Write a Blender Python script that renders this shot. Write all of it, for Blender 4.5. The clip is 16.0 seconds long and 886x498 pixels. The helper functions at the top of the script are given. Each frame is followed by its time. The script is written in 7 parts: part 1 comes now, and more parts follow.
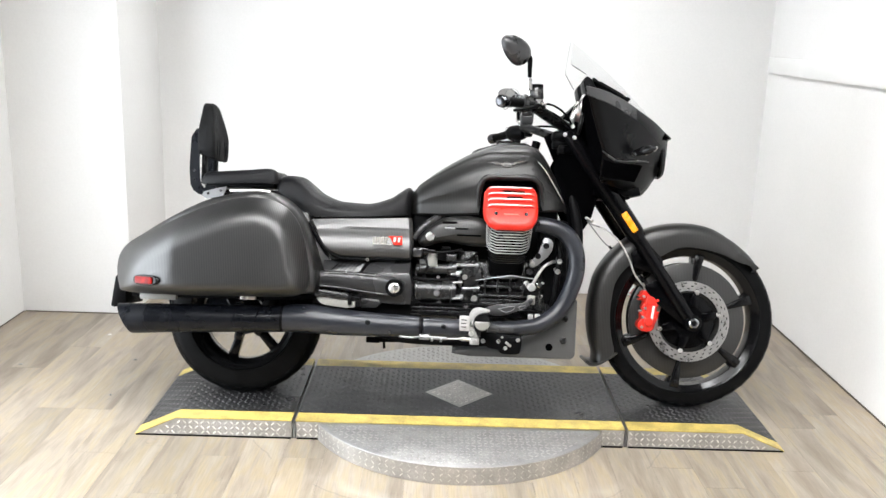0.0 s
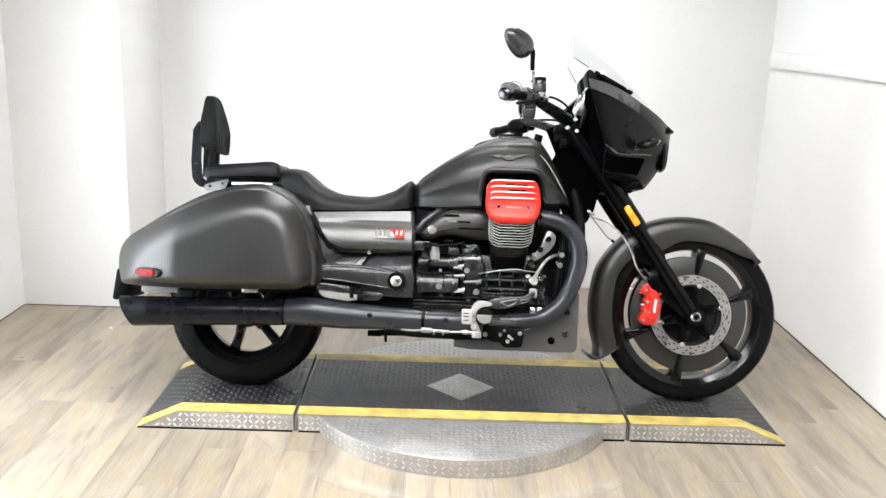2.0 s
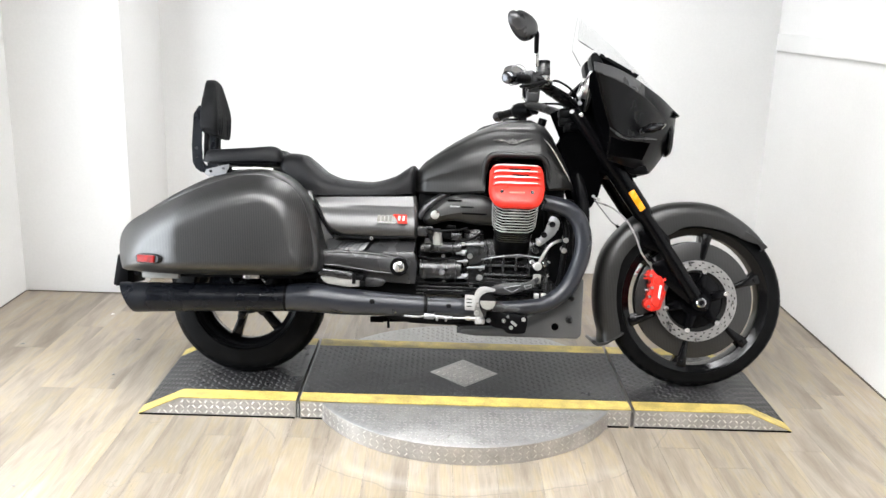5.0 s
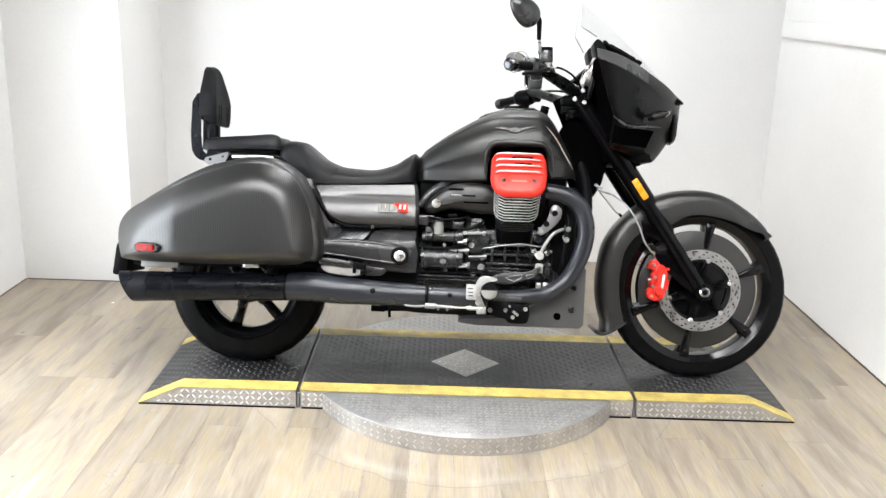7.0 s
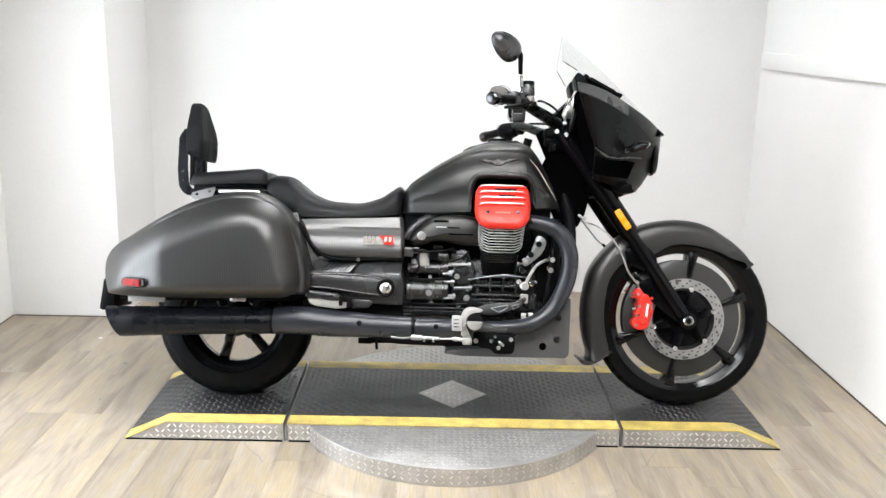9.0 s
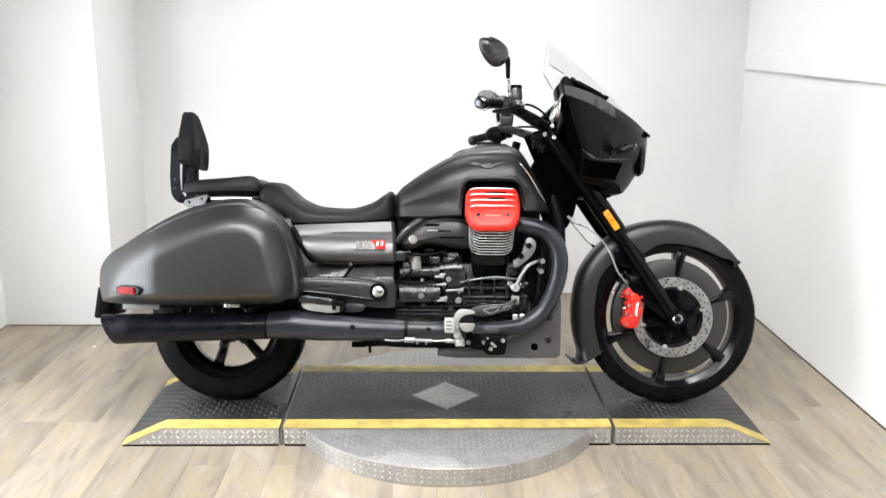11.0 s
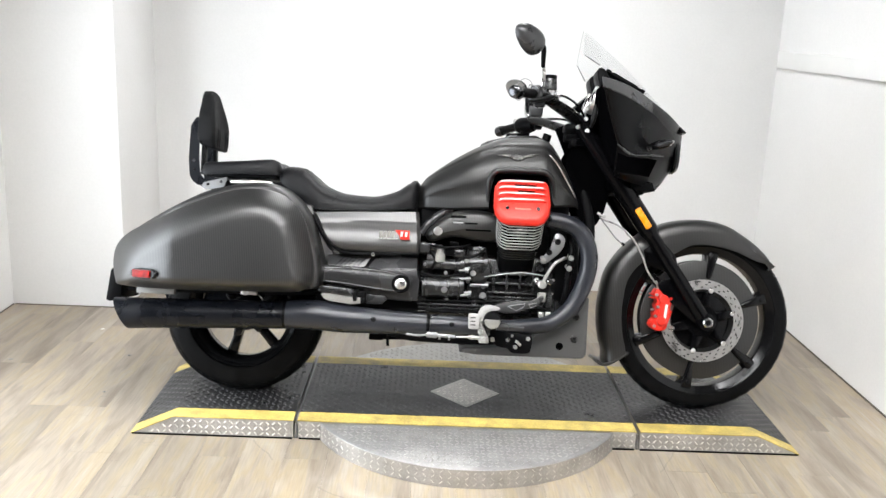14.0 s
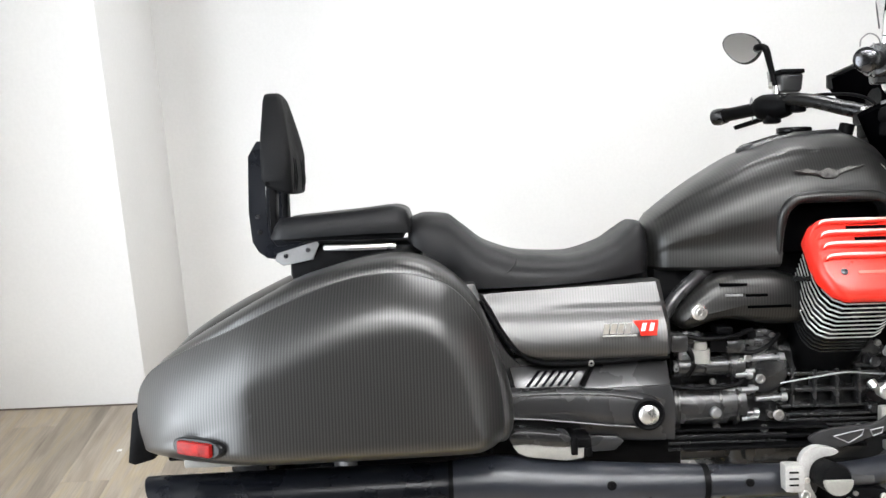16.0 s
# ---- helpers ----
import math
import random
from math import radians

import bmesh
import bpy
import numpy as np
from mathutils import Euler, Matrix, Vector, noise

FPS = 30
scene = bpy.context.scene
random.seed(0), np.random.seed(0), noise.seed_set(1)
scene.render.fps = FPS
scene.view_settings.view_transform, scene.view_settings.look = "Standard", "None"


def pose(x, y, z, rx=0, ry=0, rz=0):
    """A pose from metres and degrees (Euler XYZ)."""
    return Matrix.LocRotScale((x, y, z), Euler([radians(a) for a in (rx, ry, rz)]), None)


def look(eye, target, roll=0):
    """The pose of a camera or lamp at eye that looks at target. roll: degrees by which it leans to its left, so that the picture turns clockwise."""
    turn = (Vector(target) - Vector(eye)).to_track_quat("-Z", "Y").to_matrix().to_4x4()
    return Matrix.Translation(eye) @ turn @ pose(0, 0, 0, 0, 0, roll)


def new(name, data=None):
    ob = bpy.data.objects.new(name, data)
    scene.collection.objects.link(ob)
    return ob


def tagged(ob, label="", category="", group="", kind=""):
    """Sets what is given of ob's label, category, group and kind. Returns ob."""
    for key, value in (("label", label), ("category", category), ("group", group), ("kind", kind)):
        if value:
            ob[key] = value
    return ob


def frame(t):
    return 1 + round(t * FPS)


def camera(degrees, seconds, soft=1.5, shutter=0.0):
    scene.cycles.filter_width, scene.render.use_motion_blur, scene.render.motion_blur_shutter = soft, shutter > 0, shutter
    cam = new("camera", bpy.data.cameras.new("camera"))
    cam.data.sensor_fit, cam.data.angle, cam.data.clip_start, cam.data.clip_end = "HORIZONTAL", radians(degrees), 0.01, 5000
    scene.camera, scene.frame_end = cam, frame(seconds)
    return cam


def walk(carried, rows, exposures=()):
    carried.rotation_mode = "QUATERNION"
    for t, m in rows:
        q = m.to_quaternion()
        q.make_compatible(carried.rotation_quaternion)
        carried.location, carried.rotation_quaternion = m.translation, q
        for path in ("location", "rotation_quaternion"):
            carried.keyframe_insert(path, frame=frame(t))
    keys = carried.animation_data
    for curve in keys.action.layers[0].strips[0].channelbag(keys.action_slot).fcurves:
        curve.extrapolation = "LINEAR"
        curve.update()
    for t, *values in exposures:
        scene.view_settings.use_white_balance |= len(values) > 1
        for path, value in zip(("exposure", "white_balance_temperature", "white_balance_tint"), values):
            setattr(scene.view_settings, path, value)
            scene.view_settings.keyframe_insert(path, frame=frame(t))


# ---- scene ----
cam = camera(52.3, 16.0)
PATH = [
    (0, (-0.046, -0.091, 1.554), (-0.029, 1.851, 1.079), 1.8),
    (0.5, (-0.049, -0.089, 1.55), (-0.036, 1.852, 1.066), 1.5),
    (1, (-0.065, -0.094, 1.545), (-0.039, 1.849, 1.071), 1.9),
    (1.5, (-0.06, -0.095, 1.538), (-0.04, 1.848, 1.06), 1.8),
    (2, (-0.057, -0.089, 1.541), (-0.038, 1.851, 1.058), 1.9),
    (2.5, (-0.055, -0.083, 1.551), (-0.035, 1.855, 1.056), 1.9),
    (3, (-0.069, -0.078, 1.543), (-0.042, 1.858, 1.043), 2.2),
    (3.5, (-0.055, -0.074, 1.545), (-0.034, 1.861, 1.038), 2.1),
    (6, (-0.054, -0.038, 1.528), (-0.04, 1.89, 0.999), 1.7),
    (6.5, (-0.063, -0.028, 1.534), (-0.042, 1.897, 0.991), 1.8),
    (7, (-0.049, -0.028, 1.534), (-0.042, 1.897, 0.991), 1.8),
    (7.5, (-0.062, -0.026, 1.537), (-0.045, 1.905, 1.014), 1.3),
    (8, (-0.058, -0.023, 1.547), (-0.031, 1.914, 1.049), 1.6),
    (10.3, (0.002, -0.108, 1.534), (0.026, 1.836, 1.065), 0.9),
    (10.5, (-0.012, -0.098, 1.54), (0.023, 1.841, 1.051), 1.2),
    (11, (-0.035, -0.096, 1.551), (0.013, 1.848, 1.084), 0.5),
    (11.5, (-0.005, -0.104, 1.554), (0.045, 1.844, 1.103), 1.8),
    (12, (-0.006, -0.115, 1.552), (0.043, 1.839, 1.128), 1.4),
    (12.5, (-0.028, -0.123, 1.555), (0.026, 1.829, 1.125), 2.1),
    (13, (-0.031, -0.132, 1.537), (-0.01, 1.826, 1.128), 1.9),
    (13.5, (-0.02, -0.077, 1.549), (0.025, 1.866, 1.077), 2.4),
    (14, (-0.121, 0.017, 1.527), (-0.077, 1.957, 1.041), 2.5),
    (14.1, (-0.138, 0.049, 1.542), (-0.142, 1.970, 0.988), 0.5),
    (14.3, (-0.182, 0.141, 1.523), (-0.188, 2.048, 0.920), -0.2),
    (14.5, (-0.250, 0.246, 1.493), (-0.220, 2.167, 0.936), 3.2),
    (14.6, (-0.270, 0.334, 1.446), (-0.276, 2.264, 0.922), 3.5),
    (14.7, (-0.270, 0.420, 1.502), (-0.322, 2.332, 0.915), 2.2),
    (14.9, (-0.305, 0.596, 1.454), (-0.421, 2.518, 0.914), 0.4),
    (15, (-0.348, 0.682, 1.514), (-0.500, 2.591, 0.938), -0.0),
    (15.1, (-0.344, 0.751, 1.497), (-0.471, 2.671, 0.954), -1.0),
    (15.2, (-0.434, 0.850, 1.512), (-0.447, 2.772, 0.960), -1.1),
    (15.3, (-0.501, 0.937, 1.498), (-0.408, 2.851, 0.927), -1.5),
    (15.4, (-0.491, 0.997, 1.497), (-0.397, 2.905, 0.905), -2.4),
    (15.5, (-0.582, 1.092, 1.520), (-0.434, 2.997, 0.928), -2.1),
    (15.7, (-0.625, 1.249, 1.512), (-0.473, 3.148, 0.903), -1.5),
    (15.8, (-0.66, 1.343, 1.491), (-0.529, 3.249, 0.9005), -1.0),
    (15.9, (-0.668, 1.449, 1.479), (-0.584, 3.368, 0.923), -1.3),
    (16, (-0.672, 1.532, 1.482), (-0.611, 3.442, 0.8966), -1.7),
]
walk(cam, [(t, look(eye, target, roll)) for t, eye, target, roll in PATH], [(0.0, -0.26), (1.0, -0.24), (3.5, -0.22), (6.0, -0.22), (8.0, -0.27), (10.5, -0.33), (14.5, -0.32), (15.2, -0.30), (16.0, -0.35)])

# ---------- world, lights, exposure ----------
DOOR_WATTS = 145.0
world = bpy.data.worlds.new("world")
scene.world = world
world.use_nodes = True
world.node_tree.nodes["Background"].inputs[0].default_value = (0.9, 0.95, 1.0, 1)
world.node_tree.nodes["Background"].inputs[1].default_value = 0.15
scene.view_settings.exposure = 0.0
DECK_Z = 0.072
X_LEFT, X_RIGHT, Y_BACK, Y_FRONT, Z_CEIL = -2.26, 1.848, 5.22, -2.6, 2.85


doorlight = bpy.data.lights.new("door_daylight", "AREA")
doorlight.shape, doorlight.size, doorlight.size_y = "RECTANGLE", 1.9, 2.0
doorlight.energy, doorlight.color = DOOR_WATTS, (0.88, 0.94, 1.0)
new("door_daylight", doorlight).matrix_basis = pose(-2.36, 2.45, 1.03, 90, 0, -90)


# ---------- materials ----------
def socket(bsdf, name, value):
    if name in bsdf.inputs:
        bsdf.inputs[name].default_value = value


def mat(name, base, rough=0.5, metal=0.0, vary=0.12, scale=9.0, grain=220.0, bump=0.12, coat=0.0, rough_vary=0.1,
        random_tint=0.0, spec=0.5, stretch=(1, 1, 1)):
    """A surface with colour and gloss that vary at two scales, and a fine relief."""
    m = bpy.data.materials.new(name)
    m.use_nodes = True
    nt = m.node_tree
    n, l = nt.nodes, nt.links
    b = n["Principled BSDF"]
    socket(b, "Metallic", metal)
    socket(b, "Coat Weight", coat)
    socket(b, "Coat Roughness", 0.12)
    socket(b, "Specular IOR Level", spec)
    co = n.new("ShaderNodeTexCoord")
    mp = n.new("ShaderNodeMapping")
    mp.inputs["Scale"].default_value = stretch
    l.new(co.outputs["Object"], mp.inputs[0])
    big = n.new("ShaderNodeTexNoise")
    big.inputs["Scale"].default_value, big.inputs["Detail"].default_value = scale, 6
    l.new(mp.outputs[0], big.inputs["Vector"])
    fine = n.new("ShaderNodeTexNoise")
    fine.inputs["Scale"].default_value, fine.inputs["Detail"].default_value = grain, 3
    l.new(mp.outputs[0], fine.inputs["Vector"])
    ramp = n.new("ShaderNodeMapRange")
    ramp.inputs["From Min"].default_value, ramp.inputs["From Max"].default_value = 0.3, 0.7
    ramp.inputs["To Min"].default_value, ramp.inputs["To Max"].default_value = 1 - vary, 1 + vary
    l.new(big.outputs["Fac"], ramp.inputs["Value"])
    ramp2 = n.new("ShaderNodeMapRange")
    ramp2.inputs["From Min"].default_value, ramp2.inputs["From Max"].default_value = 0.3, 0.7
    ramp2.inputs["To Min"].default_value, ramp2.inputs["To Max"].default_value = 1 - vary * 0.5, 1 + vary * 0.5
    l.new(fine.outputs["Fac"], ramp2.inputs["Value"])
    mul = n.new("ShaderNodeMath")
    mul.operation = "MULTIPLY"
    l.new(ramp.outputs[0], mul.inputs[0])
    l.new(ramp2.outputs[0], mul.inputs[1])
    last = mul
    if random_tint:
        info = n.new("ShaderNodeObjectInfo")
        r3 = n.new("ShaderNodeMapRange")
        r3.inputs["To Min"].default_value, r3.inputs["To Max"].default_value = 1 - random_tint, 1 + random_tint
        l.new(info.outputs["Random"], r3.inputs["Value"])
        mul2 = n.new("ShaderNodeMath")
        mul2.operation = "MULTIPLY"
        l.new(mul.outputs[0], mul2.inputs[0])
        l.new(r3.outputs[0], mul2.inputs[1])
        last = mul2
    tint = n.new("ShaderNodeVectorMath")
    tint.operation = "SCALE"
    tint.inputs[0].default_value = base
    l.new(last.outputs[0], tint.inputs["Scale"])
    l.new(tint.outputs[0], b.inputs["Base Color"])
    rr = n.new("ShaderNodeMapRange")
    rr.inputs["From Min"].default_value, rr.inputs["From Max"].default_value = 0.3, 0.7
    rr.inputs["To Min"].default_value, rr.inputs["To Max"].default_value = max(0.02, rough - rough_vary), min(1, rough + rough_vary)
    l.new(big.outputs["Fac"], rr.inputs["Value"])
    l.new(rr.outputs[0], b.inputs["Roughness"])
    if bump:
        bp = n.new("ShaderNodeBump")
        bp.inputs["Strength"].default_value, bp.inputs["Distance"].default_value = bump, 0.002
        l.new(fine.outputs["Fac"], bp.inputs["Height"])
        l.new(bp.outputs[0], b.inputs["Normal"])
    return m


def carbon_mat(name, dark, light, rough, pitch=0.0062, coat=0.15):
    """Satin woven carbon: narrow ribs across the length of the bike, broken by the weave."""
    m = bpy.data.materials.new(name)
    m.use_nodes = True
    nt = m.node_tree
    n, l = nt.nodes, nt.links
    b = n["Principled BSDF"]
    co = n.new("ShaderNodeTexCoord")
    wv = n.new("ShaderNodeTexWave")
    wv.wave_type, wv.bands_direction = "BANDS", "X"
    wv.inputs["Scale"].default_value = 0.314 / pitch
    wv.inputs["Distortion"].default_value = 0.25
    wv.inputs["Detail"].default_value = 1.0
    l.new(co.outputs["Object"], wv.inputs["Vector"])
    wz = n.new("ShaderNodeTexWave")
    wz.wave_type, wz.bands_direction = "BANDS", "Z"
    wz.inputs["Scale"].default_value = 0.314 / (pitch * 0.8)
    l.new(co.outputs["Object"], wz.inputs["Vector"])
    nz = n.new("ShaderNodeTexNoise")
    nz.inputs["Scale"].default_value, nz.inputs["Detail"].default_value = 7, 4
    l.new(co.outputs["Object"], nz.inputs["Vector"])
    mixw = n.new("ShaderNodeMath")
    mixw.operation = "MULTIPLY_ADD"
    l.new(wz.outputs["Fac"], mixw.inputs[0])
    mixw.inputs[1].default_value = 0.08
    l.new(wv.outputs["Fac"], mixw.inputs[2])
    ramp = n.new("ShaderNodeMix")
    ramp.data_type = "RGBA"
    ramp.inputs["A"].default_value, ramp.inputs["B"].default_value = (*dark, 1), (*light, 1)
    l.new(mixw.outputs[0], ramp.inputs["Factor"])
    l.new(ramp.outputs["Result"], b.inputs["Base Color"])
    rr = n.new("ShaderNodeMapRange")
    rr.inputs["From Min"].default_value, rr.inputs["From Max"].default_value = 0.3, 0.7
    rr.inputs["To Min"].default_value, rr.inputs["To Max"].default_value = rough - 0.04, rough + 0.05
    l.new(nz.outputs["Fac"], rr.inputs["Value"])
    l.new(rr.outputs[0], b.inputs["Roughness"])
    socket(b, "Metallic", 0.75)
    socket(b, "Coat Weight", coat)
    socket(b, "Coat Roughness", 0.36)
    bp = n.new("ShaderNodeBump")
    bp.inputs["Strength"].default_value, bp.inputs["Distance"].default_value = 0.04, 0.001
    l.new(mixw.outputs[0], bp.inputs["Height"])
    l.new(bp.outputs[0], b.inputs["Normal"])
    return m


def glass_mat(name, colour=(1, 1, 1), rough=0.02):
    """A clear thin sheet: it lets the light straight through and mirrors a little."""
    m = bpy.data.materials.new(name)
    m.use_nodes = True
    n, l = m.node_tree.nodes, m.node_tree.links
    out = n["Material Output"]
    clear = n.new("ShaderNodeBsdfTransparent")
    clear.inputs[0].default_value = (*colour, 1)
    gloss = n.new("ShaderNodeBsdfGlossy")
    gloss.inputs["Roughness"].default_value = rough
    mix = n.new("ShaderNodeMixShader")
    mix.inputs[0].default_value = 0.06
    l.new(clear.outputs[0], mix.inputs[1])
    l.new(gloss.outputs[0], mix.inputs[2])
    l.new(mix.outputs[0], out.inputs[0])
    return m


def glow_mat(name, colour, strength):
    m = bpy.data.materials.new(name)
    m.use_nodes = True
    b = m.node_tree.nodes["Principled BSDF"]
    socket(b, "Base Color", (*colour, 1))
    socket(b, "Emission Color", (*colour, 1))
    socket(b, "Emission Strength", strength)
    return m


def plank_mat(name):
    """Bleached vinyl planks: grey-beige board colour with yellowish streaks along the board."""
    m = bpy.data.materials.new(name)
    m.use_nodes = True
    n, l = m.node_tree.nodes, m.node_tree.links
    b = n["Principled BSDF"]
    geo = n.new("ShaderNodeNewGeometry")
    info = n.new("ShaderNodeObjectInfo")
    off = n.new("ShaderNodeVectorMath")
    off.operation = "MULTIPLY_ADD"
    l.new(info.outputs["Random"], off.inputs[0])
    off.inputs[1].default_value = (0.5, 0.9, 0.0)
    l.new(geo.outputs["Position"], off.inputs[2])
    mp = n.new("ShaderNodeMapping")
    mp.inputs["Scale"].default_value = (13.0, 1.9, 1.0)
    mp.inputs["Rotation"].default_value = (0, 0, 0.12)
    l.new(off.outputs[0], mp.inputs[0])
    streak = n.new("ShaderNodeTexNoise")
    streak.inputs["Scale"].default_value, streak.inputs["Detail"].default_value = 1.0, 8
    streak.inputs["Distortion"].default_value = 0.5
    l.new(mp.outputs[0], streak.inputs["Vector"])
    mp2 = n.new("ShaderNodeMapping")
    mp2.inputs["Scale"].default_value = (160.0, 9.0, 1.0)
    l.new(off.outputs[0], mp2.inputs[0])
    grain = n.new("ShaderNodeTexNoise")
    grain.inputs["Scale"].default_value, grain.inputs["Detail"].default_value = 1.0, 4
    l.new(mp2.outputs[0], grain.inputs["Vector"])
    ramp = n.new("ShaderNodeValToRGB")
    e = ramp.color_ramp.elements
    e[0].position, e[0].color = 0.28, (0.162, 0.132, 0.101, 1)
    e[1].position, e[1].color = 0.76, (0.331, 0.288, 0.237, 1)
    for p, c in ((0.40, (0.218, 0.182, 0.144, 1)), (0.48, (0.263, 0.224, 0.180, 1)), (0.55, (0.290, 0.234, 0.158, 1)), (0.63, (0.288, 0.247, 0.199, 1))):
        x = e.new(p)
        x.color = c
    l.new(streak.outputs["Fac"], ramp.inputs[0])
    shade = n.new("ShaderNodeMapRange")
    shade.inputs["To Min"].default_value, shade.inputs["To Max"].default_value = 0.86, 1.14
    l.new(info.outputs["Random"], shade.inputs["Value"])
    g2 = n.new("ShaderNodeMapRange")
    g2.inputs["From Min"].default_value, g2.inputs["From Max"].default_value = 0.3, 0.7
    g2.inputs["To Min"].default_value, g2.inputs["To Max"].default_value = 0.86, 1.10
    l.new(grain.outputs["Fac"], g2.inputs["Value"])
    mul = n.new("ShaderNodeMath")
    mul.operation = "MULTIPLY"
    l.new(shade.outputs[0], mul.inputs[0])
    l.new(g2.outputs[0], mul.inputs[1])
    sc = n.new("ShaderNodeVectorMath")
    sc.operation = "SCALE"
    l.new(ramp.outputs[0], sc.inputs[0])
    l.new(mul.outputs[0], sc.inputs["Scale"])
    # thin curved scratches and a chalky scuff ring beside the turntable
    def math_node(op, a, c=None, third=None):
        q = n.new("ShaderNodeMath")
        q.operation = op
        for i, v in enumerate((a, c, third)):
            if v is None:
                continue
            if isinstance(v, (int, float)):
                q.inputs[i].default_value = v
            else:
                l.new(v, q.inputs[i])
        return q.outputs[0]

    wob = n.new("ShaderNodeTexNoise")
    wob.inputs["Scale"].default_value, wob.inputs["Detail"].default_value = 2.3, 4
    l.new(geo.outputs["Position"], wob.inputs["Vector"])
    dist = n.new("ShaderNodeVectorMath")
    dist.operation = "DISTANCE"
    l.new(geo.outputs["Position"], dist.inputs[0])
    dist.inputs[1].default_value = (0.07, 3.40, 0.0)
    radius = math_node("MULTIPLY_ADD", wob.outputs["Fac"], 0.16, dist.outputs["Value"])
    near = math_node("SUBTRACT", 1.0, math_node("MINIMUM", 1.0, math_node("DIVIDE", math_node("ABSOLUTE", math_node("SUBTRACT", radius, 0.86)), 0.055)))
    patch = n.new("ShaderNodeTexNoise")
    patch.inputs["Scale"].default_value, patch.inputs["Detail"].default_value = 5.0, 6
    l.new(geo.outputs["Position"], patch.inputs["Vector"])
    chalk = math_node("MULTIPLY", near, math_node("MULTIPLY", math_node("MAXIMUM", 0.0, math_node("SUBTRACT", patch.outputs["Fac"], 0.40)), 0.9))
    pale = n.new("ShaderNodeMix")
    pale.data_type = "RGBA"
    l.new(chalk, pale.inputs["Factor"])
    l.new(sc.outputs[0], pale.inputs["A"])
    pale.inputs["B"].default_value = (0.55, 0.54, 0.52, 1)
    line = math_node("ABSOLUTE", math_node("SUBTRACT", wob.outputs["Fac"], 0.565))
    cut = math_node("MULTIPLY", math_node("LESS_THAN", line, 0.0016), math_node("GREATER_THAN", patch.outputs["Fac"], 0.55))
    speck = n.new("ShaderNodeTexNoise")
    speck.inputs["Scale"].default_value, speck.inputs["Detail"].default_value = 38.0, 2
    l.new(geo.outputs["Position"], speck.inputs["Vector"])
    groove = math_node("MULTIPLY", math_node("LESS_THAN", math_node("ABSOLUTE", math_node("SUBTRACT", radius, 0.900)), 0.0035), math_node("GREATER_THAN", patch.outputs["Fac"], 0.47))
    dots = math_node("GREATER_THAN", speck.outputs["Fac"], 0.755)
    dirt = math_node("MULTIPLY", math_node("MAXIMUM", math_node("MAXIMUM", math_node("MULTIPLY", cut, 0.55), math_node("MULTIPLY", groove, 0.6)), dots), 0.5)
    dark = n.new("ShaderNodeMix")
    dark.data_type = "RGBA"
    l.new(dirt, dark.inputs["Factor"])
    l.new(pale.outputs["Result"], dark.inputs["A"])
    dark.inputs["B"].default_value = (0.10, 0.09, 0.085, 1)
    l.new(dark.outputs["Result"], b.inputs["Base Color"])
    b.inputs["Roughness"].default_value = 0.39
    socket(b, "Specular IOR Level", 0.6)
    bp = n.new("ShaderNodeBump")
    bp.inputs["Strength"].default_value, bp.inputs["Distance"].default_value = 0.15, 0.001
    l.new(grain.outputs["Fac"], bp.inputs["Height"])
    l.new(bp.outputs[0], b.inputs["Normal"])
    return m


WALL = mat("white_wall_paint", (0.74, 0.737, 0.728), 0.75, vary=0.035, scale=1.3, grain=90, bump=0.08)
CEIL = mat("dark_ceiling_paint", (0.06, 0.06, 0.06), 0.85, vary=0.03, scale=2, grain=60, bump=0.1)
TRIM = mat("white_trim_paint", (0.80, 0.80, 0.79), 0.45, vary=0.03, scale=5)
DARK_WALL = mat("grey_wall_paint", (0.07, 0.07, 0.072), 0.8, vary=0.1, scale=3)
PLANK = plank_mat("vinyl_plank")
UNDER = mat("subfloor", (0.09, 0.075, 0.06), 0.8)
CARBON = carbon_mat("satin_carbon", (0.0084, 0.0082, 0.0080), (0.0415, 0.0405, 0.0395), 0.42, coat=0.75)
# Lit copy of the satin carbon: the side cover's brightness is in its colour.
CARBON_LIT = carbon_mat("satin_carbon_lit", (0.046, 0.045, 0.044), (0.074, 0.0725, 0.071), 0.42, coat=0.6)
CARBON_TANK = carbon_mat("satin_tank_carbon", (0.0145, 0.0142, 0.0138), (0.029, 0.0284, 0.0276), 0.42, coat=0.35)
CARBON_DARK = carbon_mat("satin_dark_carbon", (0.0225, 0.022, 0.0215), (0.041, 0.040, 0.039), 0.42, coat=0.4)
BROW = mat("satin_graphite_paint", (0.028, 0.028, 0.029), 0.27, vary=0.1, scale=6, bump=0.03, spec=0.55)
CASING = mat("charcoal_cast_casing", (0.020, 0.020, 0.0204), 0.24, vary=0.2, scale=18, bump=0.12, spec=0.5)
SATIN_BLACK = mat("satin_black_paint", (0.022, 0.022, 0.0228), 0.28, vary=0.1, scale=6, bump=0.04, spec=0.5)
FAIRING_BLACK = mat("deep_satin_black_paint", (0.0018, 0.0018, 0.0021), 0.34, vary=0.1, scale=6, bump=0.03, spec=0.12)
FAIRING_SATIN = mat("satin_fairing_paint", (0.0020, 0.0020, 0.0024), 0.26, vary=0.1, scale=6, bump=0.03, spec=0.10)
# Near-black without gloss: shade of gaps and recesses is put into the colour.
SHADE_BLACK = mat("recess_shade_black", (0.0012, 0.0012, 0.0014), 0.6, vary=0.2, scale=12, bump=0.1, spec=0.0)
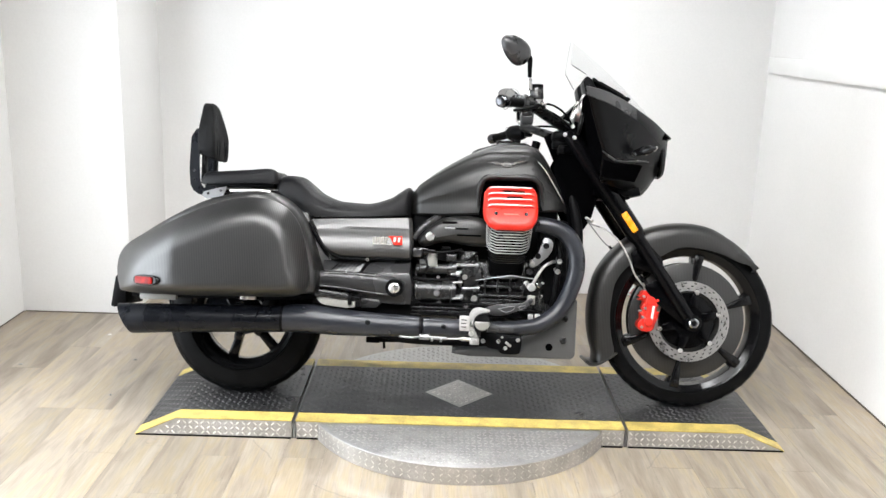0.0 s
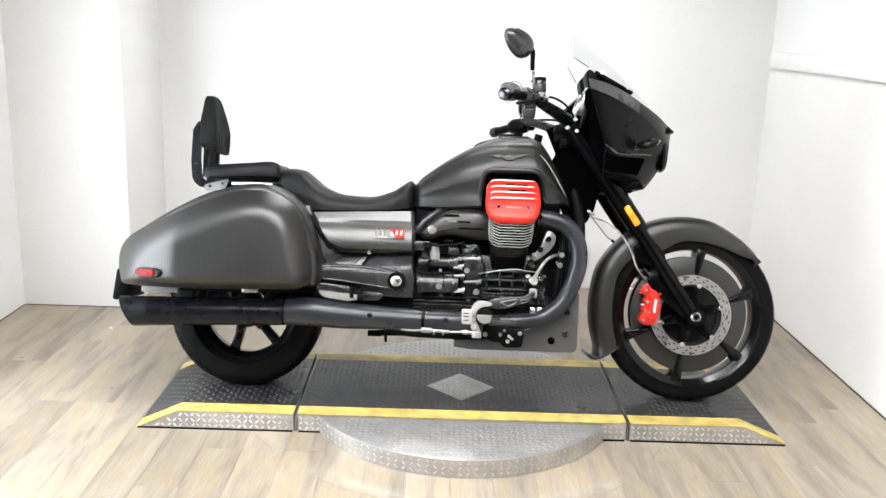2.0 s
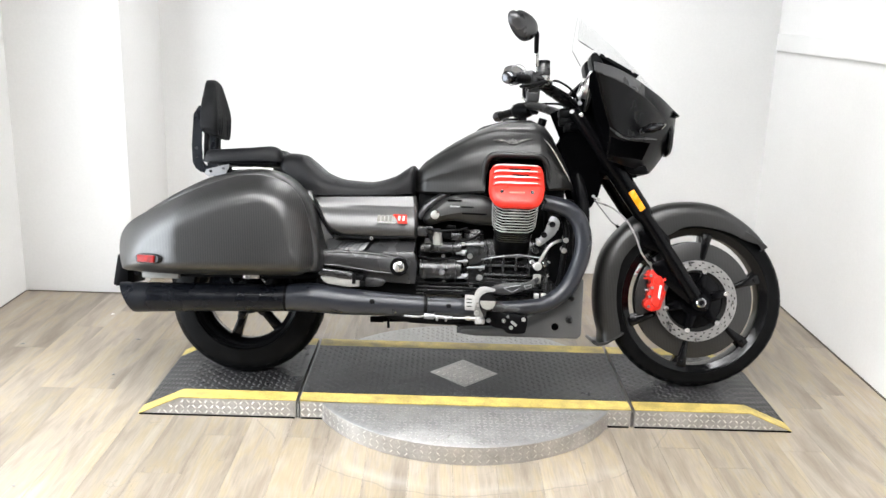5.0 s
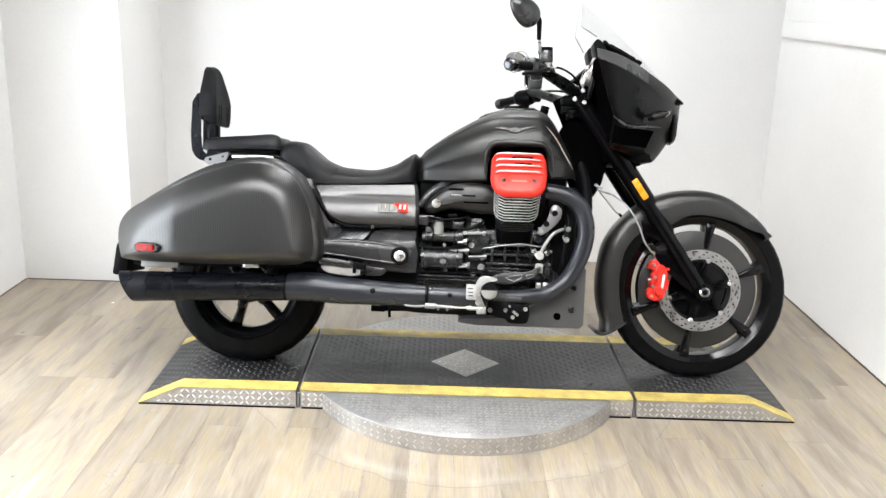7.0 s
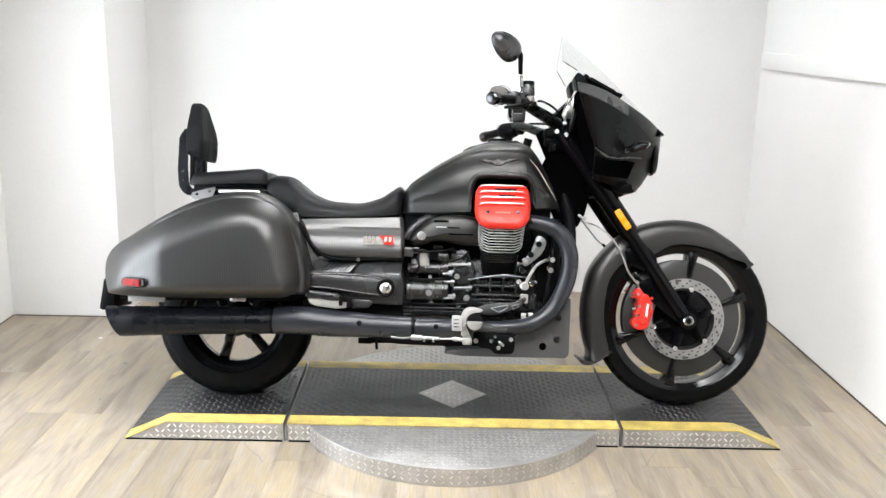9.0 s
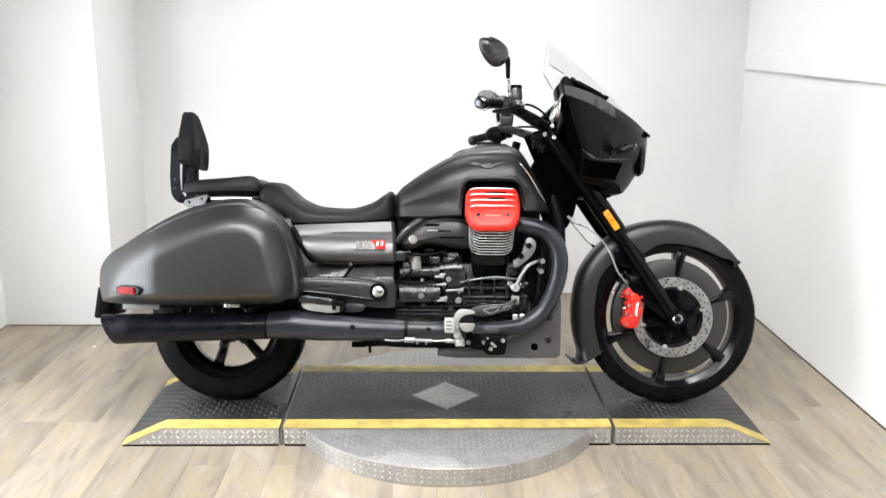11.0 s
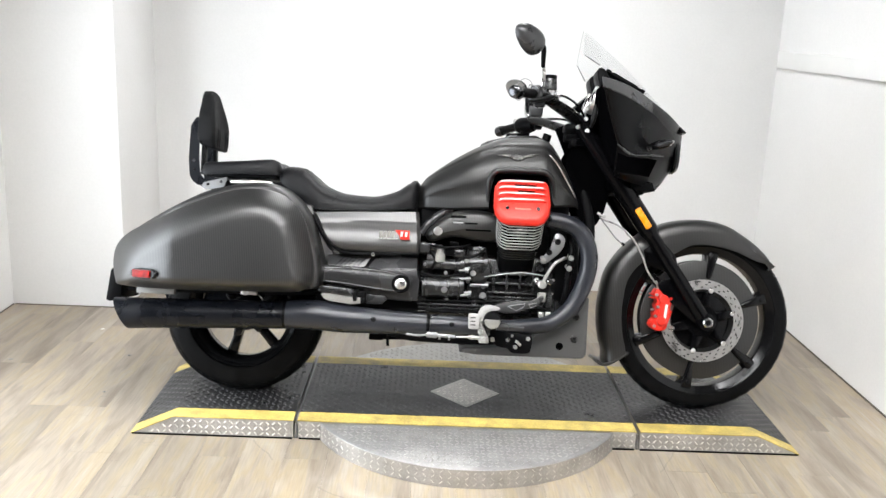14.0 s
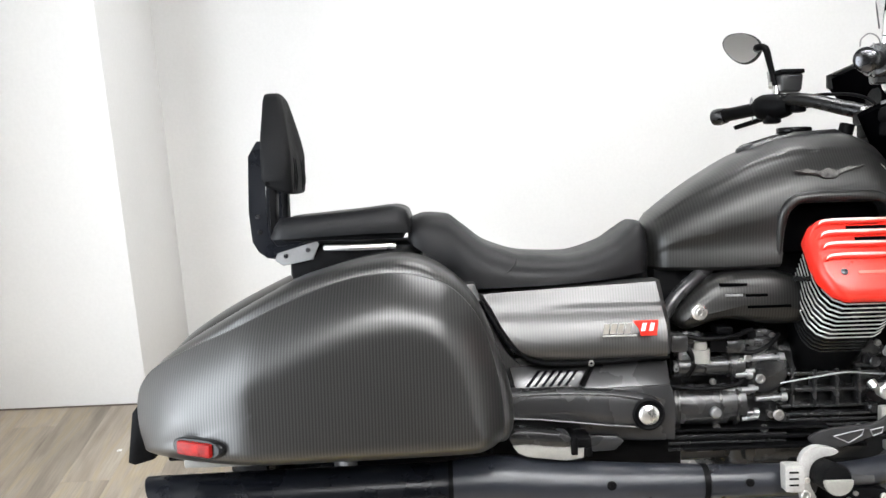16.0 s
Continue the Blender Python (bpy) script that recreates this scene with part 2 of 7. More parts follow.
MATT_BLACK = mat("matt_black_metal", (0.0025, 0.0025, 0.0028), 0.48, vary=0.15, scale=14, bump=0.15, spec=0.06)
# Silencer black, deepened in colour for the saddlebag's shade.
EXHAUST = mat("ceramic_black_exhaust", (0.0036, 0.0042, 0.0060), 0.30, vary=0.15, scale=11, bump=0.1, spec=0.22)
# Lit copy of the exhaust black: its pale blue sheen is in the colour.
EXHAUST_LIT = mat("lit_exhaust", (0.013, 0.0145, 0.0192), 0.35, vary=0.15, scale=9, bump=0.08, spec=0.45)
ENGINE = mat("wrinkle_black_engine", (0.013, 0.013, 0.0133), 0.24, vary=0.35, scale=20, grain=420, bump=0.25, spec=0.55)
PLASTIC = mat("black_plastic", (0.0025, 0.0025, 0.0028), 0.42, vary=0.12, scale=16, bump=0.2, spec=0.05)
GLOSS_BLACK = mat("gloss_black_paint", (0.002, 0.002, 0.0024), 0.20, vary=0.1, scale=6, bump=0.0, rough_vary=0.04, spec=0.12)
WHEEL_BLACK = mat("satin_wheel_paint", (0.0032, 0.0032, 0.0035), 0.17, vary=0.12, scale=14, bump=0.03, spec=0.20)
SKID = mat("satin_skid_plate_paint", (0.064, 0.064, 0.0645), 0.42, vary=0.15, scale=9, bump=0.12, spec=0.4)
GREY_METAL = mat("grey_satin_metal", (0.24, 0.24, 0.245), 0.36, metal=0.6, vary=0.1, scale=12, bump=0.05)
RUBBER = mat("tyre_rubber", (0.0034, 0.0034, 0.0036), 0.40, vary=0.35, scale=18, grain=300, bump=0.3, spec=0.06)
VINYL = mat("black_seat_vinyl", (0.0050, 0.0050, 0.0056), 0.40, vary=0.12, scale=10, grain=480, bump=0.35, spec=0.17)
FABRIC = mat("black_pad_fabric", (0.0042, 0.0042, 0.0046), 0.65, vary=0.15, scale=12, grain=500, bump=0.3, spec=0.12)
RED = mat("red_enamel", (0.62, 0.022, 0.012), 0.36, vary=0.06, scale=10, bump=0.05, coat=0.08, spec=0.35)
# Pale strip colour: paints the overhead light's glint on the red slats.
SLAT_GLINT = mat("pale_slat_glint", (0.58, 0.42, 0.39), 0.38, metal=0.35, vary=0.15, scale=40)
BADGE = mat("aged_badge_chrome", (0.06, 0.058, 0.056), 0.36, metal=0.9, vary=0.6, scale=90, grain=400, bump=0.5)
RED_LENS = mat("red_reflector_plastic", (0.17, 0.005, 0.004), 0.36, vary=0.4, scale=60, grain=260, bump=0.5, spec=0.12)
AMBER = mat("amber_reflector_plastic", (0.80, 0.28, 0.01), 0.25, vary=0.1, scale=40, bump=0.1, coat=0.3)
CHROME = mat("chrome", (0.78, 0.78, 0.78), 0.12, metal=1.0, vary=0.05, scale=20, bump=0.0, rough_vary=0.05)
ALU = mat("brushed_aluminium", (0.62, 0.61, 0.59), 0.32, metal=0.9, vary=0.12, scale=22, bump=0.08)
STEEL = mat("brake_steel", (0.42, 0.41, 0.40), 0.35, metal=0.9, vary=0.12, scale=30, bump=0.1)
DARK_CHROME = mat("dark_chrome", (0.09, 0.09, 0.095), 0.26, metal=1.0, vary=0.15, scale=30, bump=0.05)
BAR_METAL = mat("satin_bar_metal", (0.018, 0.018, 0.0183), 0.27, metal=0.6, vary=0.08, scale=20, bump=0.04)
CREAM = mat("cream_plastic", (0.20, 0.195, 0.18), 0.45, vary=0.1, scale=20)
FIN_EDGE = mat("machined_fin", (0.52, 0.52, 0.51), 0.4, metal=0.7, vary=0.12, scale=30, bump=0.1)
DECK_BLACK = mat("worn_black_tread_paint", (0.012, 0.012, 0.0126), 0.36, vary=0.6, scale=3.2, grain=160, bump=0.2, rough_vary=0.12)
DECK_WORN = mat("rubbed_tread_marks", (0.090, 0.090, 0.092), 0.40, metal=0.25, vary=0.5, scale=5, grain=160, bump=0.1)
TREAD_BRIGHT = mat("rubbed_bright_tread", (0.62, 0.60, 0.57), 0.46, metal=0.6, vary=0.25, scale=30)
PLATE_SKIRT = mat("bright_skirt_aluminium", (0.43, 0.418, 0.398), 0.38, metal=0.7, vary=0.2, scale=9, grain=150, bump=0.1)
PLATE_ALU = mat("tread_plate_aluminium", (0.34, 0.336, 0.327), 0.44, metal=0.6, vary=0.15, scale=14, grain=150, bump=0.1)
TAPE = mat("yellow_marking_tape", (0.47, 0.365, 0.105), 0.5, vary=0.32, scale=16, grain=130, bump=0.2)
CABLE = mat("clear_coated_cable", (0.34, 0.33, 0.32), 0.35, metal=0.3, vary=0.1, scale=30)
WHITE_MARK = mat("white_lettering", (0.75, 0.75, 0.74), 0.5)
MIRROR = mat("mirror_glass", (0.55, 0.55, 0.55), 0.04, metal=1.0, vary=0.01, bump=0.0, rough_vary=0.01)
SHIELD = glass_mat("clear_windshield", (0.962, 0.966, 0.968))
SMOKE = mat("dark_lens", (0.006, 0.006, 0.0065), 0.2, bump=0.0, spec=0.2)
CAST = mat("pale_cast_aluminium", (0.35, 0.342, 0.33), 0.5, metal=0.25, vary=0.15, scale=40, bump=0.2)
PANEL_LIGHT = glow_mat("lamp_diffuser", (0.972, 0.976, 0.985), 44.0)


# ---------- geometry helpers: each returns (points, faces) ----------
def spline(pts, n=8, closed=False):
    """Catmull-Rom through the points, n steps a span; a point given twice stays a corner."""
    p = [Vector(q) for q in pts]
    m = len(p)
    out = []
    for i in range(m if closed else m - 1):
        if closed:
            a, b, c, d = p[i - 1], p[i], p[(i + 1) % m], p[(i + 2) % m]
        else:
            a, b, c, d = p[max(i - 1, 0)], p[i], p[i + 1], p[min(i + 2, m - 1)]
        if (b - c).length < 1e-6:
            continue
        if (a - b).length < 1e-6:
            a = b
        for k in range(n):
            t = k / n
            out.append(0.5 * ((2 * b) + (c - a) * t + (2 * a - 5 * b + 4 * c - d) * t * t + (3 * b - a - 3 * c + d) * t ** 3))
    if not closed:
        out.append(p[-1])
    return out


def join(*geos):
    vs, fs = [], []
    for v, f in geos:
        k = len(vs)
        vs += [tuple(q) for q in v]
        fs += [tuple(i + k for i in face) for face in f]
    return vs, fs


def xf(geo, m):
    return [tuple(m @ Vector(v)) for v in geo[0]], geo[1]


def flip(geo):
    """The same thing on the other side of the bike."""
    return [(x, -y, z) for x, y, z in geo[0]], [tuple(reversed(f)) for f in geo[1]]


def loft(rings, closed=True, caps=True):
    n = len(rings[0])
    vs = [tuple(p) for r in rings for p in r]
    fs = []
    for i in range(len(rings) - 1):
        for j in range(n if closed else n - 1):
            k = (j + 1) % n
            fs.append((i * n + j, i * n + k, (i + 1) * n + k, (i + 1) * n + j))
    if caps and closed:
        fs.append(tuple(reversed(range(n))))
        fs.append(tuple(range((len(rings) - 1) * n, len(rings) * n)))
    return vs, fs


def tube(pts, radius, n=12, steps=6, caps=True, flat=1.0):
    """A round bar along a smooth line; radius: one number, or one for each point."""
    path = spline(pts, steps) if steps > 1 else [Vector(p) for p in pts]
    if isinstance(radius, (int, float)):
        rad = [radius] * len(path)
    else:
        rad = [radius[i] + (radius[i + 1] - radius[i]) * k / steps for i in range(len(radius) - 1) for k in range(steps)] + [radius[-1]]
    rings, side = [], None
    for i, p in enumerate(path):
        d = (path[min(i + 1, len(path) - 1)] - path[max(i - 1, 0)]).normalized()
        if side is None:
            side = d.cross(Vector((0, 0, 1)) if abs(d.z) < 0.9 else Vector((1, 0, 0))).normalized()
        side = (side - d * side.dot(d)).normalized()
        up = d.cross(side)
        rings.append([p + rad[i] * (math.cos(a) * side * flat + math.sin(a) * up) for a in [2 * math.pi * k / n for k in range(n)]])
    return loft(rings, True, caps)


def lathe(profile, cx=0.0, cz=0.0, n=48, closed=False):
    """Turns a profile of (radius, y) about the line along y through (cx, cz)."""
    rings = [[(cx + r * math.cos(a), y, cz + r * math.sin(a)) for a in [2 * math.pi * k / n for k in range(n)]] for r, y in profile]
    if closed:
        rings.append(rings[0])
    return loft(rings, True, not closed)


def bm_geo(bm):
    bm.verts.ensure_lookup_table()
    bm.verts.index_update()
    g = [tuple(v.co) for v in bm.verts], [tuple(v.index for v in f.verts) for f in bm.faces]
    bm.free()
    return g


def bevelled(geo, width, segments=2):
    bm = bmesh.new()
    vs = [bm.verts.new(v) for v in geo[0]]
    for f in geo[1]:
        bm.faces.new([vs[i] for i in f])
    bmesh.ops.remove_doubles(bm, verts=bm.verts, dist=1e-5)
    bmesh.ops.recalc_face_normals(bm, faces=bm.faces)
    edges = [e for e in bm.edges if len(e.link_faces) == 2 and e.calc_face_angle() > 0.5]
    bmesh.ops.bevel(bm, geom=edges, offset=width, segments=segments, affect="EDGES", profile=0.5, clamp_overlap=True)
    return bm_geo(bm)


def box(x0, x1, y0, y1, z0, z1, bevel=0.004, segments=2):
    v = [(x, y, z) for x in (x0, x1) for y in (y0, y1) for z in (z0, z1)]
    f = [(0, 1, 3, 2), (4, 6, 7, 5), (0, 4, 5, 1), (2, 3, 7, 6), (0, 2, 6, 4), (1, 5, 7, 3)]
    return bevelled((v, f), bevel, segments) if bevel else (v, f)


def prism(outline, y0, y1, bevel=0.004, segments=2):
    """An outline of (x, z) given thickness along y."""
    n = len(outline)
    g = loft([[(x, y0, z) for x, z in outline], [(x, y1, z) for x, z in outline]])
    return bevelled(g, bevel, segments) if bevel else g


def smooth2(outline, n=5):
    return [(p[0], p[1]) for p in spline([(x, z, 0) for x, z in outline], n, True)]


def inset(outline, d):
    """The outline drawn in by d, along its own normals."""
    n = len(outline)
    area = sum(outline[i][0] * outline[(i + 1) % n][1] - outline[(i + 1) % n][0] * outline[i][1] for i in range(n))
    s = 1 if area > 0 else -1
    out = []
    for i in range(n):
        a, b = Vector(outline[i - 2]), Vector(outline[(i + 2) % n])
        t = (b - a).normalized()
        out.append((outline[i][0] - s * t.y * d, outline[i][1] + s * t.x * d))
    for _ in range(int(d * 260)):
        out = [((out[i - 1][0] + 2 * out[i][0] + out[(i + 1) % n][0]) / 4, (out[i - 1][1] + 2 * out[i][1] + out[(i + 1) % n][1]) / 4) for i in range(n)]
    return out


def dome(outline, levels, crown=0.004):
    """Layers of one outline: (y, inset) from the inner side outwards; the last one closes with a low crown."""
    rings = [[(x, y, z) for x, z in (inset(outline, d) if d else outline)] for y, d in levels]
    n = len(outline)
    vs, fs = loft(rings, True, False)
    fs = list(fs) + [tuple(reversed(range(n)))]
    last = rings[-1]
    c = Vector((sum(p[0] for p in last) / n, last[0][1], sum(p[2] for p in last) / n))
    base = len(vs) - n
    out = math.copysign(1.0, levels[-1][0] - levels[0][0])
    vs = list(vs)
    for k in (0.8, 0.55, 0.3, 0.1):
        s = len(vs)
        vs += [tuple(c + (Vector(p) - c) * k + Vector((0, out * crown * (1 - k * k), 0))) for p in last]
        fs += [(base + j, base + (j + 1) % n, s + (j + 1) % n, s + j) for j in range(n)]
        base = s
    vs.append(tuple(c + Vector((0, out * crown, 0))))
    fs += [(base + j, base + (j + 1) % n, len(vs) - 1) for j in range(n)]
    return vs, fs


def bulge(outline, spine, y0, y1, width, steps=22, soft=3):
    """A cover that swells from its edge at y0 to a flat side at y1; width(nx, nz) is how broad the rounding is."""
    n = len(outline)
    pts = [Vector((x, z)) for x, z in outline]
    area = sum(pts[j].x * pts[(j + 1) % n].y - pts[(j + 1) % n].x * pts[j].y for j in range(n))
    a, b = Vector(spine[0]), Vector(spine[1])
    widths = []
    for j in range(n):
        t = pts[(j + 1) % n] - pts[j - 1]
        nrm = Vector((t.y, -t.x)).normalized() * (1 if area > 0 else -1)
        widths.append(width(nrm.x, nrm.y))
    for _ in range(6):
        widths = [(widths[j - 1] + 2 * widths[j] + widths[(j + 1) % n]) / 4 for j in range(n)]

    def gap(p):
        best = 9.0
        for j in range(n):
            q, r = pts[j], pts[(j + 1) % n]
            d = r - q
            t = min(1.0, max(0.0, (p - q).dot(d) / max(1e-12, d.length_squared)))
            best = min(best, (q + d * t - p).length_squared)
        return math.sqrt(best)

    rows, high = [], []
    for i in range(steps + 1):
        u = (i / steps) ** 1.5
        row, hs = [], []
        for j in range(n):
            d = b - a
            t = min(1.0, max(0.0, (pts[j] - a).dot(d) / d.length_squared))
            p = pts[j].lerp(a + d * t, u)
            k = min(1.0, (gap(p) if i else 0.0) / widths[j])
            row.append(p)
            hs.append(1 - (1 - k) ** 1.65)
        rows.append(row)
        high.append(hs)
    for _ in range(soft):
        old = [list(h) for h in high]
        for i in range(2, steps):
            for j in range(n):
                high[i][j] = (2 * old[i][j] + old[i - 1][j] + old[i + 1][j] + old[i][j - 1] + old[i][(j + 1) % n]) / 6
    rings = [[(x, y0 + 0.008, z) for x, z in pts]] + [[(p.x, y0 + (y1 - y0) * h, p.y) for p, h in zip(row, hs)] for row, hs in zip(rows, high)]
    return loft(rings, True, True)


def bolt(x, y, z, r=0.008, h=0.006, n=6):
    """A screw head that looks to the right-hand side of the bike."""
    return lathe([(r, y), (r, y - h * 0.75), (r * 0.82, y - h), (r * 0.45, y - h), (r * 0.4, y - h * 0.6)], x, z, n * 2)


def part(name, geo, material, parent, label="", sharp=35, kind=""):
    me = bpy.data.meshes.new(name)
    me.from_pydata([tuple(v) for v in geo[0]], [], [tuple(f) for f in geo[1]])
    bm = bmesh.new()
    bm.from_mesh(me)
    bmesh.ops.recalc_face_normals(bm, faces=bm.faces)
    bm.to_mesh(me)
    bm.free()
    me.polygons.foreach_set("use_smooth", [True] * len(me.polygons))
    me.set_sharp_from_angle(angle=radians(sharp))
    me.materials.append(material)
    ob = new(name, me)
    while parent and parent.parent and parent.parent.parent:
        parent = parent.parent
    ob.parent = parent
    if label or kind:
        tagged(ob, label, kind=kind)
    return ob


def parts(name, geos, material, parent, label="", sharp=35):
    return [part(name, g, material, parent, label, sharp) for g in geos]


def thing(name, label, category, m=None, group="", kind=""):
    ob = new(name)
    ob.empty_display_size = 0.1
    if m is not None:
        ob.matrix_basis = m
    return tagged(ob, label, category, group, kind)


# ---------- the room ----------
def structure(name, geo, material, label, category):
    return tagged(part(name, geo, material, None, sharp=30), label, category, kind="structure")


T = 0.15
structure("wall_back", box(-1.672, X_RIGHT + T, Y_BACK, Y_BACK + T, 0, Z_CEIL, 0), WALL, "plain white painted back wall of the studio", "wall")
structure("wall_chase", box(X_LEFT - T, -1.672, 4.575, Y_BACK + T, 0, Z_CEIL, 0.003), WALL, "white boxed-out corner of the back wall", "wall")
Y_OPEN = 1.3
DY0, DY1, DZ1 = 1.45, 3.45, 2.10
structure("wall_left", join(box(X_LEFT - T, X_LEFT, Y_OPEN, DY0, 0, Z_CEIL, 0), box(X_LEFT - T, X_LEFT, DY1, 4.575, 0, Z_CEIL, 0), box(X_LEFT - T, X_LEFT, DY0, DY1, DZ1, Z_CEIL, 0)), WALL, "plain white painted side wall with a wide doorway", "wall")
doorway = thing("door_1", "wide open doorway with a white frame", "doorway", kind="structure")
parts("door_frame", [box(X_LEFT - 0.06, X_LEFT + 0.012, a, b, 0.0, c, 0.003) for a, b, c in ((DY0 - 0.04, DY0 + 0.03, DZ1 - 0.03), (DY1 - 0.03, DY1 + 0.04, DZ1 - 0.03))] + [box(X_LEFT - 0.06, X_LEFT + 0.012, DY0 - 0.04, DY1 + 0.04, DZ1 - 0.03, DZ1 + 0.04, 0.003)], TRIM, doorway)
structure("wall_left_rear", box(X_LEFT - T, X_LEFT, Y_FRONT - T, Y_OPEN, 0, Z_CEIL, 0), DARK_WALL, "grey wall of the workshop behind the camera", "wall")
structure("wall_right_rear", box(X_RIGHT, X_RIGHT + T, Y_FRONT - T, Y_OPEN, 0, Z_CEIL, 0), DARK_WALL, "grey wall of the workshop behind the camera", "wall")
structure("wall_right", box(X_RIGHT, X_RIGHT + T, Y_OPEN, Y_BACK, 0, Z_CEIL, 0), WALL, "white painted side wall with a rail on it", "wall")
structure("wall_front", box(X_LEFT, X_RIGHT, Y_FRONT - T, Y_FRONT, 0, Z_CEIL, 0), DARK_WALL, "grey wall behind the camera", "wall")
structure("ceiling", box(X_LEFT - T, X_RIGHT + T, Y_FRONT - T, Y_BACK + T, Z_CEIL, Z_CEIL + T, 0), CEIL, "dark painted ceiling", "ceiling")
structure("trim", box(X_RIGHT - 0.022, X_RIGHT - 0.0005, Y_OPEN + 0.01, Y_BACK - 0.05, 1.362, 1.452, 0.003), TRIM, "white wooden rail fixed along the wall", "trim")
structure("trim", box(X_RIGHT - 0.006, X_RIGHT - 0.0005, Y_OPEN + 0.01, Y_BACK - 0.01, 0.0, 0.007, 0.001), UNDER, "dark dirty joint along the foot of the wall", "trim")
structure("trim", box(X_LEFT + 0.0005, X_LEFT + 0.005, 3.5, 4.57, 0.0, 0.005, 0.001), UNDER, "dark dirty joint along the foot of the wall", "trim")
structure("trim", box(X_LEFT + 0.01, -1.675, 4.570, 4.5745, 0.0, 0.005, 0.001), UNDER, "dark dirty joint along the foot of the wall", "trim")
floor = structure("floor", box(X_LEFT - T, X_RIGHT + T, Y_FRONT - T, Y_BACK + T, -0.12, -0.006, 0), UNDER, "grey-beige vinyl plank floor, scuffed and dusty", "floor")


def ceiling_light(x, y, w, d):
    lamp = thing("ceiling_light", "long white ceiling light panel, switched on", "lamp", pose(x, y, Z_CEIL), group="ceiling lights")
    part("frame", join(*[box(a, b, c, e, -0.14, -0.001, 0.003) for a, b, c, e in (
        (-w, -w + 0.03, -d, d), (w - 0.03, w, -d, d), (-w + 0.03, w - 0.03, -d, -d + 0.03), (-w + 0.03, w - 0.03, d - 0.03, d))]), TRIM, lamp)
    part("diffuser", box(-w + 0.032, w - 0.032, -d + 0.032, d - 0.032, -0.04, -0.03, 0), PANEL_LIGHT, lamp, "glowing white diffuser")
    return lamp


for lx, ly, w, d in ((-0.86, 0.6, 0.62, 0.30), (0.46, 0.6, 0.62, 0.30), (-0.86, 2.0, 0.62, 0.30), (0.46, 2.0, 0.62, 0.30), (0.10, 4.35, 0.62, 0.205)):
    ceiling_light(lx, ly, w, d)


# ---------- the turntable and its platform ----------
def lozenges(spots, length=0.025, width=0.0078, high=0.0020):
    """Raised tread marks; spots: a point, its two directions along the plate and its normal, turned by angle."""
    vs, fs = [], []
    for p, ux, uy, un, ang in spots:
        a = ux * math.cos(ang) + uy * math.sin(ang)
        b = un.cross(a)
        k = len(vs)
        for s, w in ((-0.5, 0), (-0.22, 0.5), (0.22, 0.5), (0.5, 0), (0.22, -0.5), (-0.22, -0.5)):
            vs.append(tuple(p + a * s * length + b * w * width - un * 0.0004))
        for s in (-0.26, 0.26):
            vs.append(tuple(p + a * s * length + un * high))
        fs += [(k, k + 1, k + 6), (k + 1, k + 2, k + 7, k + 6), (k + 2, k + 3, k + 7), (k + 3, k + 4, k + 7), (k + 4, k + 5, k + 6, k + 7), (k + 5, k, k + 6)]
    return vs, fs


def tread_flat(inside, x0, x1, y0, y1, z, step=0.0225):
    spots = []
    for i in range(int((x1 - x0) / step) + 1):
        for j in range(int((y1 - y0) / step) + 1):
            x, y = x0 + (i + 0.5) * step, y0 + (j + 0.5) * step
            if inside(x, y):
                spots.append((Vector((x, y, z)), Vector((1, 0, 0)), Vector((0, 1, 0)), Vector((0, 0, 1)), math.pi / 4 * (1 if (i + j) % 2 else -1)))
    return lozenges(spots)


def tread_face(x0, x1, y, height, step=0.0225):
    """Marks on an upright plate that looks to -y; height(x): its upper edge."""
    spots = []
    for i in range(int((x1 - x0) / step) + 1):
        for j in range(3):
            x, z = x0 + (i + 0.5) * step, 0.015 + j * 0.0215
            if x < x1 - 0.014 and z < height(x) - 0.012:
                spots.append((Vector((x, y, z)), Vector((1, 0, 0)), Vector((0, 0, 1)), Vector((0, -1, 0)), math.pi / 4 * (1 if (i + j) % 2 else -1)))
    return lozenges(spots, 0.0215, 0.0066, 0.0016)


DECK_Y0, DECK_Y1 = 3.115, 3.775
DX, DY, DR = 0.07, 3.40, 0.6175


def in_diamond(x, y, grow=0.0):
    return abs(x - DX) / (0.14 + grow) + abs(y - 3.425) / (0.145 + grow) < 1


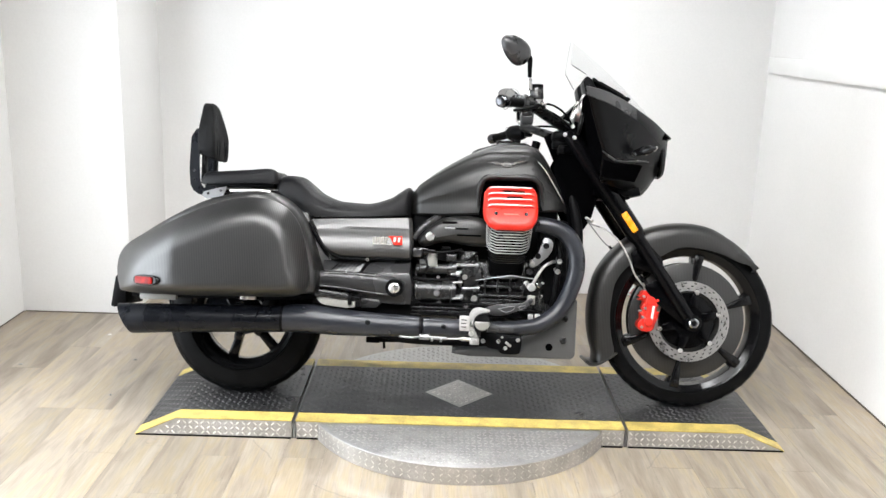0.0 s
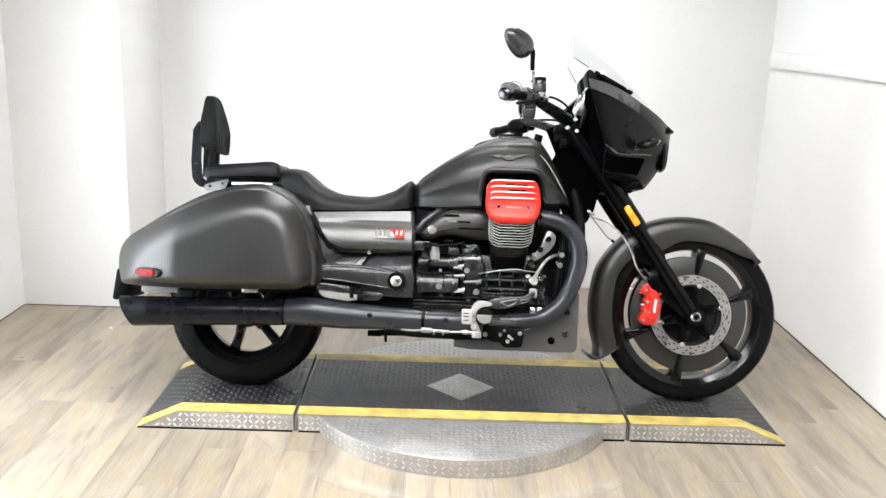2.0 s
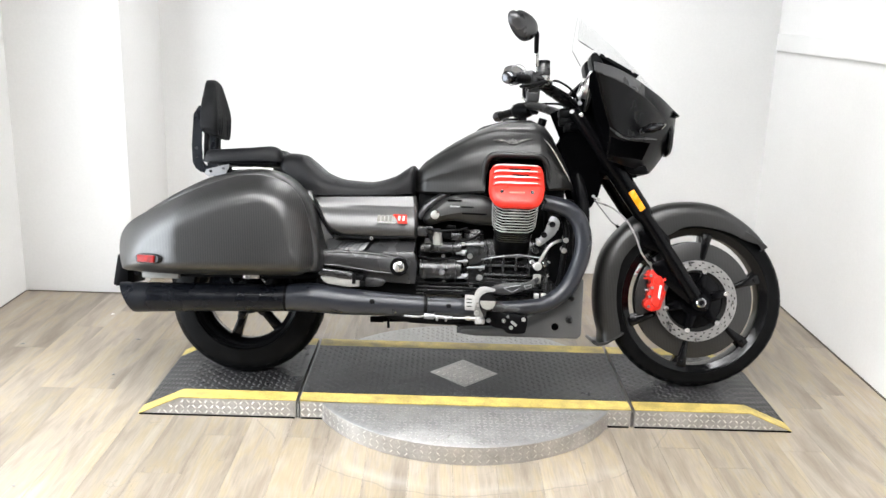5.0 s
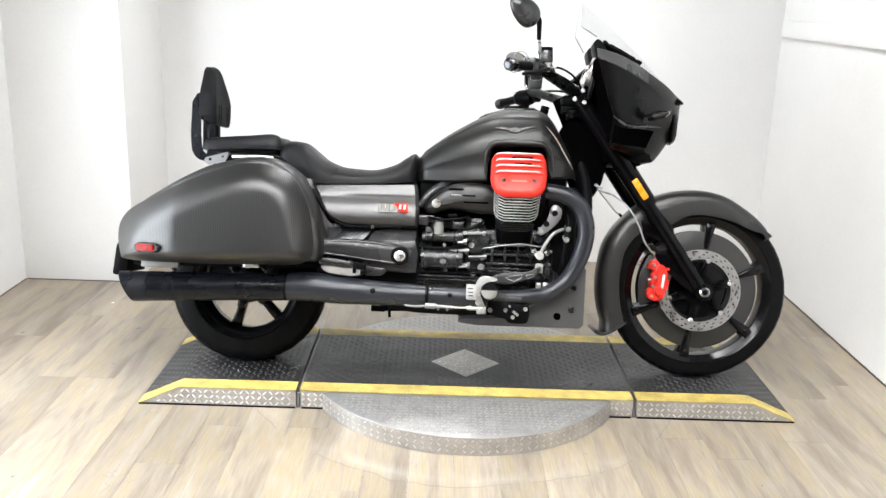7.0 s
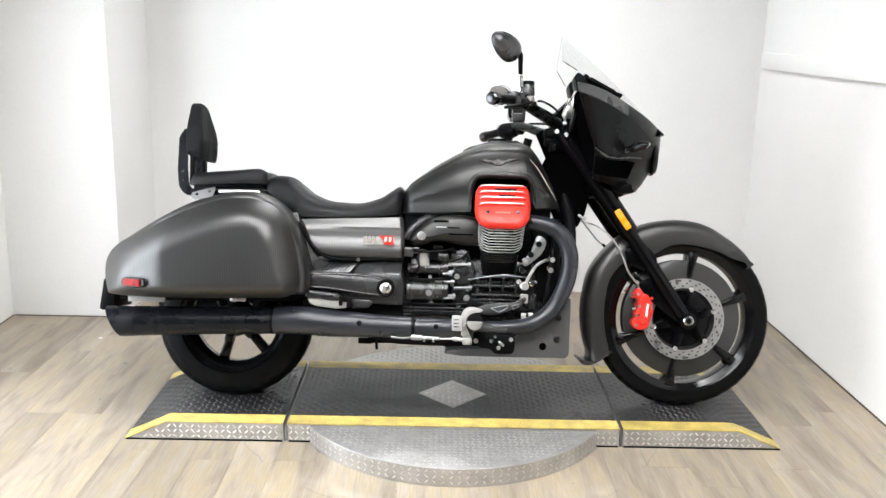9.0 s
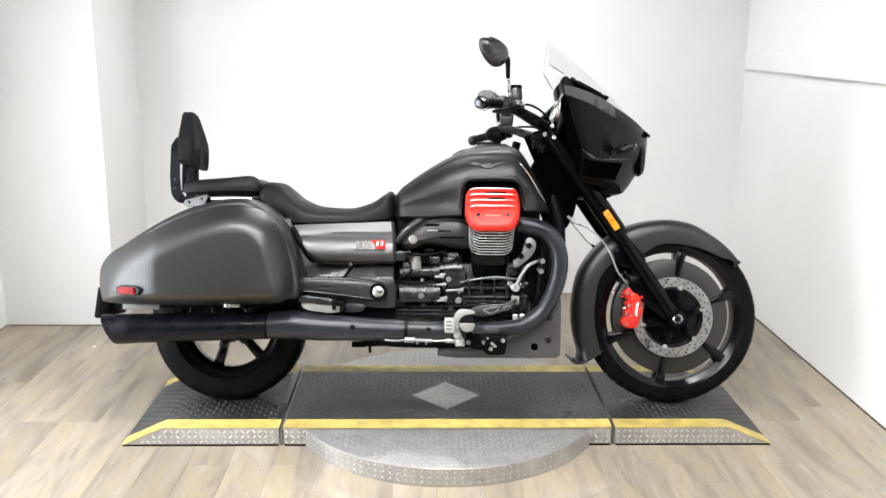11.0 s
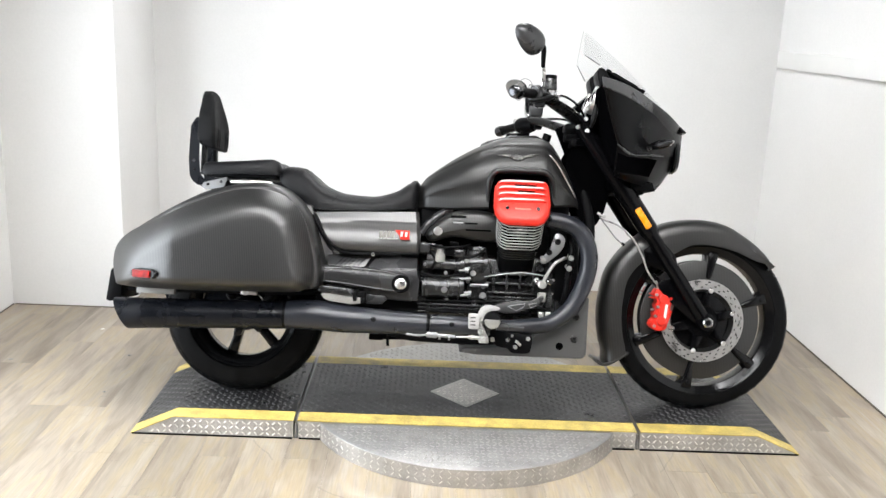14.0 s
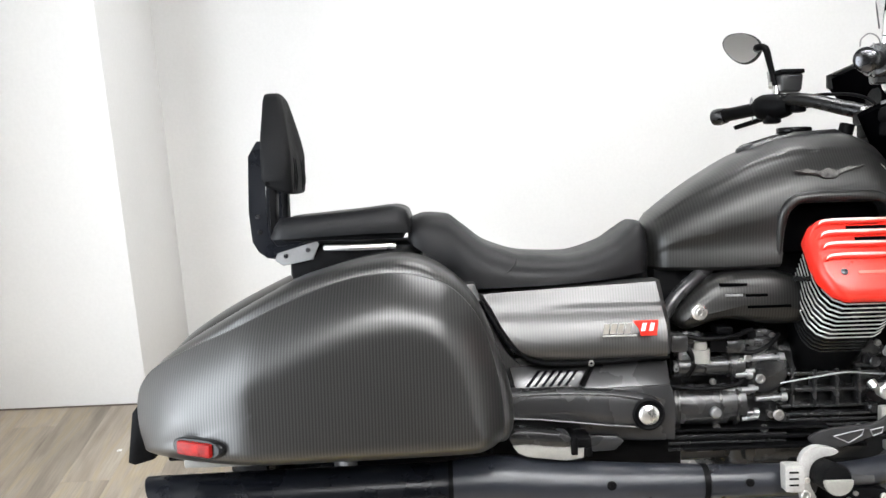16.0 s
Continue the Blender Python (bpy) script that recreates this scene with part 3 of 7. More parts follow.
def deck(name, label, outline):
    """A platform section: an outline of (x, z) seen from the side, ramps included."""
    t = thing(name, label, "platform", group="turntable platform sections")
    zs = lambda x: next((a[1] + (b[1] - a[1]) * (x - a[0]) / (b[0] - a[0]) for a, b in zip(outline, outline[1:]) if a[0] <= x <= b[0] and b[0] > a[0]), DECK_Z)
    x0, x1 = outline[0][0], outline[-1][0]
    body = [(x, z) for x, z in outline] + [(x1, 0.0), (x0, 0.0)]
    body = [p for i, p in enumerate(body) if p not in body[:i]]
    part("body", prism(body, DECK_Y0, DECK_Y1, 0.002, 1), PLATE_SKIRT, t, "bare aluminium tread plate skirt")
    top = [(x, z + 0.0045) for x, z in outline]
    under = [(x, z + 0.0005) for x, z in reversed(outline)]
    part("top_sheet", prism(top + under, DECK_Y0 + 0.075, DECK_Y1 - 0.08, 0), DECK_BLACK, t, "worn black painted tread plate")
    for a, b in ((DECK_Y0 - 0.002, DECK_Y0 + 0.0745), (DECK_Y1 - 0.0795, DECK_Y1 + 0.002)):
        part("tape", prism([(x, z + 0.004) for x, z in outline] + [(x, z + 0.0006) for x, z in reversed(outline)], a, b, 0), TAPE, t, "yellow marking tape along the edge")
    spots = []
    step = 0.0225
    for i in range(int((x1 - x0) / step)):
        for j in range(24):
            x, y = x0 + (i + 0.5) * step, DECK_Y0 + 0.084 + (j + 0.25) * step
            if y > DECK_Y1 - 0.09 or in_diamond(x, y, 0.016):
                continue
            e = 0.004
            u = Vector((2 * e, 0, zs(min(x + e, x1)) - zs(max(x - e, x0)))).normalized()
            spots.append((Vector((x, y, zs(x) + 0.0045)), u, Vector((0, 1, 0)), u.cross(Vector((0, 1, 0))), math.pi / 4 * (1 if (i + j) % 2 else -1)))
    part("tread", lozenges(spots), DECK_WORN, t, kind="stuff")
    part("skirt_tread", tread_face(x0, x1, DECK_Y0, zs), TREAD_BRIGHT, t, kind="stuff")
    part("base_strip", box(x0 + 0.004, x1 - 0.004, DECK_Y0 - 0.003, DECK_Y0 - 0.0002, 0.0, 0.006, 0), PLASTIC, t, "black rubber strip under the skirt")
    return t


deck("ramp_platform", "black tread-plate ramp section with yellow edge tape", [(-1.18, 0.001), (-1.022, DECK_Z), (-0.578, DECK_Z)])
middle = deck("platform", "black tread-plate centre section with a bare aluminium diamond", [(-0.562, DECK_Z), (0.703, DECK_Z)])
deck("ramp_platform", "black tread-plate ramp section with yellow edge tape", [(0.717, DECK_Z), (1.158, DECK_Z), (1.327, 0.001)])
dia = [(DX - 0.14, 3.425), (DX, 3.425 - 0.145), (DX + 0.14, 3.425), (DX, 3.425 + 0.145)]
part("diamond_mark", loft([[(x, y, DECK_Z + 0.0046) for x, y in dia], [(x, y, DECK_Z + 0.006) for x, y in dia]]), PLATE_SKIRT, middle, "bare aluminium diamond in the deck")
part("diamond_tread", tread_flat(lambda x, y: in_diamond(x, y, -0.015), DX - 0.14, DX + 0.14, 3.28, 3.57, DECK_Z + 0.006), TREAD_BRIGHT, middle, kind="stuff")
parts("seam_strip", (box(-0.578 + 0.004, -0.562 - 0.004, DECK_Y0 + 0.004, DECK_Y1 - 0.01, 0.0, DECK_Z - 0.012, 0), box(0.707, 0.713, DECK_Y0 + 0.004, DECK_Y1 - 0.01, 0.0, DECK_Z - 0.012, 0)), GREY_METAL, middle)

disc = thing("turntable", "round aluminium tread-plate turntable under the platform", "turntable")


def disc_segment(sign):
    edge = DECK_Y0 - 0.004 if sign < 0 else DECK_Y1 + 0.004
    half = math.acos(abs(edge - DY) / DR)
    mid = -math.pi / 2 if sign < 0 else math.pi / 2
    arc = [(DX + DR * math.cos(mid + half * (k / 32 - 1)), DY + DR * math.sin(mid + half * (k / 32 - 1))) for k in range(65)]
    g = loft([[(x, y, z) for x, y in arc] for z in (0.0, DECK_Z - 0.002)])
    part("disc_plate", bevelled(g, 0.0025, 2), PLATE_ALU, disc, "bare aluminium tread plate", sharp=50)
    band = [[(DX + r * math.cos(mid + half * (k / 32 - 1)), DY + r * math.sin(mid + half * (k / 32 - 1)), z) for k in range(65)] for r, z in ((DR + 0.0008, 0.001), (DR + 0.0008, DECK_Z - 0.004), (DR - 0.0004, DECK_Z - 0.004), (DR - 0.0004, 0.001), (DR + 0.0008, 0.001))]
    part("disc_rim", loft(band, False, False), PLATE_SKIRT, disc, "bright upright rim of the turntable", sharp=50)
    ok = lambda x, y: (x - DX) ** 2 + (y - DY) ** 2 < (DR - 0.016) ** 2 and (y < edge - 0.014 if sign < 0 else y > edge + 0.014)
    y0, y1 = (DY - DR, edge) if sign < 0 else (edge, DY + DR)
    part("disc_tread", tread_flat(ok, DX - DR, DX + DR, y0, y1, DECK_Z - 0.002), PLATE_SKIRT, disc, kind="stuff")
    spots = []
    n = int(2 * half * DR / 0.029)
    for i in range(n):
        a = mid - half + (i + 0.5) * 2 * half / n
        nrm = Vector((math.cos(a), math.sin(a), 0))
        for j in range(3):
            spots.append((Vector((DX, DY, 0.016 + j * 0.0205)) + nrm * DR, Vector((-math.sin(a), math.cos(a), 0)), Vector((0, 0, 1)), nrm, math.pi / 4 * (1 if (i + j) % 2 else -1)))
    part("rim_tread", lozenges(spots, 0.0225, 0.0068, 0.0017), TREAD_BRIGHT, disc, kind="stuff")


disc_segment(-1)
disc_segment(1)


# ---------- the motorcycle: x forward, -y its right-hand side, z up from the tyres' contact ----------
bike = thing("motorcycle", "dark grey carbon-look touring motorcycle leaning on its side stand", "motorcycle", pose(0, 3.385, DECK_Z + 0.006, -13, 0, -1.5))

FX, FZ, FR = 0.982, 0.352, 0.352
RX, RZ, RR = -0.819, 0.305, 0.313


def tyre_geo(cx, cz, r, rim_r, half):
    prof = []
    for k in range(17):
        a = math.pi * (k / 16)
        prof.append((rim_r + 0.012 + (r - rim_r - 0.012) * math.sin(a) ** 0.75, -half * math.copysign(abs(math.cos(a)) ** 0.8, math.cos(a)) * (1.0 if 2 < k < 14 else 0.93)))
    prof += [(rim_r, half * 0.72), (rim_r - 0.004, 0.0), (rim_r, -half * 0.72)]
    return lathe(prof, cx, cz, 80, True)


def tread_cuts(cx, cz, r, rim_r, half, count):
    """Raised tread blocks between slanted grooves, on both shoulders."""
    vs, fs = [], []
    for i in range(count):
        for s in (-1, 1):
            ring = []
            for u, w in ((0.28, 0.0), (0.55, 0.35), (0.80, 0.62), (0.80, 0.18), (0.55, -0.1), (0.28, -0.38)):
                a = 2 * math.pi * (i + w * 0.9 + (0.5 if s > 0 else 0)) / count
                c = u ** 1.25
                rr = rim_r + 0.012 + (r - rim_r - 0.012) * math.sqrt(1 - c * c) ** 0.75 + 0.0008
                ring.append((cx + rr * math.cos(a), s * half * u, cz + rr * math.sin(a)))
            k = len(vs)
            low = [(cx + (p[0] - cx) * 0.985, p[1] * 0.97, cz + (p[2] - cz) * 0.985) for p in ring]
            vs += low + ring
            fs += [tuple(range(k + 6, k + 12))] + [(k + j, k + (j + 1) % 6, k + 6 + (j + 1) % 6, k + 6 + j) for j in range(6)]
    return vs, fs


def ring_with_holes(cx, cz, r0, r1, y0, y1, n, rows, hole):
    """A flat ring pierced by small holes: cells of a polar grid are left open."""
    vs, fs = [], []
    idx = lambda i, j, k: ((i % n) * (rows + 1) + j) * 2 + k
    for i in range(n):
        a = 2 * math.pi * i / n
        for j in range(rows + 1):
            r = r0 + (r1 - r0) * j / rows
            for y in (y0, y1):
                vs.append((cx + r * math.cos(a), y, cz + r * math.sin(a)))
    solid = lambda i, j: 0 <= j < rows and not hole(i % n, j)
    for i in range(n):
        for j in range(rows):
            if not solid(i, j):
                continue
            a, b, c, d = (i, j), (i + 1, j), (i + 1, j + 1), (i, j + 1)
            for k in (0, 1):
                fs.append(tuple(idx(*q, k) for q in ((a, b, c, d) if k else (d, c, b, a))))
            for p, q, ni, nj in ((a, b, i, j - 1), (b, c, i + 1, j), (c, d, i, j + 1), (d, a, i - 1, j)):
                if not solid(ni, nj):
                    fs.append((idx(*p, 0), idx(*q, 0), idx(*q, 1), idx(*p, 1)))
    return vs, fs


def spoke(cx, cz, ang, r0, r1, w0, w1, y0, y1, bevel=0.006):
    """A tapered arm from the hub outwards."""
    g = prism([(r0, -w0), (r1, -w1), (r1, w1), (r0, w0)], y0, y1, bevel)
    return xf(g, Matrix.Translation((cx, 0, cz)) @ Matrix.Rotation(-ang, 4, "Y"))


# front wheel
fw = part("front_wheel", lathe([(0.283, -0.05), (0.291, -0.056), (0.296, -0.048), (0.276, -0.03), (0.270, 0.0), (0.276, 0.03), (0.296, 0.048), (0.291, 0.056), (0.283, 0.05), (0.262, 0.038), (0.258, 0.0), (0.262, -0.038)], FX, FZ, 80, True), WHEEL_BLACK, bike, "black front wheel rim")
part("tyre", tyre_geo(FX, FZ, FR, 0.283, 0.062), RUBBER, fw, "black road tyre", sharp=60)
part("tyre_tread", tread_cuts(FX, FZ, FR, 0.283, 0.062, 46), RUBBER, fw, kind="stuff")
for s in (-1, 1):
    part("wheel_cover", lathe([(0.060, s * 0.020), (0.060, s * 0.030), (0.13, s * 0.040), (0.225, s * 0.036), (0.234, s * 0.032), (0.234, s * 0.027), (0.225, s * 0.029), (0.13, s * 0.032)], FX, FZ, 72, True), CARBON_DARK, fw, "dark carbon wheel disc")
for k in range(6):
    a = radians(81 + 60 * k)
    part("spoke", join(spoke(FX, FZ, a, 0.07, 0.272, 0.014, 0.024, -0.024, 0.024, 0.008), spoke(FX, FZ, a, 0.165, 0.272, 0.009, 0.021, -0.052, -0.022, 0.008), spoke(FX, FZ, a, 0.165, 0.272, 0.009, 0.021, 0.022, 0.052, 0.008)), WHEEL_BLACK, fw)
    part("spoke_bolt", bolt(FX + 0.252 * math.cos(a), -0.052, FZ + 0.252 * math.sin(a), 0.009, 0.004), WHEEL_BLACK, fw)
for s in (-1, 1):
    y = 0.072 * s
    part("brake_disc", ring_with_holes(FX, FZ, 0.124, 0.162, y - 0.0025, y + 0.0025, 168, 7, lambda i, j: (j == 1 and i % 7 in (0, 1)) or (j == 3 and i % 7 in (4, 5)) or (j == 5 and i % 7 in (2, 3))), STEEL, fw, "drilled steel brake disc")
    part("disc_carrier", lathe([(0.03, y + 0.004), (0.062, y + 0.004), (0.062, y - 0.004), (0.03, y - 0.004)], FX, FZ, 36, True), GLOSS_BLACK, fw)
    parts("carrier_arm", ([spoke(FX, FZ, radians(76 + 60 * k), 0.055, 0.122, 0.02, 0.013, y - 0.004, y + 0.004, 0.003) for k in range(6)]), GLOSS_BLACK, fw)
    for k in range(6):
        a = radians(76 + 60 * k)
        part("disc_bobbin", lathe([(0.0095, y + 0.006), (0.0095, y - 0.006), (0.006, y - 0.009), (0.0055, y - 0.005)], FX + 0.122 * math.cos(a), FZ + 0.122 * math.sin(a), 16), ALU, fw)
part("hub", lathe([(0.034, 0.085), (0.034, 0.03), (0.055, 0.022), (0.055, -0.022), (0.034, -0.03), (0.034, -0.085)], FX, FZ, 36), GLOSS_BLACK, fw)
part("hub_plate", lathe([(0.112, -0.040), (0.112, -0.046), (0.04, -0.056), (0.03, -0.056)], FX, FZ, 48), GLOSS_BLACK, fw, "gloss black hub plate")

# rear wheel
rw = part("rear_wheel", lathe([(0.198, -0.075), (0.212, -0.083), (0.217, -0.074), (0.19, -0.045), (0.185, 0.0), (0.19, 0.045), (0.217, 0.074), (0.212, 0.083), (0.198, 0.075), (0.178, 0.05), (0.174, 0.0), (0.178, -0.05)], RX, RZ, 72, True), WHEEL_BLACK, bike, "black rear wheel rim")
part("tyre", tyre_geo(RX, RZ, RR, 0.205, 0.092), RUBBER, rw, "wide black road tyre", sharp=60)
part("tyre_tread", tread_cuts(RX, RZ, RR, 0.205, 0.092, 34), RUBBER, rw, kind="stuff")
for k in range(6):
    a = radians(-107 + 60 * k)
    part("spoke", join(spoke(RX, RZ, a, 0.05, 0.182, 0.014, 0.020, -0.022, 0.022, 0.007), spoke(RX, RZ, a, 0.05, 0.10, 0.02, 0.014, -0.05, -0.015, 0.006)), WHEEL_BLACK, rw)
part("hub", lathe([(0.05, 0.07), (0.075, 0.03), (0.075, -0.03), (0.055, -0.07), (0.03, -0.085)], RX, RZ, 36), SATIN_BLACK, rw)

# front fork
def fork_leg(s):
    y = s * 0.125
    leg = part("fork_leg", join(tube([(0.985, y, 0.345), (0.735, y, 0.71)], 0.027, 20, 1), tube([(0.742, y, 0.70), (0.726, y, 0.723)], 0.032, 20, 1)), GLOSS_BLACK, bike, "black fork slider", sharp=50)
    part("fork_cover", join(tube([(0.758, y, 0.677), (0.742, y, 0.70), (0.60, y, 0.905), (0.47, y, 1.095)], [0.031, 0.038, 0.039, 0.039], 20, 1)), GLOSS_BLACK, leg, "thick black upper fork cover")
    part("axle_clamp", xf(bevelled(lathe([(0.034, y + 0.03), (0.034, y - 0.026)], 0, 0, 20), 0.006), Matrix.Translation((FX, 0, FZ))), GLOSS_BLACK, leg)
    part("axle_nut", lathe([(0.019, y + s * 0.0), (0.019, y + s * 0.030), (0.016, y + s * 0.033), (0.010, y + s * 0.033), (0.009, y + s * 0.024)], FX, FZ, 24), CHROME, leg)
    part("reflector", xf(box(-0.044, 0.044, -0.004, 0.004, -0.0125, 0.0125, 0.0038, 3), Matrix.Translation((0.714, y + s * 0.039, 0.741)) @ Matrix.Rotation(radians(55.5), 4, "Y")), AMBER, leg, "amber side reflector")
    # carrier of the brake and the fender stay
    part("brake_carrier", prism(smooth2([(0.965, 0.335), (0.995, 0.372), (0.93, 0.455), (0.86, 0.51), (0.80, 0.50), (0.80, 0.47), (0.87, 0.40)], 3), y + (0.008 if s < 0 else -0.014), y + (0.014 if s < 0 else -0.008), 0.002), GLOSS_BLACK, leg)
    part("fender_stay", prism([(0.735, 0.62), (0.80, 0.665), (0.862, 0.600), (0.872, 0.552), (0.845, 0.53), (0.75, 0.565)], y - 0.028 * (1 if s > 0 else -1) - 0.004, y - 0.028 * (1 if s > 0 else -1) + 0.004, 0.003), GLOSS_BLACK, leg, "black fender bracket")
    return leg


for s in (-1, 1):
    fork_leg(s)


def caliper(s):
    """A one-piece caliper: four lobes behind, a ribbed bridge, a smooth face with a pale strip."""
    Y = lambda a, b: (s * a, s * b) if s > 0 else (s * b, s * a)
    body = smooth2([(0.797, 0.472), (0.822, 0.462), (0.850, 0.446), (0.853, 0.420), (0.846, 0.398), (0.852, 0.372), (0.842, 0.345), (0.834, 0.318), (0.812, 0.309), (0.788, 0.311), (0.771, 0.328), (0.774, 0.345), (0.785, 0.358), (0.782, 0.376), (0.791, 0.392), (0.786, 0.408), (0.795, 0.422), (0.783, 0.440), (0.782, 0.458)], 3)
    c = part("brake_caliper", prism(body, *Y(0.050, 0.112), 0.006, 3), RED, bike, "red four-piston brake caliper")
    face = smooth2([(0.806, 0.452), (0.834, 0.442), (0.842, 0.420), (0.836, 0.396), (0.838, 0.368), (0.828, 0.334), (0.806, 0.326), (0.797, 0.350), (0.804, 0.380), (0.802, 0.420)], 3)
    part("face_plate", prism(face, *Y(0.108, 0.121), 0.004, 2), RED, c)
    for x, z in ((0.812, 0.348), (0.818, 0.432)):
        part("piston_cap", lathe([(0.018, s * 0.110), (0.018, s * 0.123), (0.014, s * 0.126)], x, z, 20), RED, c)
    for x, z in ((0.786, 0.327), (0.789, 0.366), (0.797, 0.402), (0.791, 0.449), (0.845, 0.435), (0.846, 0.385)):
        part("caliper_bolt", lathe([(0.0060, s * 0.108), (0.0060, s * 0.119), (0.0030, s * 0.119)], x, z, 12), RED if x > 0.80 else STEEL, c)
    for z in (0.330, 0.344, 0.436, 0.450):
        part("bridge_rib", box(0.772, 0.79, *Y(0.058, 0.106), z - 0.003, z + 0.003, 0.001), RED, c)
    part("lettering_bar", xf(box(-0.0045, 0.0045, *Y(0.1205, 0.1225), -0.029, 0.029, 0.0005), Matrix.Translation((0.8265, 0, 0.384)) @ Matrix.Rotation(radians(7), 4, "Y")), WHITE_MARK, c, "pale bar of lettering")
    part("pad_pin", tube([(0.776, s * 0.085, 0.388), (0.800, s * 0.085, 0.392)], 0.005, 10, 1), STEEL, c)
    part("hose_fitting", tube([(0.798, s * 0.098, 0.468), (0.796, s * 0.100, 0.484), (0.786, s * 0.104, 0.500)], 0.0055, 10, 3), ALU, c)


for s in (-1, 1):
    caliper(s)

# front fender
ANG = [40, 44, 54, 66, 80, 99, 116, 133, 142, 152, 167, 187, 200, 207]
ROUT = [0.352, 0.360, 0.366, 0.374, 0.390, 0.398, 0.408, 0.414, 0.415, 0.415, 0.405, 0.400, 0.400, 0.420]
RIN = [0.348, 0.334, 0.307, 0.300, 0.297, 0.300, 0.286, 0.322, 0.333, 0.336, 0.324, 0.318, 0.320, 0.330]


def along(xs, ys, x):
    """A smooth curve through the points, without overshoot."""
    n = len(xs)
    d = [(ys[i + 1] - ys[i]) / (xs[i + 1] - xs[i]) for i in range(n - 1)]
    slope = [d[0]] + [0.0 if d[i - 1] * d[i] <= 0 else 2 * d[i - 1] * d[i] / (d[i - 1] + d[i]) for i in range(1, n - 1)] + [d[-1]]
    x = min(max(x, xs[0]), xs[-1])
    i = max(k for k in range(n - 1) if xs[k] <= x or k == 0)
    h = xs[i + 1] - xs[i]
    t = (x - xs[i]) / h
    return (1 + 2 * t) * (1 - t) ** 2 * ys[i] + t * (1 - t) ** 2 * h * slope[i] + t * t * (3 - 2 * t) * ys[i + 1] + t * t * (t - 1) * h * slope[i + 1]


rings = []
for k in range(72):
    a = 40 + 167 * k / 71
    ro, ri = along(ANG, ROUT, a), along(ANG, RIN, a)
    sec = []
    w = 0.091
    for r, y in ((ri, -w), (ri + (ro - ri) * 0.5, -w - 0.002), (ro - 0.030, -w + 0.001), (ro - 0.014, -w + 0.010), (ro - 0.004, -w + 0.028), (ro, -0.030), (ro + 0.002, 0), (ro, 0.030), (ro - 0.004, w - 0.028), (ro - 0.014, w - 0.010), (ro - 0.030, w - 0.001), (ri + (ro - ri) * 0.5, w + 0.002), (ri, w)):
        sec.append((r, y))
    sec += [(r - 0.004 if abs(y) < w - 0.012 else r, y * (0.955 if abs(y) > w - 0.012 else 1.0)) for r, y in reversed(sec)]
    c, s = math.cos(radians(a)), math.sin(radians(a))
    rings.append([(FX + r * c, y, FZ + r * s) for r, y in sec])
fender = part("front_fender", loft(rings), CARBON_DARK, bike, "grey carbon front fender", sharp=50)
part("fender_flap", prism(smooth2([(0.572, 0.172), (0.596, 0.160), (0.634, 0.168), (0.690, 0.206), (0.694, 0.214), (0.632, 0.178), (0.598, 0.172), (0.580, 0.182)], 3), -0.094, 0.094, 0.002), CARBON_DARK, fender, "turned-out lower lip of the fender")

# fairing and cockpit
def wing_row(x0, x1, half, p, zs):
    """One level of the fairing's right half, from the wing's rear edge to the nose."""
    us = [k / (len(zs) - 1) for k in range(len(zs))]
    return [(x0 + (x1 - x0) * u, -half * (1 - u ** p) ** 0.85, along(us, zs, u)) for u in [k / 20 for k in range(21)]]


TOP_ROW = wing_row(0.535, 0.872, 0.210, 1.6, (1.258, 1.232, 1.206, 1.178, 1.150, 1.120))
EDGE_ROW = wing_row(0.490, 0.888, 0.428, 1.3, (1.221, 1.212, 1.192, 1.164, 1.136, 1.100))
PANEL_ROW = wing_row(0.494, 0.885, 0.436, 1.3, (1.188, 1.172, 1.148, 1.120, 1.075, 1.030))
MIDDLE_ROW = wing_row(0.532, 0.882, 0.366, 1.4, (1.098, 1.088, 1.072, 1.060, 1.035, 1.010))
RIDGE_ROW = wing_row(0.572, 0.872, 0.318, 1.45, (1.006, 0.973, 0.977, 0.983, 0.985, 0.980))
VENT_ROW = wing_row(0.574, 0.858, 0.304, 1.45, (0.975, 0.960, 0.962, 0.966, 0.962, 0.955))
LOW_ROW = wing_row(0.570, 0.815, 0.288, 1.5, (0.906, 0.898, 0.898, 0.897, 0.893, 0.888))
FOOT_ROW = wing_row(0.582, 0.790, 0.250, 1.5, (0.886, 0.876, 0.868, 0.864, 0.860, 0.856))


def fairing_shell(rows, thick=0.006):
    """The outer skin from rows of right-hand points, mirrored, with an inner skin behind it."""
    full = [[Vector(p) for p in row] + [Vector((p[0], -p[1], p[2])) for p in reversed(row[:-1])] for row in rows]
    inner = [[p + (Vector((0.60, 0, 1.06)) - p).normalized() * thick for p in row] for row in full]
    n = len(full[0])
    vs = [p for r in full for p in r] + [p for r in inner for p in r]
    half = len(full) * n
    fs = []
    for i in range(len(full) - 1):
        for j in range(n - 1):
            q = (i * n + j, i * n + j + 1, (i + 1) * n + j + 1, (i + 1) * n + j)
            fs += [q, tuple(reversed([half + k for k in q]))]
    for i in range(len(full) - 1):
        for j in (0, n - 1):
            fs.append((i * n + j, (i + 1) * n + j, half + (i + 1) * n + j, half + i * n + j))
    for i in (0, len(full) - 1):
        for j in range(n - 1):
            fs.append((i * n + j, i * n + j + 1, half + i * n + j + 1, half + i * n + j))
    return vs, fs


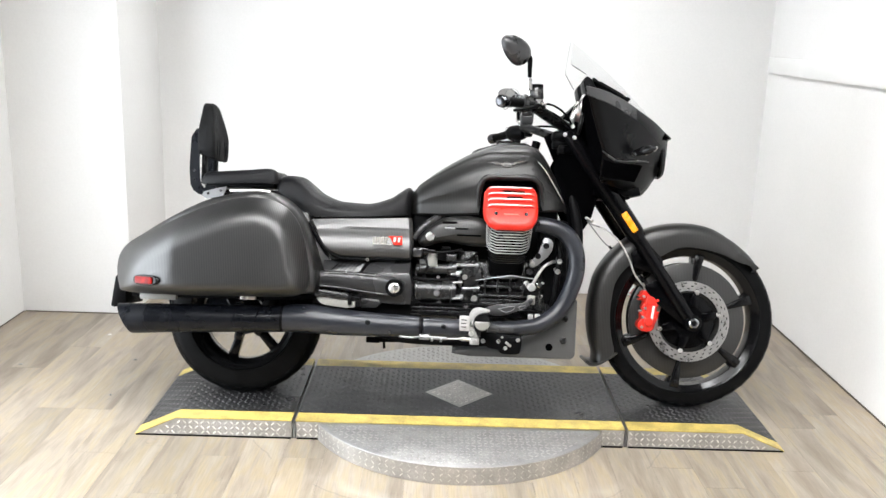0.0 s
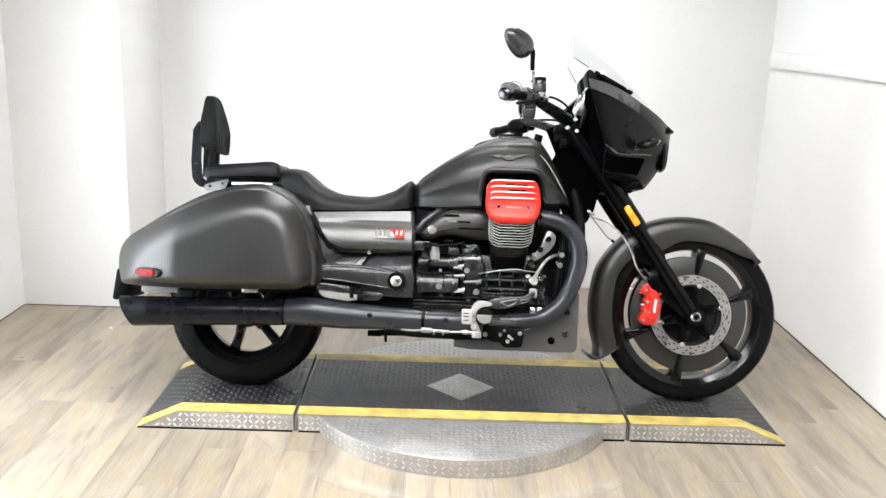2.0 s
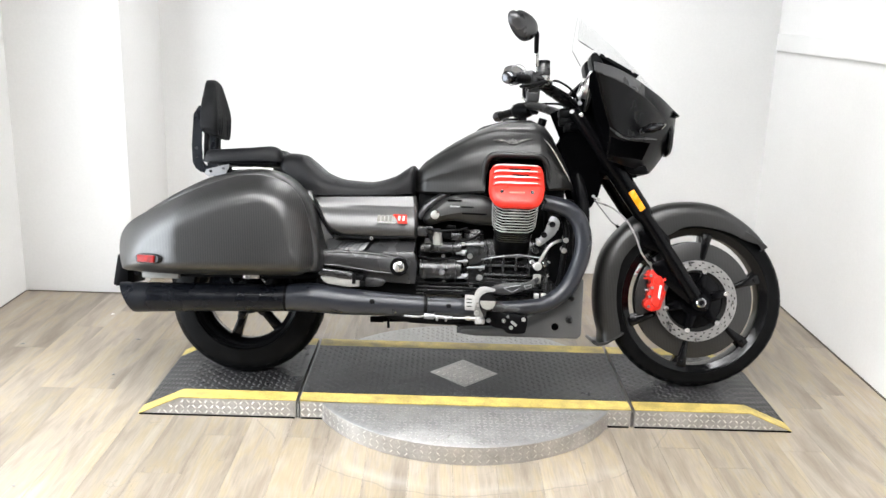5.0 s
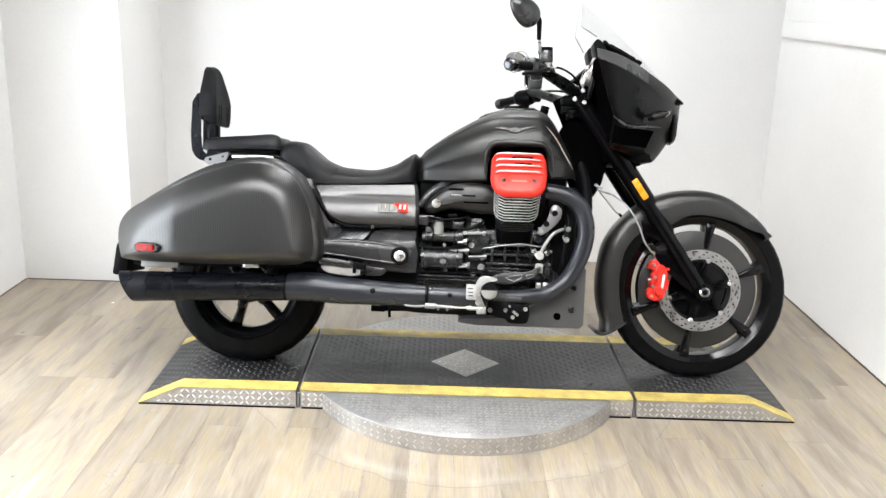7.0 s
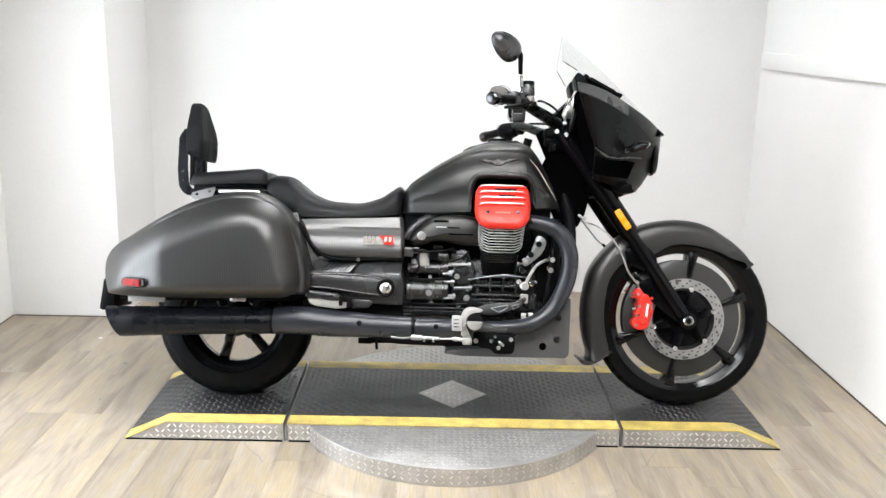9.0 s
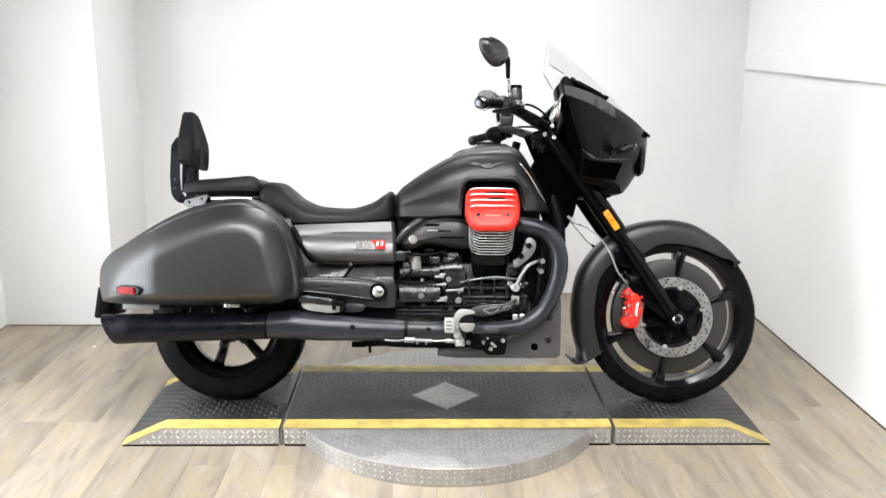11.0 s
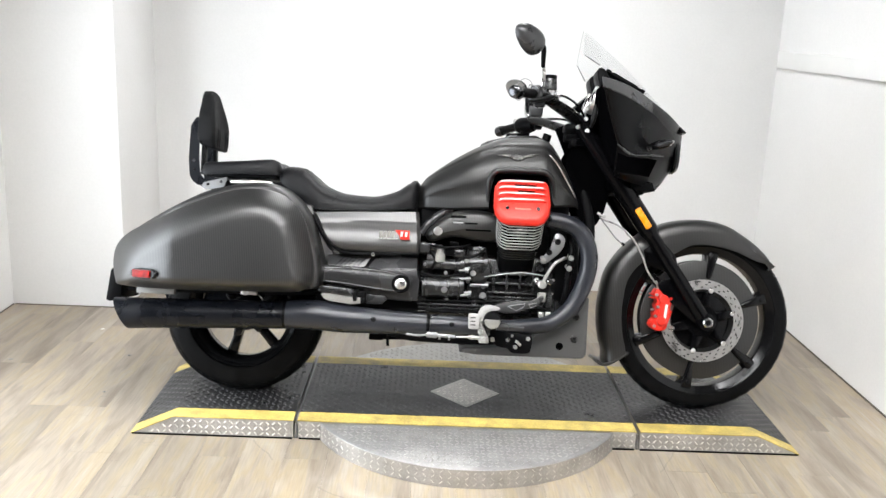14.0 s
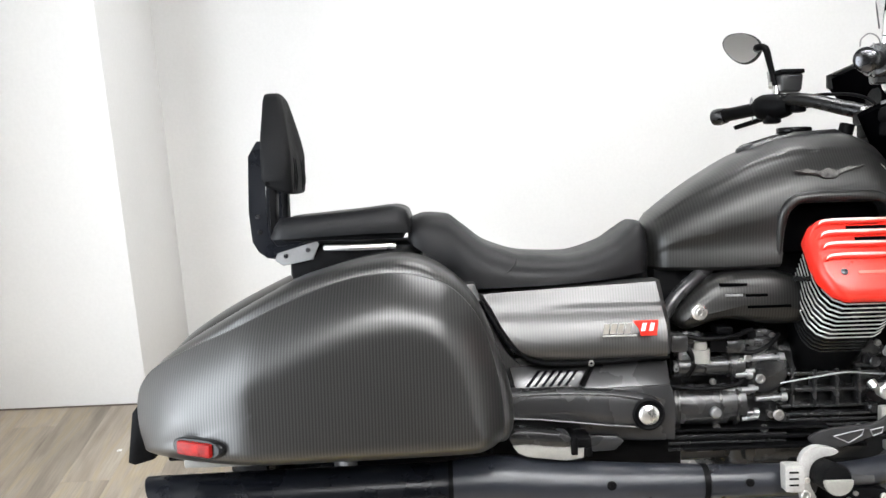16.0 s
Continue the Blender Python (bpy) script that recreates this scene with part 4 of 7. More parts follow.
fairing = part("fairing", bevelled(fairing_shell([EDGE_ROW, PANEL_ROW, MIDDLE_ROW, RIDGE_ROW, VENT_ROW, LOW_ROW, FOOT_ROW]), 0.003, 2), FAIRING_SATIN, bike, "satin black batwing front fairing", sharp=28)
proud = lambda row, k, dz: [(x - 0.003, y * k, z + dz) for x, y, z in row]
part("brow_band", bevelled(fairing_shell([proud(TOP_ROW, 1.0, 0.0), proud(EDGE_ROW, 1.012, 0.003), proud(PANEL_ROW, 1.014, 0.0)], 0.012), 0.004, 2), BROW, fairing, "satin graphite band over the fairing", sharp=28)


def skin_patch(rows, shrink, lift, thick=0.010):
    """A panel lying on the fairing: rows of points drawn in towards their middle and lifted."""
    pts = [[Vector(p) for p in r] for r in rows]
    mid = sum((p for r in pts for p in r), Vector()) / sum(len(r) for r in pts)
    pts = [[mid + (p - mid) * shrink + Vector((0.3 * lift, -lift, 0)) for p in r] for r in pts]
    g = loft(pts, False, False)
    return bevelled(join(g, ([(x, y + thick, z) for x, y, z in g[0]], [tuple(reversed(f)) for f in g[1]])), 0.002, 1)


for s in (-1, 1):
    g = skin_patch([PANEL_ROW[0:19], MIDDLE_ROW[0:19], RIDGE_ROW[0:19]], 0.95, 0.005)
    part("side_panel", g if s < 0 else flip(g), FAIRING_BLACK, fairing, "black fairing side panel", sharp=25)
    # The vent is a flat patch: its inner shade is the patch's black.
    g = skin_patch([VENT_ROW[0:14], LOW_ROW[0:14]], 0.95, 0.004, 0.006)
    part("vent_recess", g if s < 0 else flip(g), SHADE_BLACK, fairing, "air vent below the side panel, its shade in the black")
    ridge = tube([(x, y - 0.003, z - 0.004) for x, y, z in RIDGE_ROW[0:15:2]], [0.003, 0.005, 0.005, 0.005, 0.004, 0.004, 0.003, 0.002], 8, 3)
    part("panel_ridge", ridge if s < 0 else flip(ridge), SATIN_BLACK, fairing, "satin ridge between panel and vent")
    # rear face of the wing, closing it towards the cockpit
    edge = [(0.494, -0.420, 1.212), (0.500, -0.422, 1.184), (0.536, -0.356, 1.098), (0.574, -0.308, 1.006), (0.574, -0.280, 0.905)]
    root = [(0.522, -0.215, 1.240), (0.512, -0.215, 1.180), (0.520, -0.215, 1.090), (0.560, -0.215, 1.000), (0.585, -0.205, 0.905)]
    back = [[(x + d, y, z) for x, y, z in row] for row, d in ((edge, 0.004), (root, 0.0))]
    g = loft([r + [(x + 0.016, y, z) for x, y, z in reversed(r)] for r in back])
    part("wing_liner", g if s < 0 else flip(g), SHADE_BLACK, fairing, "black rear face of the fairing wing", sharp=30)
    stalk = part("turn_signal", tube([(0.680, s * 0.215, 1.002), (0.712, s * 0.245, 1.006), (0.737, s * 0.275, 1.011), (0.760, s * 0.299, 1.016), (0.776, s * 0.314, 1.019)], [0.008, 0.012, 0.0180, 0.0145, 0.003], 16, 4), SMOKE, fairing, "black pointed turn signal", sharp=60)
    part("signal_rim", tube([(0.762, s * 0.285, 1.018), (0.775, s * 0.306, 1.024), (0.778, s * 0.314, 1.019), (0.768, s * 0.306, 1.006)], [0.0010, 0.0020, 0.0022, 0.0012], 8, 4), ALU, stalk, "bright edge of the lens")
    part("signal_lens", lathe([(0.009, -0.004), (0.009, 0.004), (0.005, 0.007)] if s > 0 else [(0.009, 0.004), (0.009, -0.004), (0.005, -0.007)], 0.704, 1.000, 16), DARK_CHROME, stalk, "small round lens").location = (0, s * 0.254, 0)
part("chin", prism([(0.575, 0.890), (0.60, 0.872), (0.70, 0.842), (0.758, 0.846), (0.746, 0.880), (0.70, 0.872), (0.62, 0.90)], -0.15, 0.15, 0.004), PLASTIC, fairing, "black plastic chin spoiler")
part("under_tray", box(0.60, 0.72, -0.12, 0.12, 0.832, 0.858, 0.006), PLASTIC, fairing)
part("nose_visor", bevelled(loft([[(0.845, -0.05, 1.128), (0.845, 0.05, 1.128), (0.845, 0.05, 1.120), (0.845, -0.05, 1.120)], [(0.893, -0.036, 1.092), (0.893, 0.036, 1.092), (0.893, 0.036, 1.084), (0.893, -0.036, 1.084)]]), 0.003), SATIN_BLACK, fairing)
part("headlight", lathe([(0.075, 0.0), (0.075, 0.008), (0.066, 0.02), (0.03, 0.028)], 0, 0, 40), SMOKE, fairing, "round headlight lens").matrix_basis = Matrix.Translation((0.846, 0, 1.000)) @ Matrix.Rotation(radians(-90), 4, "Z")
# inner panel with instruments
inner = [(0.512, 1.225), (0.560, 1.245), (0.600, 1.12), (0.62, 1.00), (0.60, 0.93), (0.575, 0.93), (0.545, 1.03), (0.505, 1.13)]
part("inner_panel", prism(inner, -0.225, 0.225, 0.008), SHADE_BLACK, fairing, "black plastic cockpit panel")
HOOD = smooth2([(0.552, 1.130), (0.536, 1.200), (0.522, 1.250), (0.514, 1.288), (0.523, 1.308), (0.541, 1.303), (0.560, 1.275), (0.575, 1.235), (0.600, 1.130)], 3)
for y in (-0.105, 0.082):
    hood = prism(HOOD, y - 0.052, y + 0.052, 0.014, 3)
    part("gauge_hood", hood, PLASTIC, fairing, "tall black instrument cowl", sharp=60)
    m = Matrix.Translation((0.516, y, 1.190)) @ Matrix.Rotation(radians(-72), 4, "Y")
    circle = [radians(360 * k / 32) for k in range(32)]
    part("gauge_dial", xf(loft([[(0.046 * math.cos(a), 0.046 * math.sin(a), z) for a in circle] for z in (-0.03, 0.006)]), m), SMOKE, fairing, "dark round dial")
    part("gauge_ring", xf(loft([[(r * math.cos(a), r * math.sin(a), z) for a in circle] for r, z in ((0.046, 0.0), (0.056, -0.046), (0.057, 0.006), (0.053, 0.014), (0.046, 0.010), (0.046, 0.0))], True, False), m), ALU, fairing, "broad bright dial ring")
for y in (-0.185, 0.185):
    m = Matrix.Translation((0.500, y, 1.120)) @ Matrix.Rotation(radians(-80), 4, "Y")
    part("speaker", xf(lathe([(0.045, 0), (0.047, -0.008), (0.040, -0.010), (0.036, -0.004), (0.01, -0.003)], 0, 0, 28), m @ Matrix.Rotation(radians(90), 4, "X")), PLASTIC, fairing, "round black speaker")
# windshield
grid = []
for i in range(13):
    v = i / 12
    row = []
    for j in range(17):
        u = j / 8 - 1
        bx, by, bz = 0.844 - 0.327 * abs(u) ** 1.5, 0.184 * u, 1.140 + 0.172 * abs(u) ** 1.8
        tx, ty, tz = 0.478 - 0.009 * u * u, 0.104 * u, 1.482 - 0.119 * abs(u) ** 1.8
        row.append((bx + (tx - bx) * v, by + (ty - by) * v, bz + (tz - bz) * v + 0.016 * math.sin(math.pi * v) * (1 - u * u)))
    grid.append(row)
sheet = loft([[Vector(p) for p in r] for r in grid], False, False)
shield = part("windshield", sheet, SHIELD, fairing, "clear windshield", sharp=80)
shield.visible_shadow = False
part("windshield_edge", tube(list(grid[-1]), 0.0013, 6, 1), mat("shield_edge", (0.52, 0.53, 0.53), 0.25), fairing, "polished windshield edge")
parts("windshield_corner", [tube([r[k] for r in grid], [0.0022] * 10 + [0.0018, 0.0014, 0.001], 6, 1) for k in (0, -1)], mat("shield_corner_edge", (0.10, 0.10, 0.10), 0.3), fairing, "dark edge of the windshield's lower corner")
part("shield_mount", bevelled(xf(box(-0.085, 0.085, -0.150, 0.150, -0.007, 0.007, 0), Matrix.Translation((0.625, 0, 1.262)) @ Matrix.Rotation(radians(28), 4, "Y")), 0.004), PLASTIC, fairing, "black windshield mounting plate")
for s in (-1, 1):
    for x, z in ((0.575, 1.298), (0.680, 1.242)):
        part("mount_screw", xf(lathe([(0.007, 0), (0.007, -0.005), (0.003, -0.005)], 0, 0, 12), Matrix.Translation((x, s * 0.152 + (0.004 if s > 0 else 0), z))), ALU, fairing)

# handlebar and controls
RIGHT_BAR = [(0.487, 0.02, 1.102), (0.466, -0.060, 1.112), (0.420, -0.125, 1.130), (0.358, -0.205, 1.150), (0.300, -0.275, 1.166), (0.262, -0.325, 1.168), (0.186, -0.44, 1.159)]
LEFT_BAR = [(0.487, -0.02, 1.092), (0.456, 0.060, 1.088), (0.405, 0.125, 1.108), (0.345, 0.205, 1.137), (0.300, 0.270, 1.146), (0.262, 0.325, 1.132), (0.186, 0.44, 1.115)]
bar = part("handlebar", join(tube(LEFT_BAR, [0.019, 0.019, 0.019, 0.018, 0.015, 0.0115, 0.0115], 16, 5), tube(RIGHT_BAR, [0.021, 0.023, 0.025, 0.022, 0.016, 0.0115, 0.0115], 16, 5)), BAR_METAL, bike, "thick satin black handlebar")
part("riser_block", join(box(0.41, 0.50, -0.085, -0.025, 1.030, 1.066, 0.008), box(0.41, 0.50, 0.025, 0.085, 1.030, 1.066, 0.008), box(0.43, 0.50, -0.12, 0.12, 1.005, 1.04, 0.008)), MATT_BLACK, bar)
part("bar_clamp", box(0.405, 0.52, -0.10, 0.10, 1.060, 1.098, 0.012), MATT_BLACK, bar, "black handlebar clamp")
parts("riser_bolt", [xf(bolt(0, 0, 0, 0.009, 0.008), Matrix.Translation((x, y, 1.098)) @ Matrix.Rotation(radians(-90), 4, "X")) for x, y in ((0.425, -0.07), (0.495, -0.07), (0.425, 0.07), (0.495, 0.07))], ALU, bar)
part("headset_cap", tube([(0.462, 0, 1.09), (0.455, 0, 1.118)], [0.03, 0.022], 20, 1), GREY_METAL, bar, "grey steering head cap")
for s in (-1, 1):
    dz = -s * 0.02
    part("grip", tube([(0.268, s * 0.318, 1.150 + dz), (0.240, s * 0.357, 1.146 + dz), (0.190, s * 0.436, 1.138 + dz)], [0.0185, 0.018, 0.0185], 18, 6), RUBBER, bar, "black rubber grip")
    part("bar_end", tube([(0.200, s * 0.420, 1.139 + dz), (0.188, s * 0.439, 1.137 + dz), (0.180, s * 0.452, 1.136 + dz), (0.177, s * 0.457, 1.1355 + dz)], [0.021, 0.0245, 0.023, 0.015], 20, 2), DARK_CHROME, bar, "rounded dark chrome bar end")
    part("switch_housing", join(tube([(0.318, s * 0.262, 1.150 + dz), (0.300, s * 0.282, 1.150 + dz), (0.270, s * 0.316, 1.150 + dz), (0.258, s * 0.330, 1.149 + dz)], [0.026, 0.034, 0.035, 0.028], 18, 2), xf(box(-0.02, 0.02, -0.02, 0.02, -0.03, 0.0, 0.006), Matrix.Translation((0.285, s * 0.30, 1.135 + dz)))), CASING if s < 0 else PLASTIC, bar, "charcoal switch housing" if s < 0 else "black switch housing")
    part("control_ring", tube([(0.246 + 0.030 * math.sin(a) * 0.4, s * 0.345 + 0.03 * math.sin(a) * 0.8, 1.147 + dz + 0.033 * math.cos(a)) for a in [radians(-70 + 28 * k) for k in range(9)]], 0.0018, 8, 2), GREY_METAL, bar)
    lever = tube([(0.335, s * 0.250, 1.153 + dz), (0.325, s * 0.300, 1.146 + dz), (0.290, s * 0.370, 1.125 + dz), (0.232, s * 0.440, 1.105 + dz)], [0.009, 0.009, 0.007, 0.006], 10, 4, flat=1.5)
    part("hand_lever", lever, MATT_BLACK, bar, "black control lever")
    part("lever_pivot", join(box(0.318, 0.352, s * 0.25 - 0.02, s * 0.25 + 0.02, 1.130 + dz, 1.168 + dz, 0.006), bolt(0.335, s * 0.25 - 0.02, 1.152 + dz, 0.009, 0.006)), MATT_BLACK, bar)
    if s < 0:
        pot = tube([(0.322, s * 0.290, 1.190), (0.322, s * 0.290, 1.194), (0.319, s * 0.292, 1.238), (0.3185, s * 0.292, 1.243)], [0.022, 0.0255, 0.0255, 0.022], 24, 1)
        lid_ = tube([(0.3190, s * 0.292, 1.231), (0.3186, s * 0.292, 1.244)], 0.0265, 24, 1)
        part("cylinder_body", join(tube([(0.326, s * 0.285, 1.158), (0.325, s * 0.287, 1.190)], [0.017, 0.021], 18, 1), tube([(0.322, s * 0.300, 1.170), (0.352, s * 0.262, 1.168)], 0.012, 14, 1)), ALU, bar, "pale brake cylinder body", sharp=50)
        parts("cable_loop", [tube(q, 0.0015, 6, 5) for q in ([(0.196, -0.395, 1.188), (0.203, -0.385, 1.203), (0.221, -0.38, 1.214), (0.243, -0.37, 1.207), (0.256, -0.355, 1.188)], [(0.190, -0.43, 1.160), (0.184, -0.425, 1.142), (0.198, -0.42, 1.130), (0.214, -0.41, 1.142), (0.226, -0.39, 1.150)])], GREY_METAL, bar, "thin wire loop round the grip")
    else:
        pot = bevelled(loft([[(0.300 + 0.054 * i, s * 0.268 + 0.046 * j, 1.166) for i, j in ((0, 0), (1, 0), (1, 1), (0, 1))], [(0.296 + 0.062 * i, s * 0.264 + 0.052 * j, 1.214) for i, j in ((0, 0), (1, 0), (1, 1), (0, 1))]]), 0.008, 3)
        lid_ = bevelled(loft([[(0.294 + 0.066 * i, s * 0.262 + 0.056 * j, z) for i, j in ((0, 0), (1, 0), (1, 1), (0, 1))] for z in (1.214, 1.226)]), 0.004, 2)
    tank_ = part("fluid_reservoir", pot, CASING if s < 0 else SATIN_BLACK, bar, "black fluid reservoir", sharp=40)
    part("reservoir_cap", lid_, PLASTIC, tank_)
    part("banjo_joint", join(tube([(0.326, s * 0.285, 1.150 + dz), (0.326, s * 0.285, 1.170 + dz)], 0.013, 14, 1), tube([(0.312, s * 0.300, 1.158 + dz), (0.342, s * 0.292, 1.160 + dz)], 0.0095, 14, 1)), CHROME, tank_, "bright banjo joint")
    part("reservoir_neck", join(xf(box(-0.014, 0.014, -0.014, 0.014, -0.03, 0.0, 0.004), Matrix.Translation((0.322, s * 0.262, 1.180 + dz))), tube([(0.330, s * 0.250, 1.170 + dz), (0.352, s * 0.238, 1.164 + dz), (0.366, s * 0.236, 1.172 + dz)], 0.0065, 10, 3)), ALU, tank_, "bright hose fitting")
    part("stem_nut", tube([(0.296, s * 0.294, 1.176 + dz), (0.2945, s * 0.298, 1.205 + dz)], [0.011, 0.008], 12, 1), CHROME, bar)
    part("stem_sleeve", tube([(0.2915, s * 0.308, 1.203 + dz), (0.2895, s * 0.322, 1.246 + dz)], [0.0115, 0.0095], 14, 1), ALU, bar, "bright sleeve on the mirror stem")
    # mirror: the glass looks back and towards the rider
    centre = Vector((0.226, -0.42, 1.345)) if s < 0 else Vector((0.246, 0.42, 1.304))
    look_way = Vector((-0.62, -s * 0.78, 0.08)).normalized()
    right = Vector((0, 0, 1)).cross(look_way).normalized()
    up = look_way.cross(right)
    shape = [(math.cos(a) * 0.066 * (1 + 0.10 * math.sin(a)) + 0.004 * math.sin(2 * a), math.sin(a) * 0.050 + 0.014 * math.cos(a) * (-s)) for a in [2 * math.pi * k / 32 for k in range(32)]]
    if s > 0:
        shape = [(px * 0.82, py * 0.86) for px, py in shape]
    shell_rings = [[centre + right * (px * k) + up * (py * k) + look_way * d for px, py in shape] for k, d in ((0.97, 0.004), (1.02, 0.0), (1.0, -0.010), (0.86, -0.024), (0.55, -0.034), (0.2, -0.038))]
    head = part("mirror_head", loft(shell_rings), SATIN_BLACK, bar, "black oval mirror shell", sharp=50)
    part("mirror_glass", loft([[centre + right * (px * k) + up * (py * k) + look_way * d for px, py in shape] for k, d in ((0.93, 0.0035), (0.93, 0.0055))]), MIRROR, bar, "bright mirror glass")
    part("mirror_stem", tube([tuple(centre + Vector((0.030, -s * 0.022, -0.012)) - look_way * 0.02), (0.272, s * 0.372, 1.318 + dz), (0.286, s * 0.348, 1.312 + dz), (0.289, s * 0.325, 1.270 + dz), (0.292, s * 0.305, 1.225 + dz), (0.297, s * 0.292, 1.175 + dz)], [0.009, 0.0105, 0.010, 0.0085, 0.0075, 0.008], 12, 4), PLASTIC, bar, "bent black mirror stem")
for s in (-1, 1):
    part("control_cable", tube([(0.345, s * 0.235, 1.135 - s * 0.01), (0.41, s * 0.16, 1.128 - s * 0.01), (0.48, s * 0.12, 1.095), (0.52, s * 0.07, 1.02)], 0.0055, 8, 6), PLASTIC, bar, "black control cable")
    part("brake_hose", tube([(0.33, s * 0.25, 1.160 - s * 0.015), (0.39, s * 0.19, 1.168 - s * 0.018), (0.46, s * 0.125, 1.140 - s * 0.01), (0.51, s * 0.09, 1.05)], 0.0045, 8, 6), PLASTIC, bar)

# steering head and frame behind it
# Shade-black again: the gap behind the fork is darkened by colour.
part("steering_head", join(tube([(0.42, 0, 1.10), (0.545, 0, 0.82)], 0.045, 20, 1), box(0.57, 0.62, -0.13, 0.13, 0.84, 0.875, 0.01), box(0.45, 0.50, -0.13, 0.13, 1.005, 1.035, 0.008)), SHADE_BLACK, bike, "black steering head and clamps")
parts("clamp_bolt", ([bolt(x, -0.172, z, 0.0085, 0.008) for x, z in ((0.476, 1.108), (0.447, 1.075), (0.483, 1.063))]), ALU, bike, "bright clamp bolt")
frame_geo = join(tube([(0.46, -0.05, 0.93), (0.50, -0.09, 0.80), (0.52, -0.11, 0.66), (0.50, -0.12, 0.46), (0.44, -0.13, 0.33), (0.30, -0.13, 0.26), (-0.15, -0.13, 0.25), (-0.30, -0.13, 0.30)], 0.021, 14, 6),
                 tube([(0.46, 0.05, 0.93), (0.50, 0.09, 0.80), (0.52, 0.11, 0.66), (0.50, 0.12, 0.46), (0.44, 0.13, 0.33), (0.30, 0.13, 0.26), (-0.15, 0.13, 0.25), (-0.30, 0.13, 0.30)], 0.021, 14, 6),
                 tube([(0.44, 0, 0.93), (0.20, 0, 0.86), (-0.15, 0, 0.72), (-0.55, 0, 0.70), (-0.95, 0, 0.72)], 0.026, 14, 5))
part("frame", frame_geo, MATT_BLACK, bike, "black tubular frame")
part("radiator_shroud", prism([(0.412, 0.955), (0.448, 1.03), (0.52, 1.03), (0.60, 0.86), (0.575, 0.76), (0.545, 0.705), (0.49, 0.70), (0.455, 0.78), (0.42, 0.90)], -0.10, 0.10, 0.01), SHADE_BLACK, bike, "black plastic shroud behind the fork")

# fuel tank
TOPX = [-0.150, -0.06, 0.007, 0.097, 0.188, 0.302, 0.352, 0.382, 0.410, 0.430, 0.452, 0.472]
TOPZ = [0.846, 0.914, 0.958, 1.006, 1.036, 1.042, 1.024, 0.990, 0.940, 0.902, 0.858, 0.790]


def tank_top(x):
    return along(TOPX, TOPZ, x)


def tank_bottom(x):
    """The lower edge rises in an arch over the cylinder head."""
    base = along([-0.15, -0.04, 0.10, 0.47], [0.741, 0.741, 0.747, 0.774], x)
    if 0.122 < x < 0.360:
        t = min(x - 0.122, 0.360 - x) / 0.032
        return base + (0.885 - base) * (1 if t >= 1 else math.sqrt(max(0.0, 1 - (1 - t) ** 2)))
    return base


def tank_half(x):
    return along([-0.15, -0.05, 0.07, 0.20, 0.32, 0.40, 0.472], [0.118, 0.155, 0.190, 0.206, 0.204, 0.180, 0.105], x)


xs = sorted([-0.150, -0.147, -0.14] + [-0.13 + 0.0125 * k for k in range(49)] + [0.1225, 0.124, 0.127, 0.132, 0.139, 0.147, 0.155, 0.327, 0.335, 0.343, 0.350, 0.355, 0.358, 0.3595, 0.472])
rings = []
for x in xs:
    if x > 0.472:
        continue
    top, bot, w = tank_top(x), tank_bottom(x), tank_half(x)
    end = min(1.0, 0.72 + (x + 0.150) / 0.03 * 0.28)
    w *= end
    top -= (1 - end) * 0.05
    ring = []
    full = tank_top(x) - (0.744 + 0.03 * (x + 0.15) / 0.62)
    ridge = along(TOPX[:-1], [0.838, 0.900, 0.936, 0.980, 1.000, 1.000, 0.985, 0.955, 0.915, 0.880, 0.840], x)
    low = bot + 0.040 if bot < 0.80 else 0.0
    for k in range(29):
        a = math.pi / 2 * k / 28
        y = w * math.sin(a) ** 0.72
        z = top - full * 0.62 * (1 - math.cos(a) ** 0.85)
        d = ridge - z
        if d > 0:
            y -= 0.0065 * min(1.0, d / 0.006) * max(0.0, 1 - d / 0.075)
        ring.append((y, max(z, bot)))
    if bot < 0.80:
        za = min(low + 0.040, ring[-1][1] - 0.006)
        zb = min(low + 0.003, za - 0.005)
        ring.append((w * 0.978, za))
        ring.append((w * 0.977, zb))
        ring.append((w * 0.985, zb - 0.005))
    ring.append((w * (1.0 if bot > 0.8 else 0.985), min(bot + 0.008, ring[-1][1])))
    while len(ring) < 33:
        ring.insert(-1, ring[-2])
    ring.append((w - 0.012, bot))
    ring.append((w - 0.05, bot + 0.004))
    loop = [(x, -y, z) for y, z in ring] + [(x, y, z) for y, z in reversed(ring[1:])]
    rings.append(loop)
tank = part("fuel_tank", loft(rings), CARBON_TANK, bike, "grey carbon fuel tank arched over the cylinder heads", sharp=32)
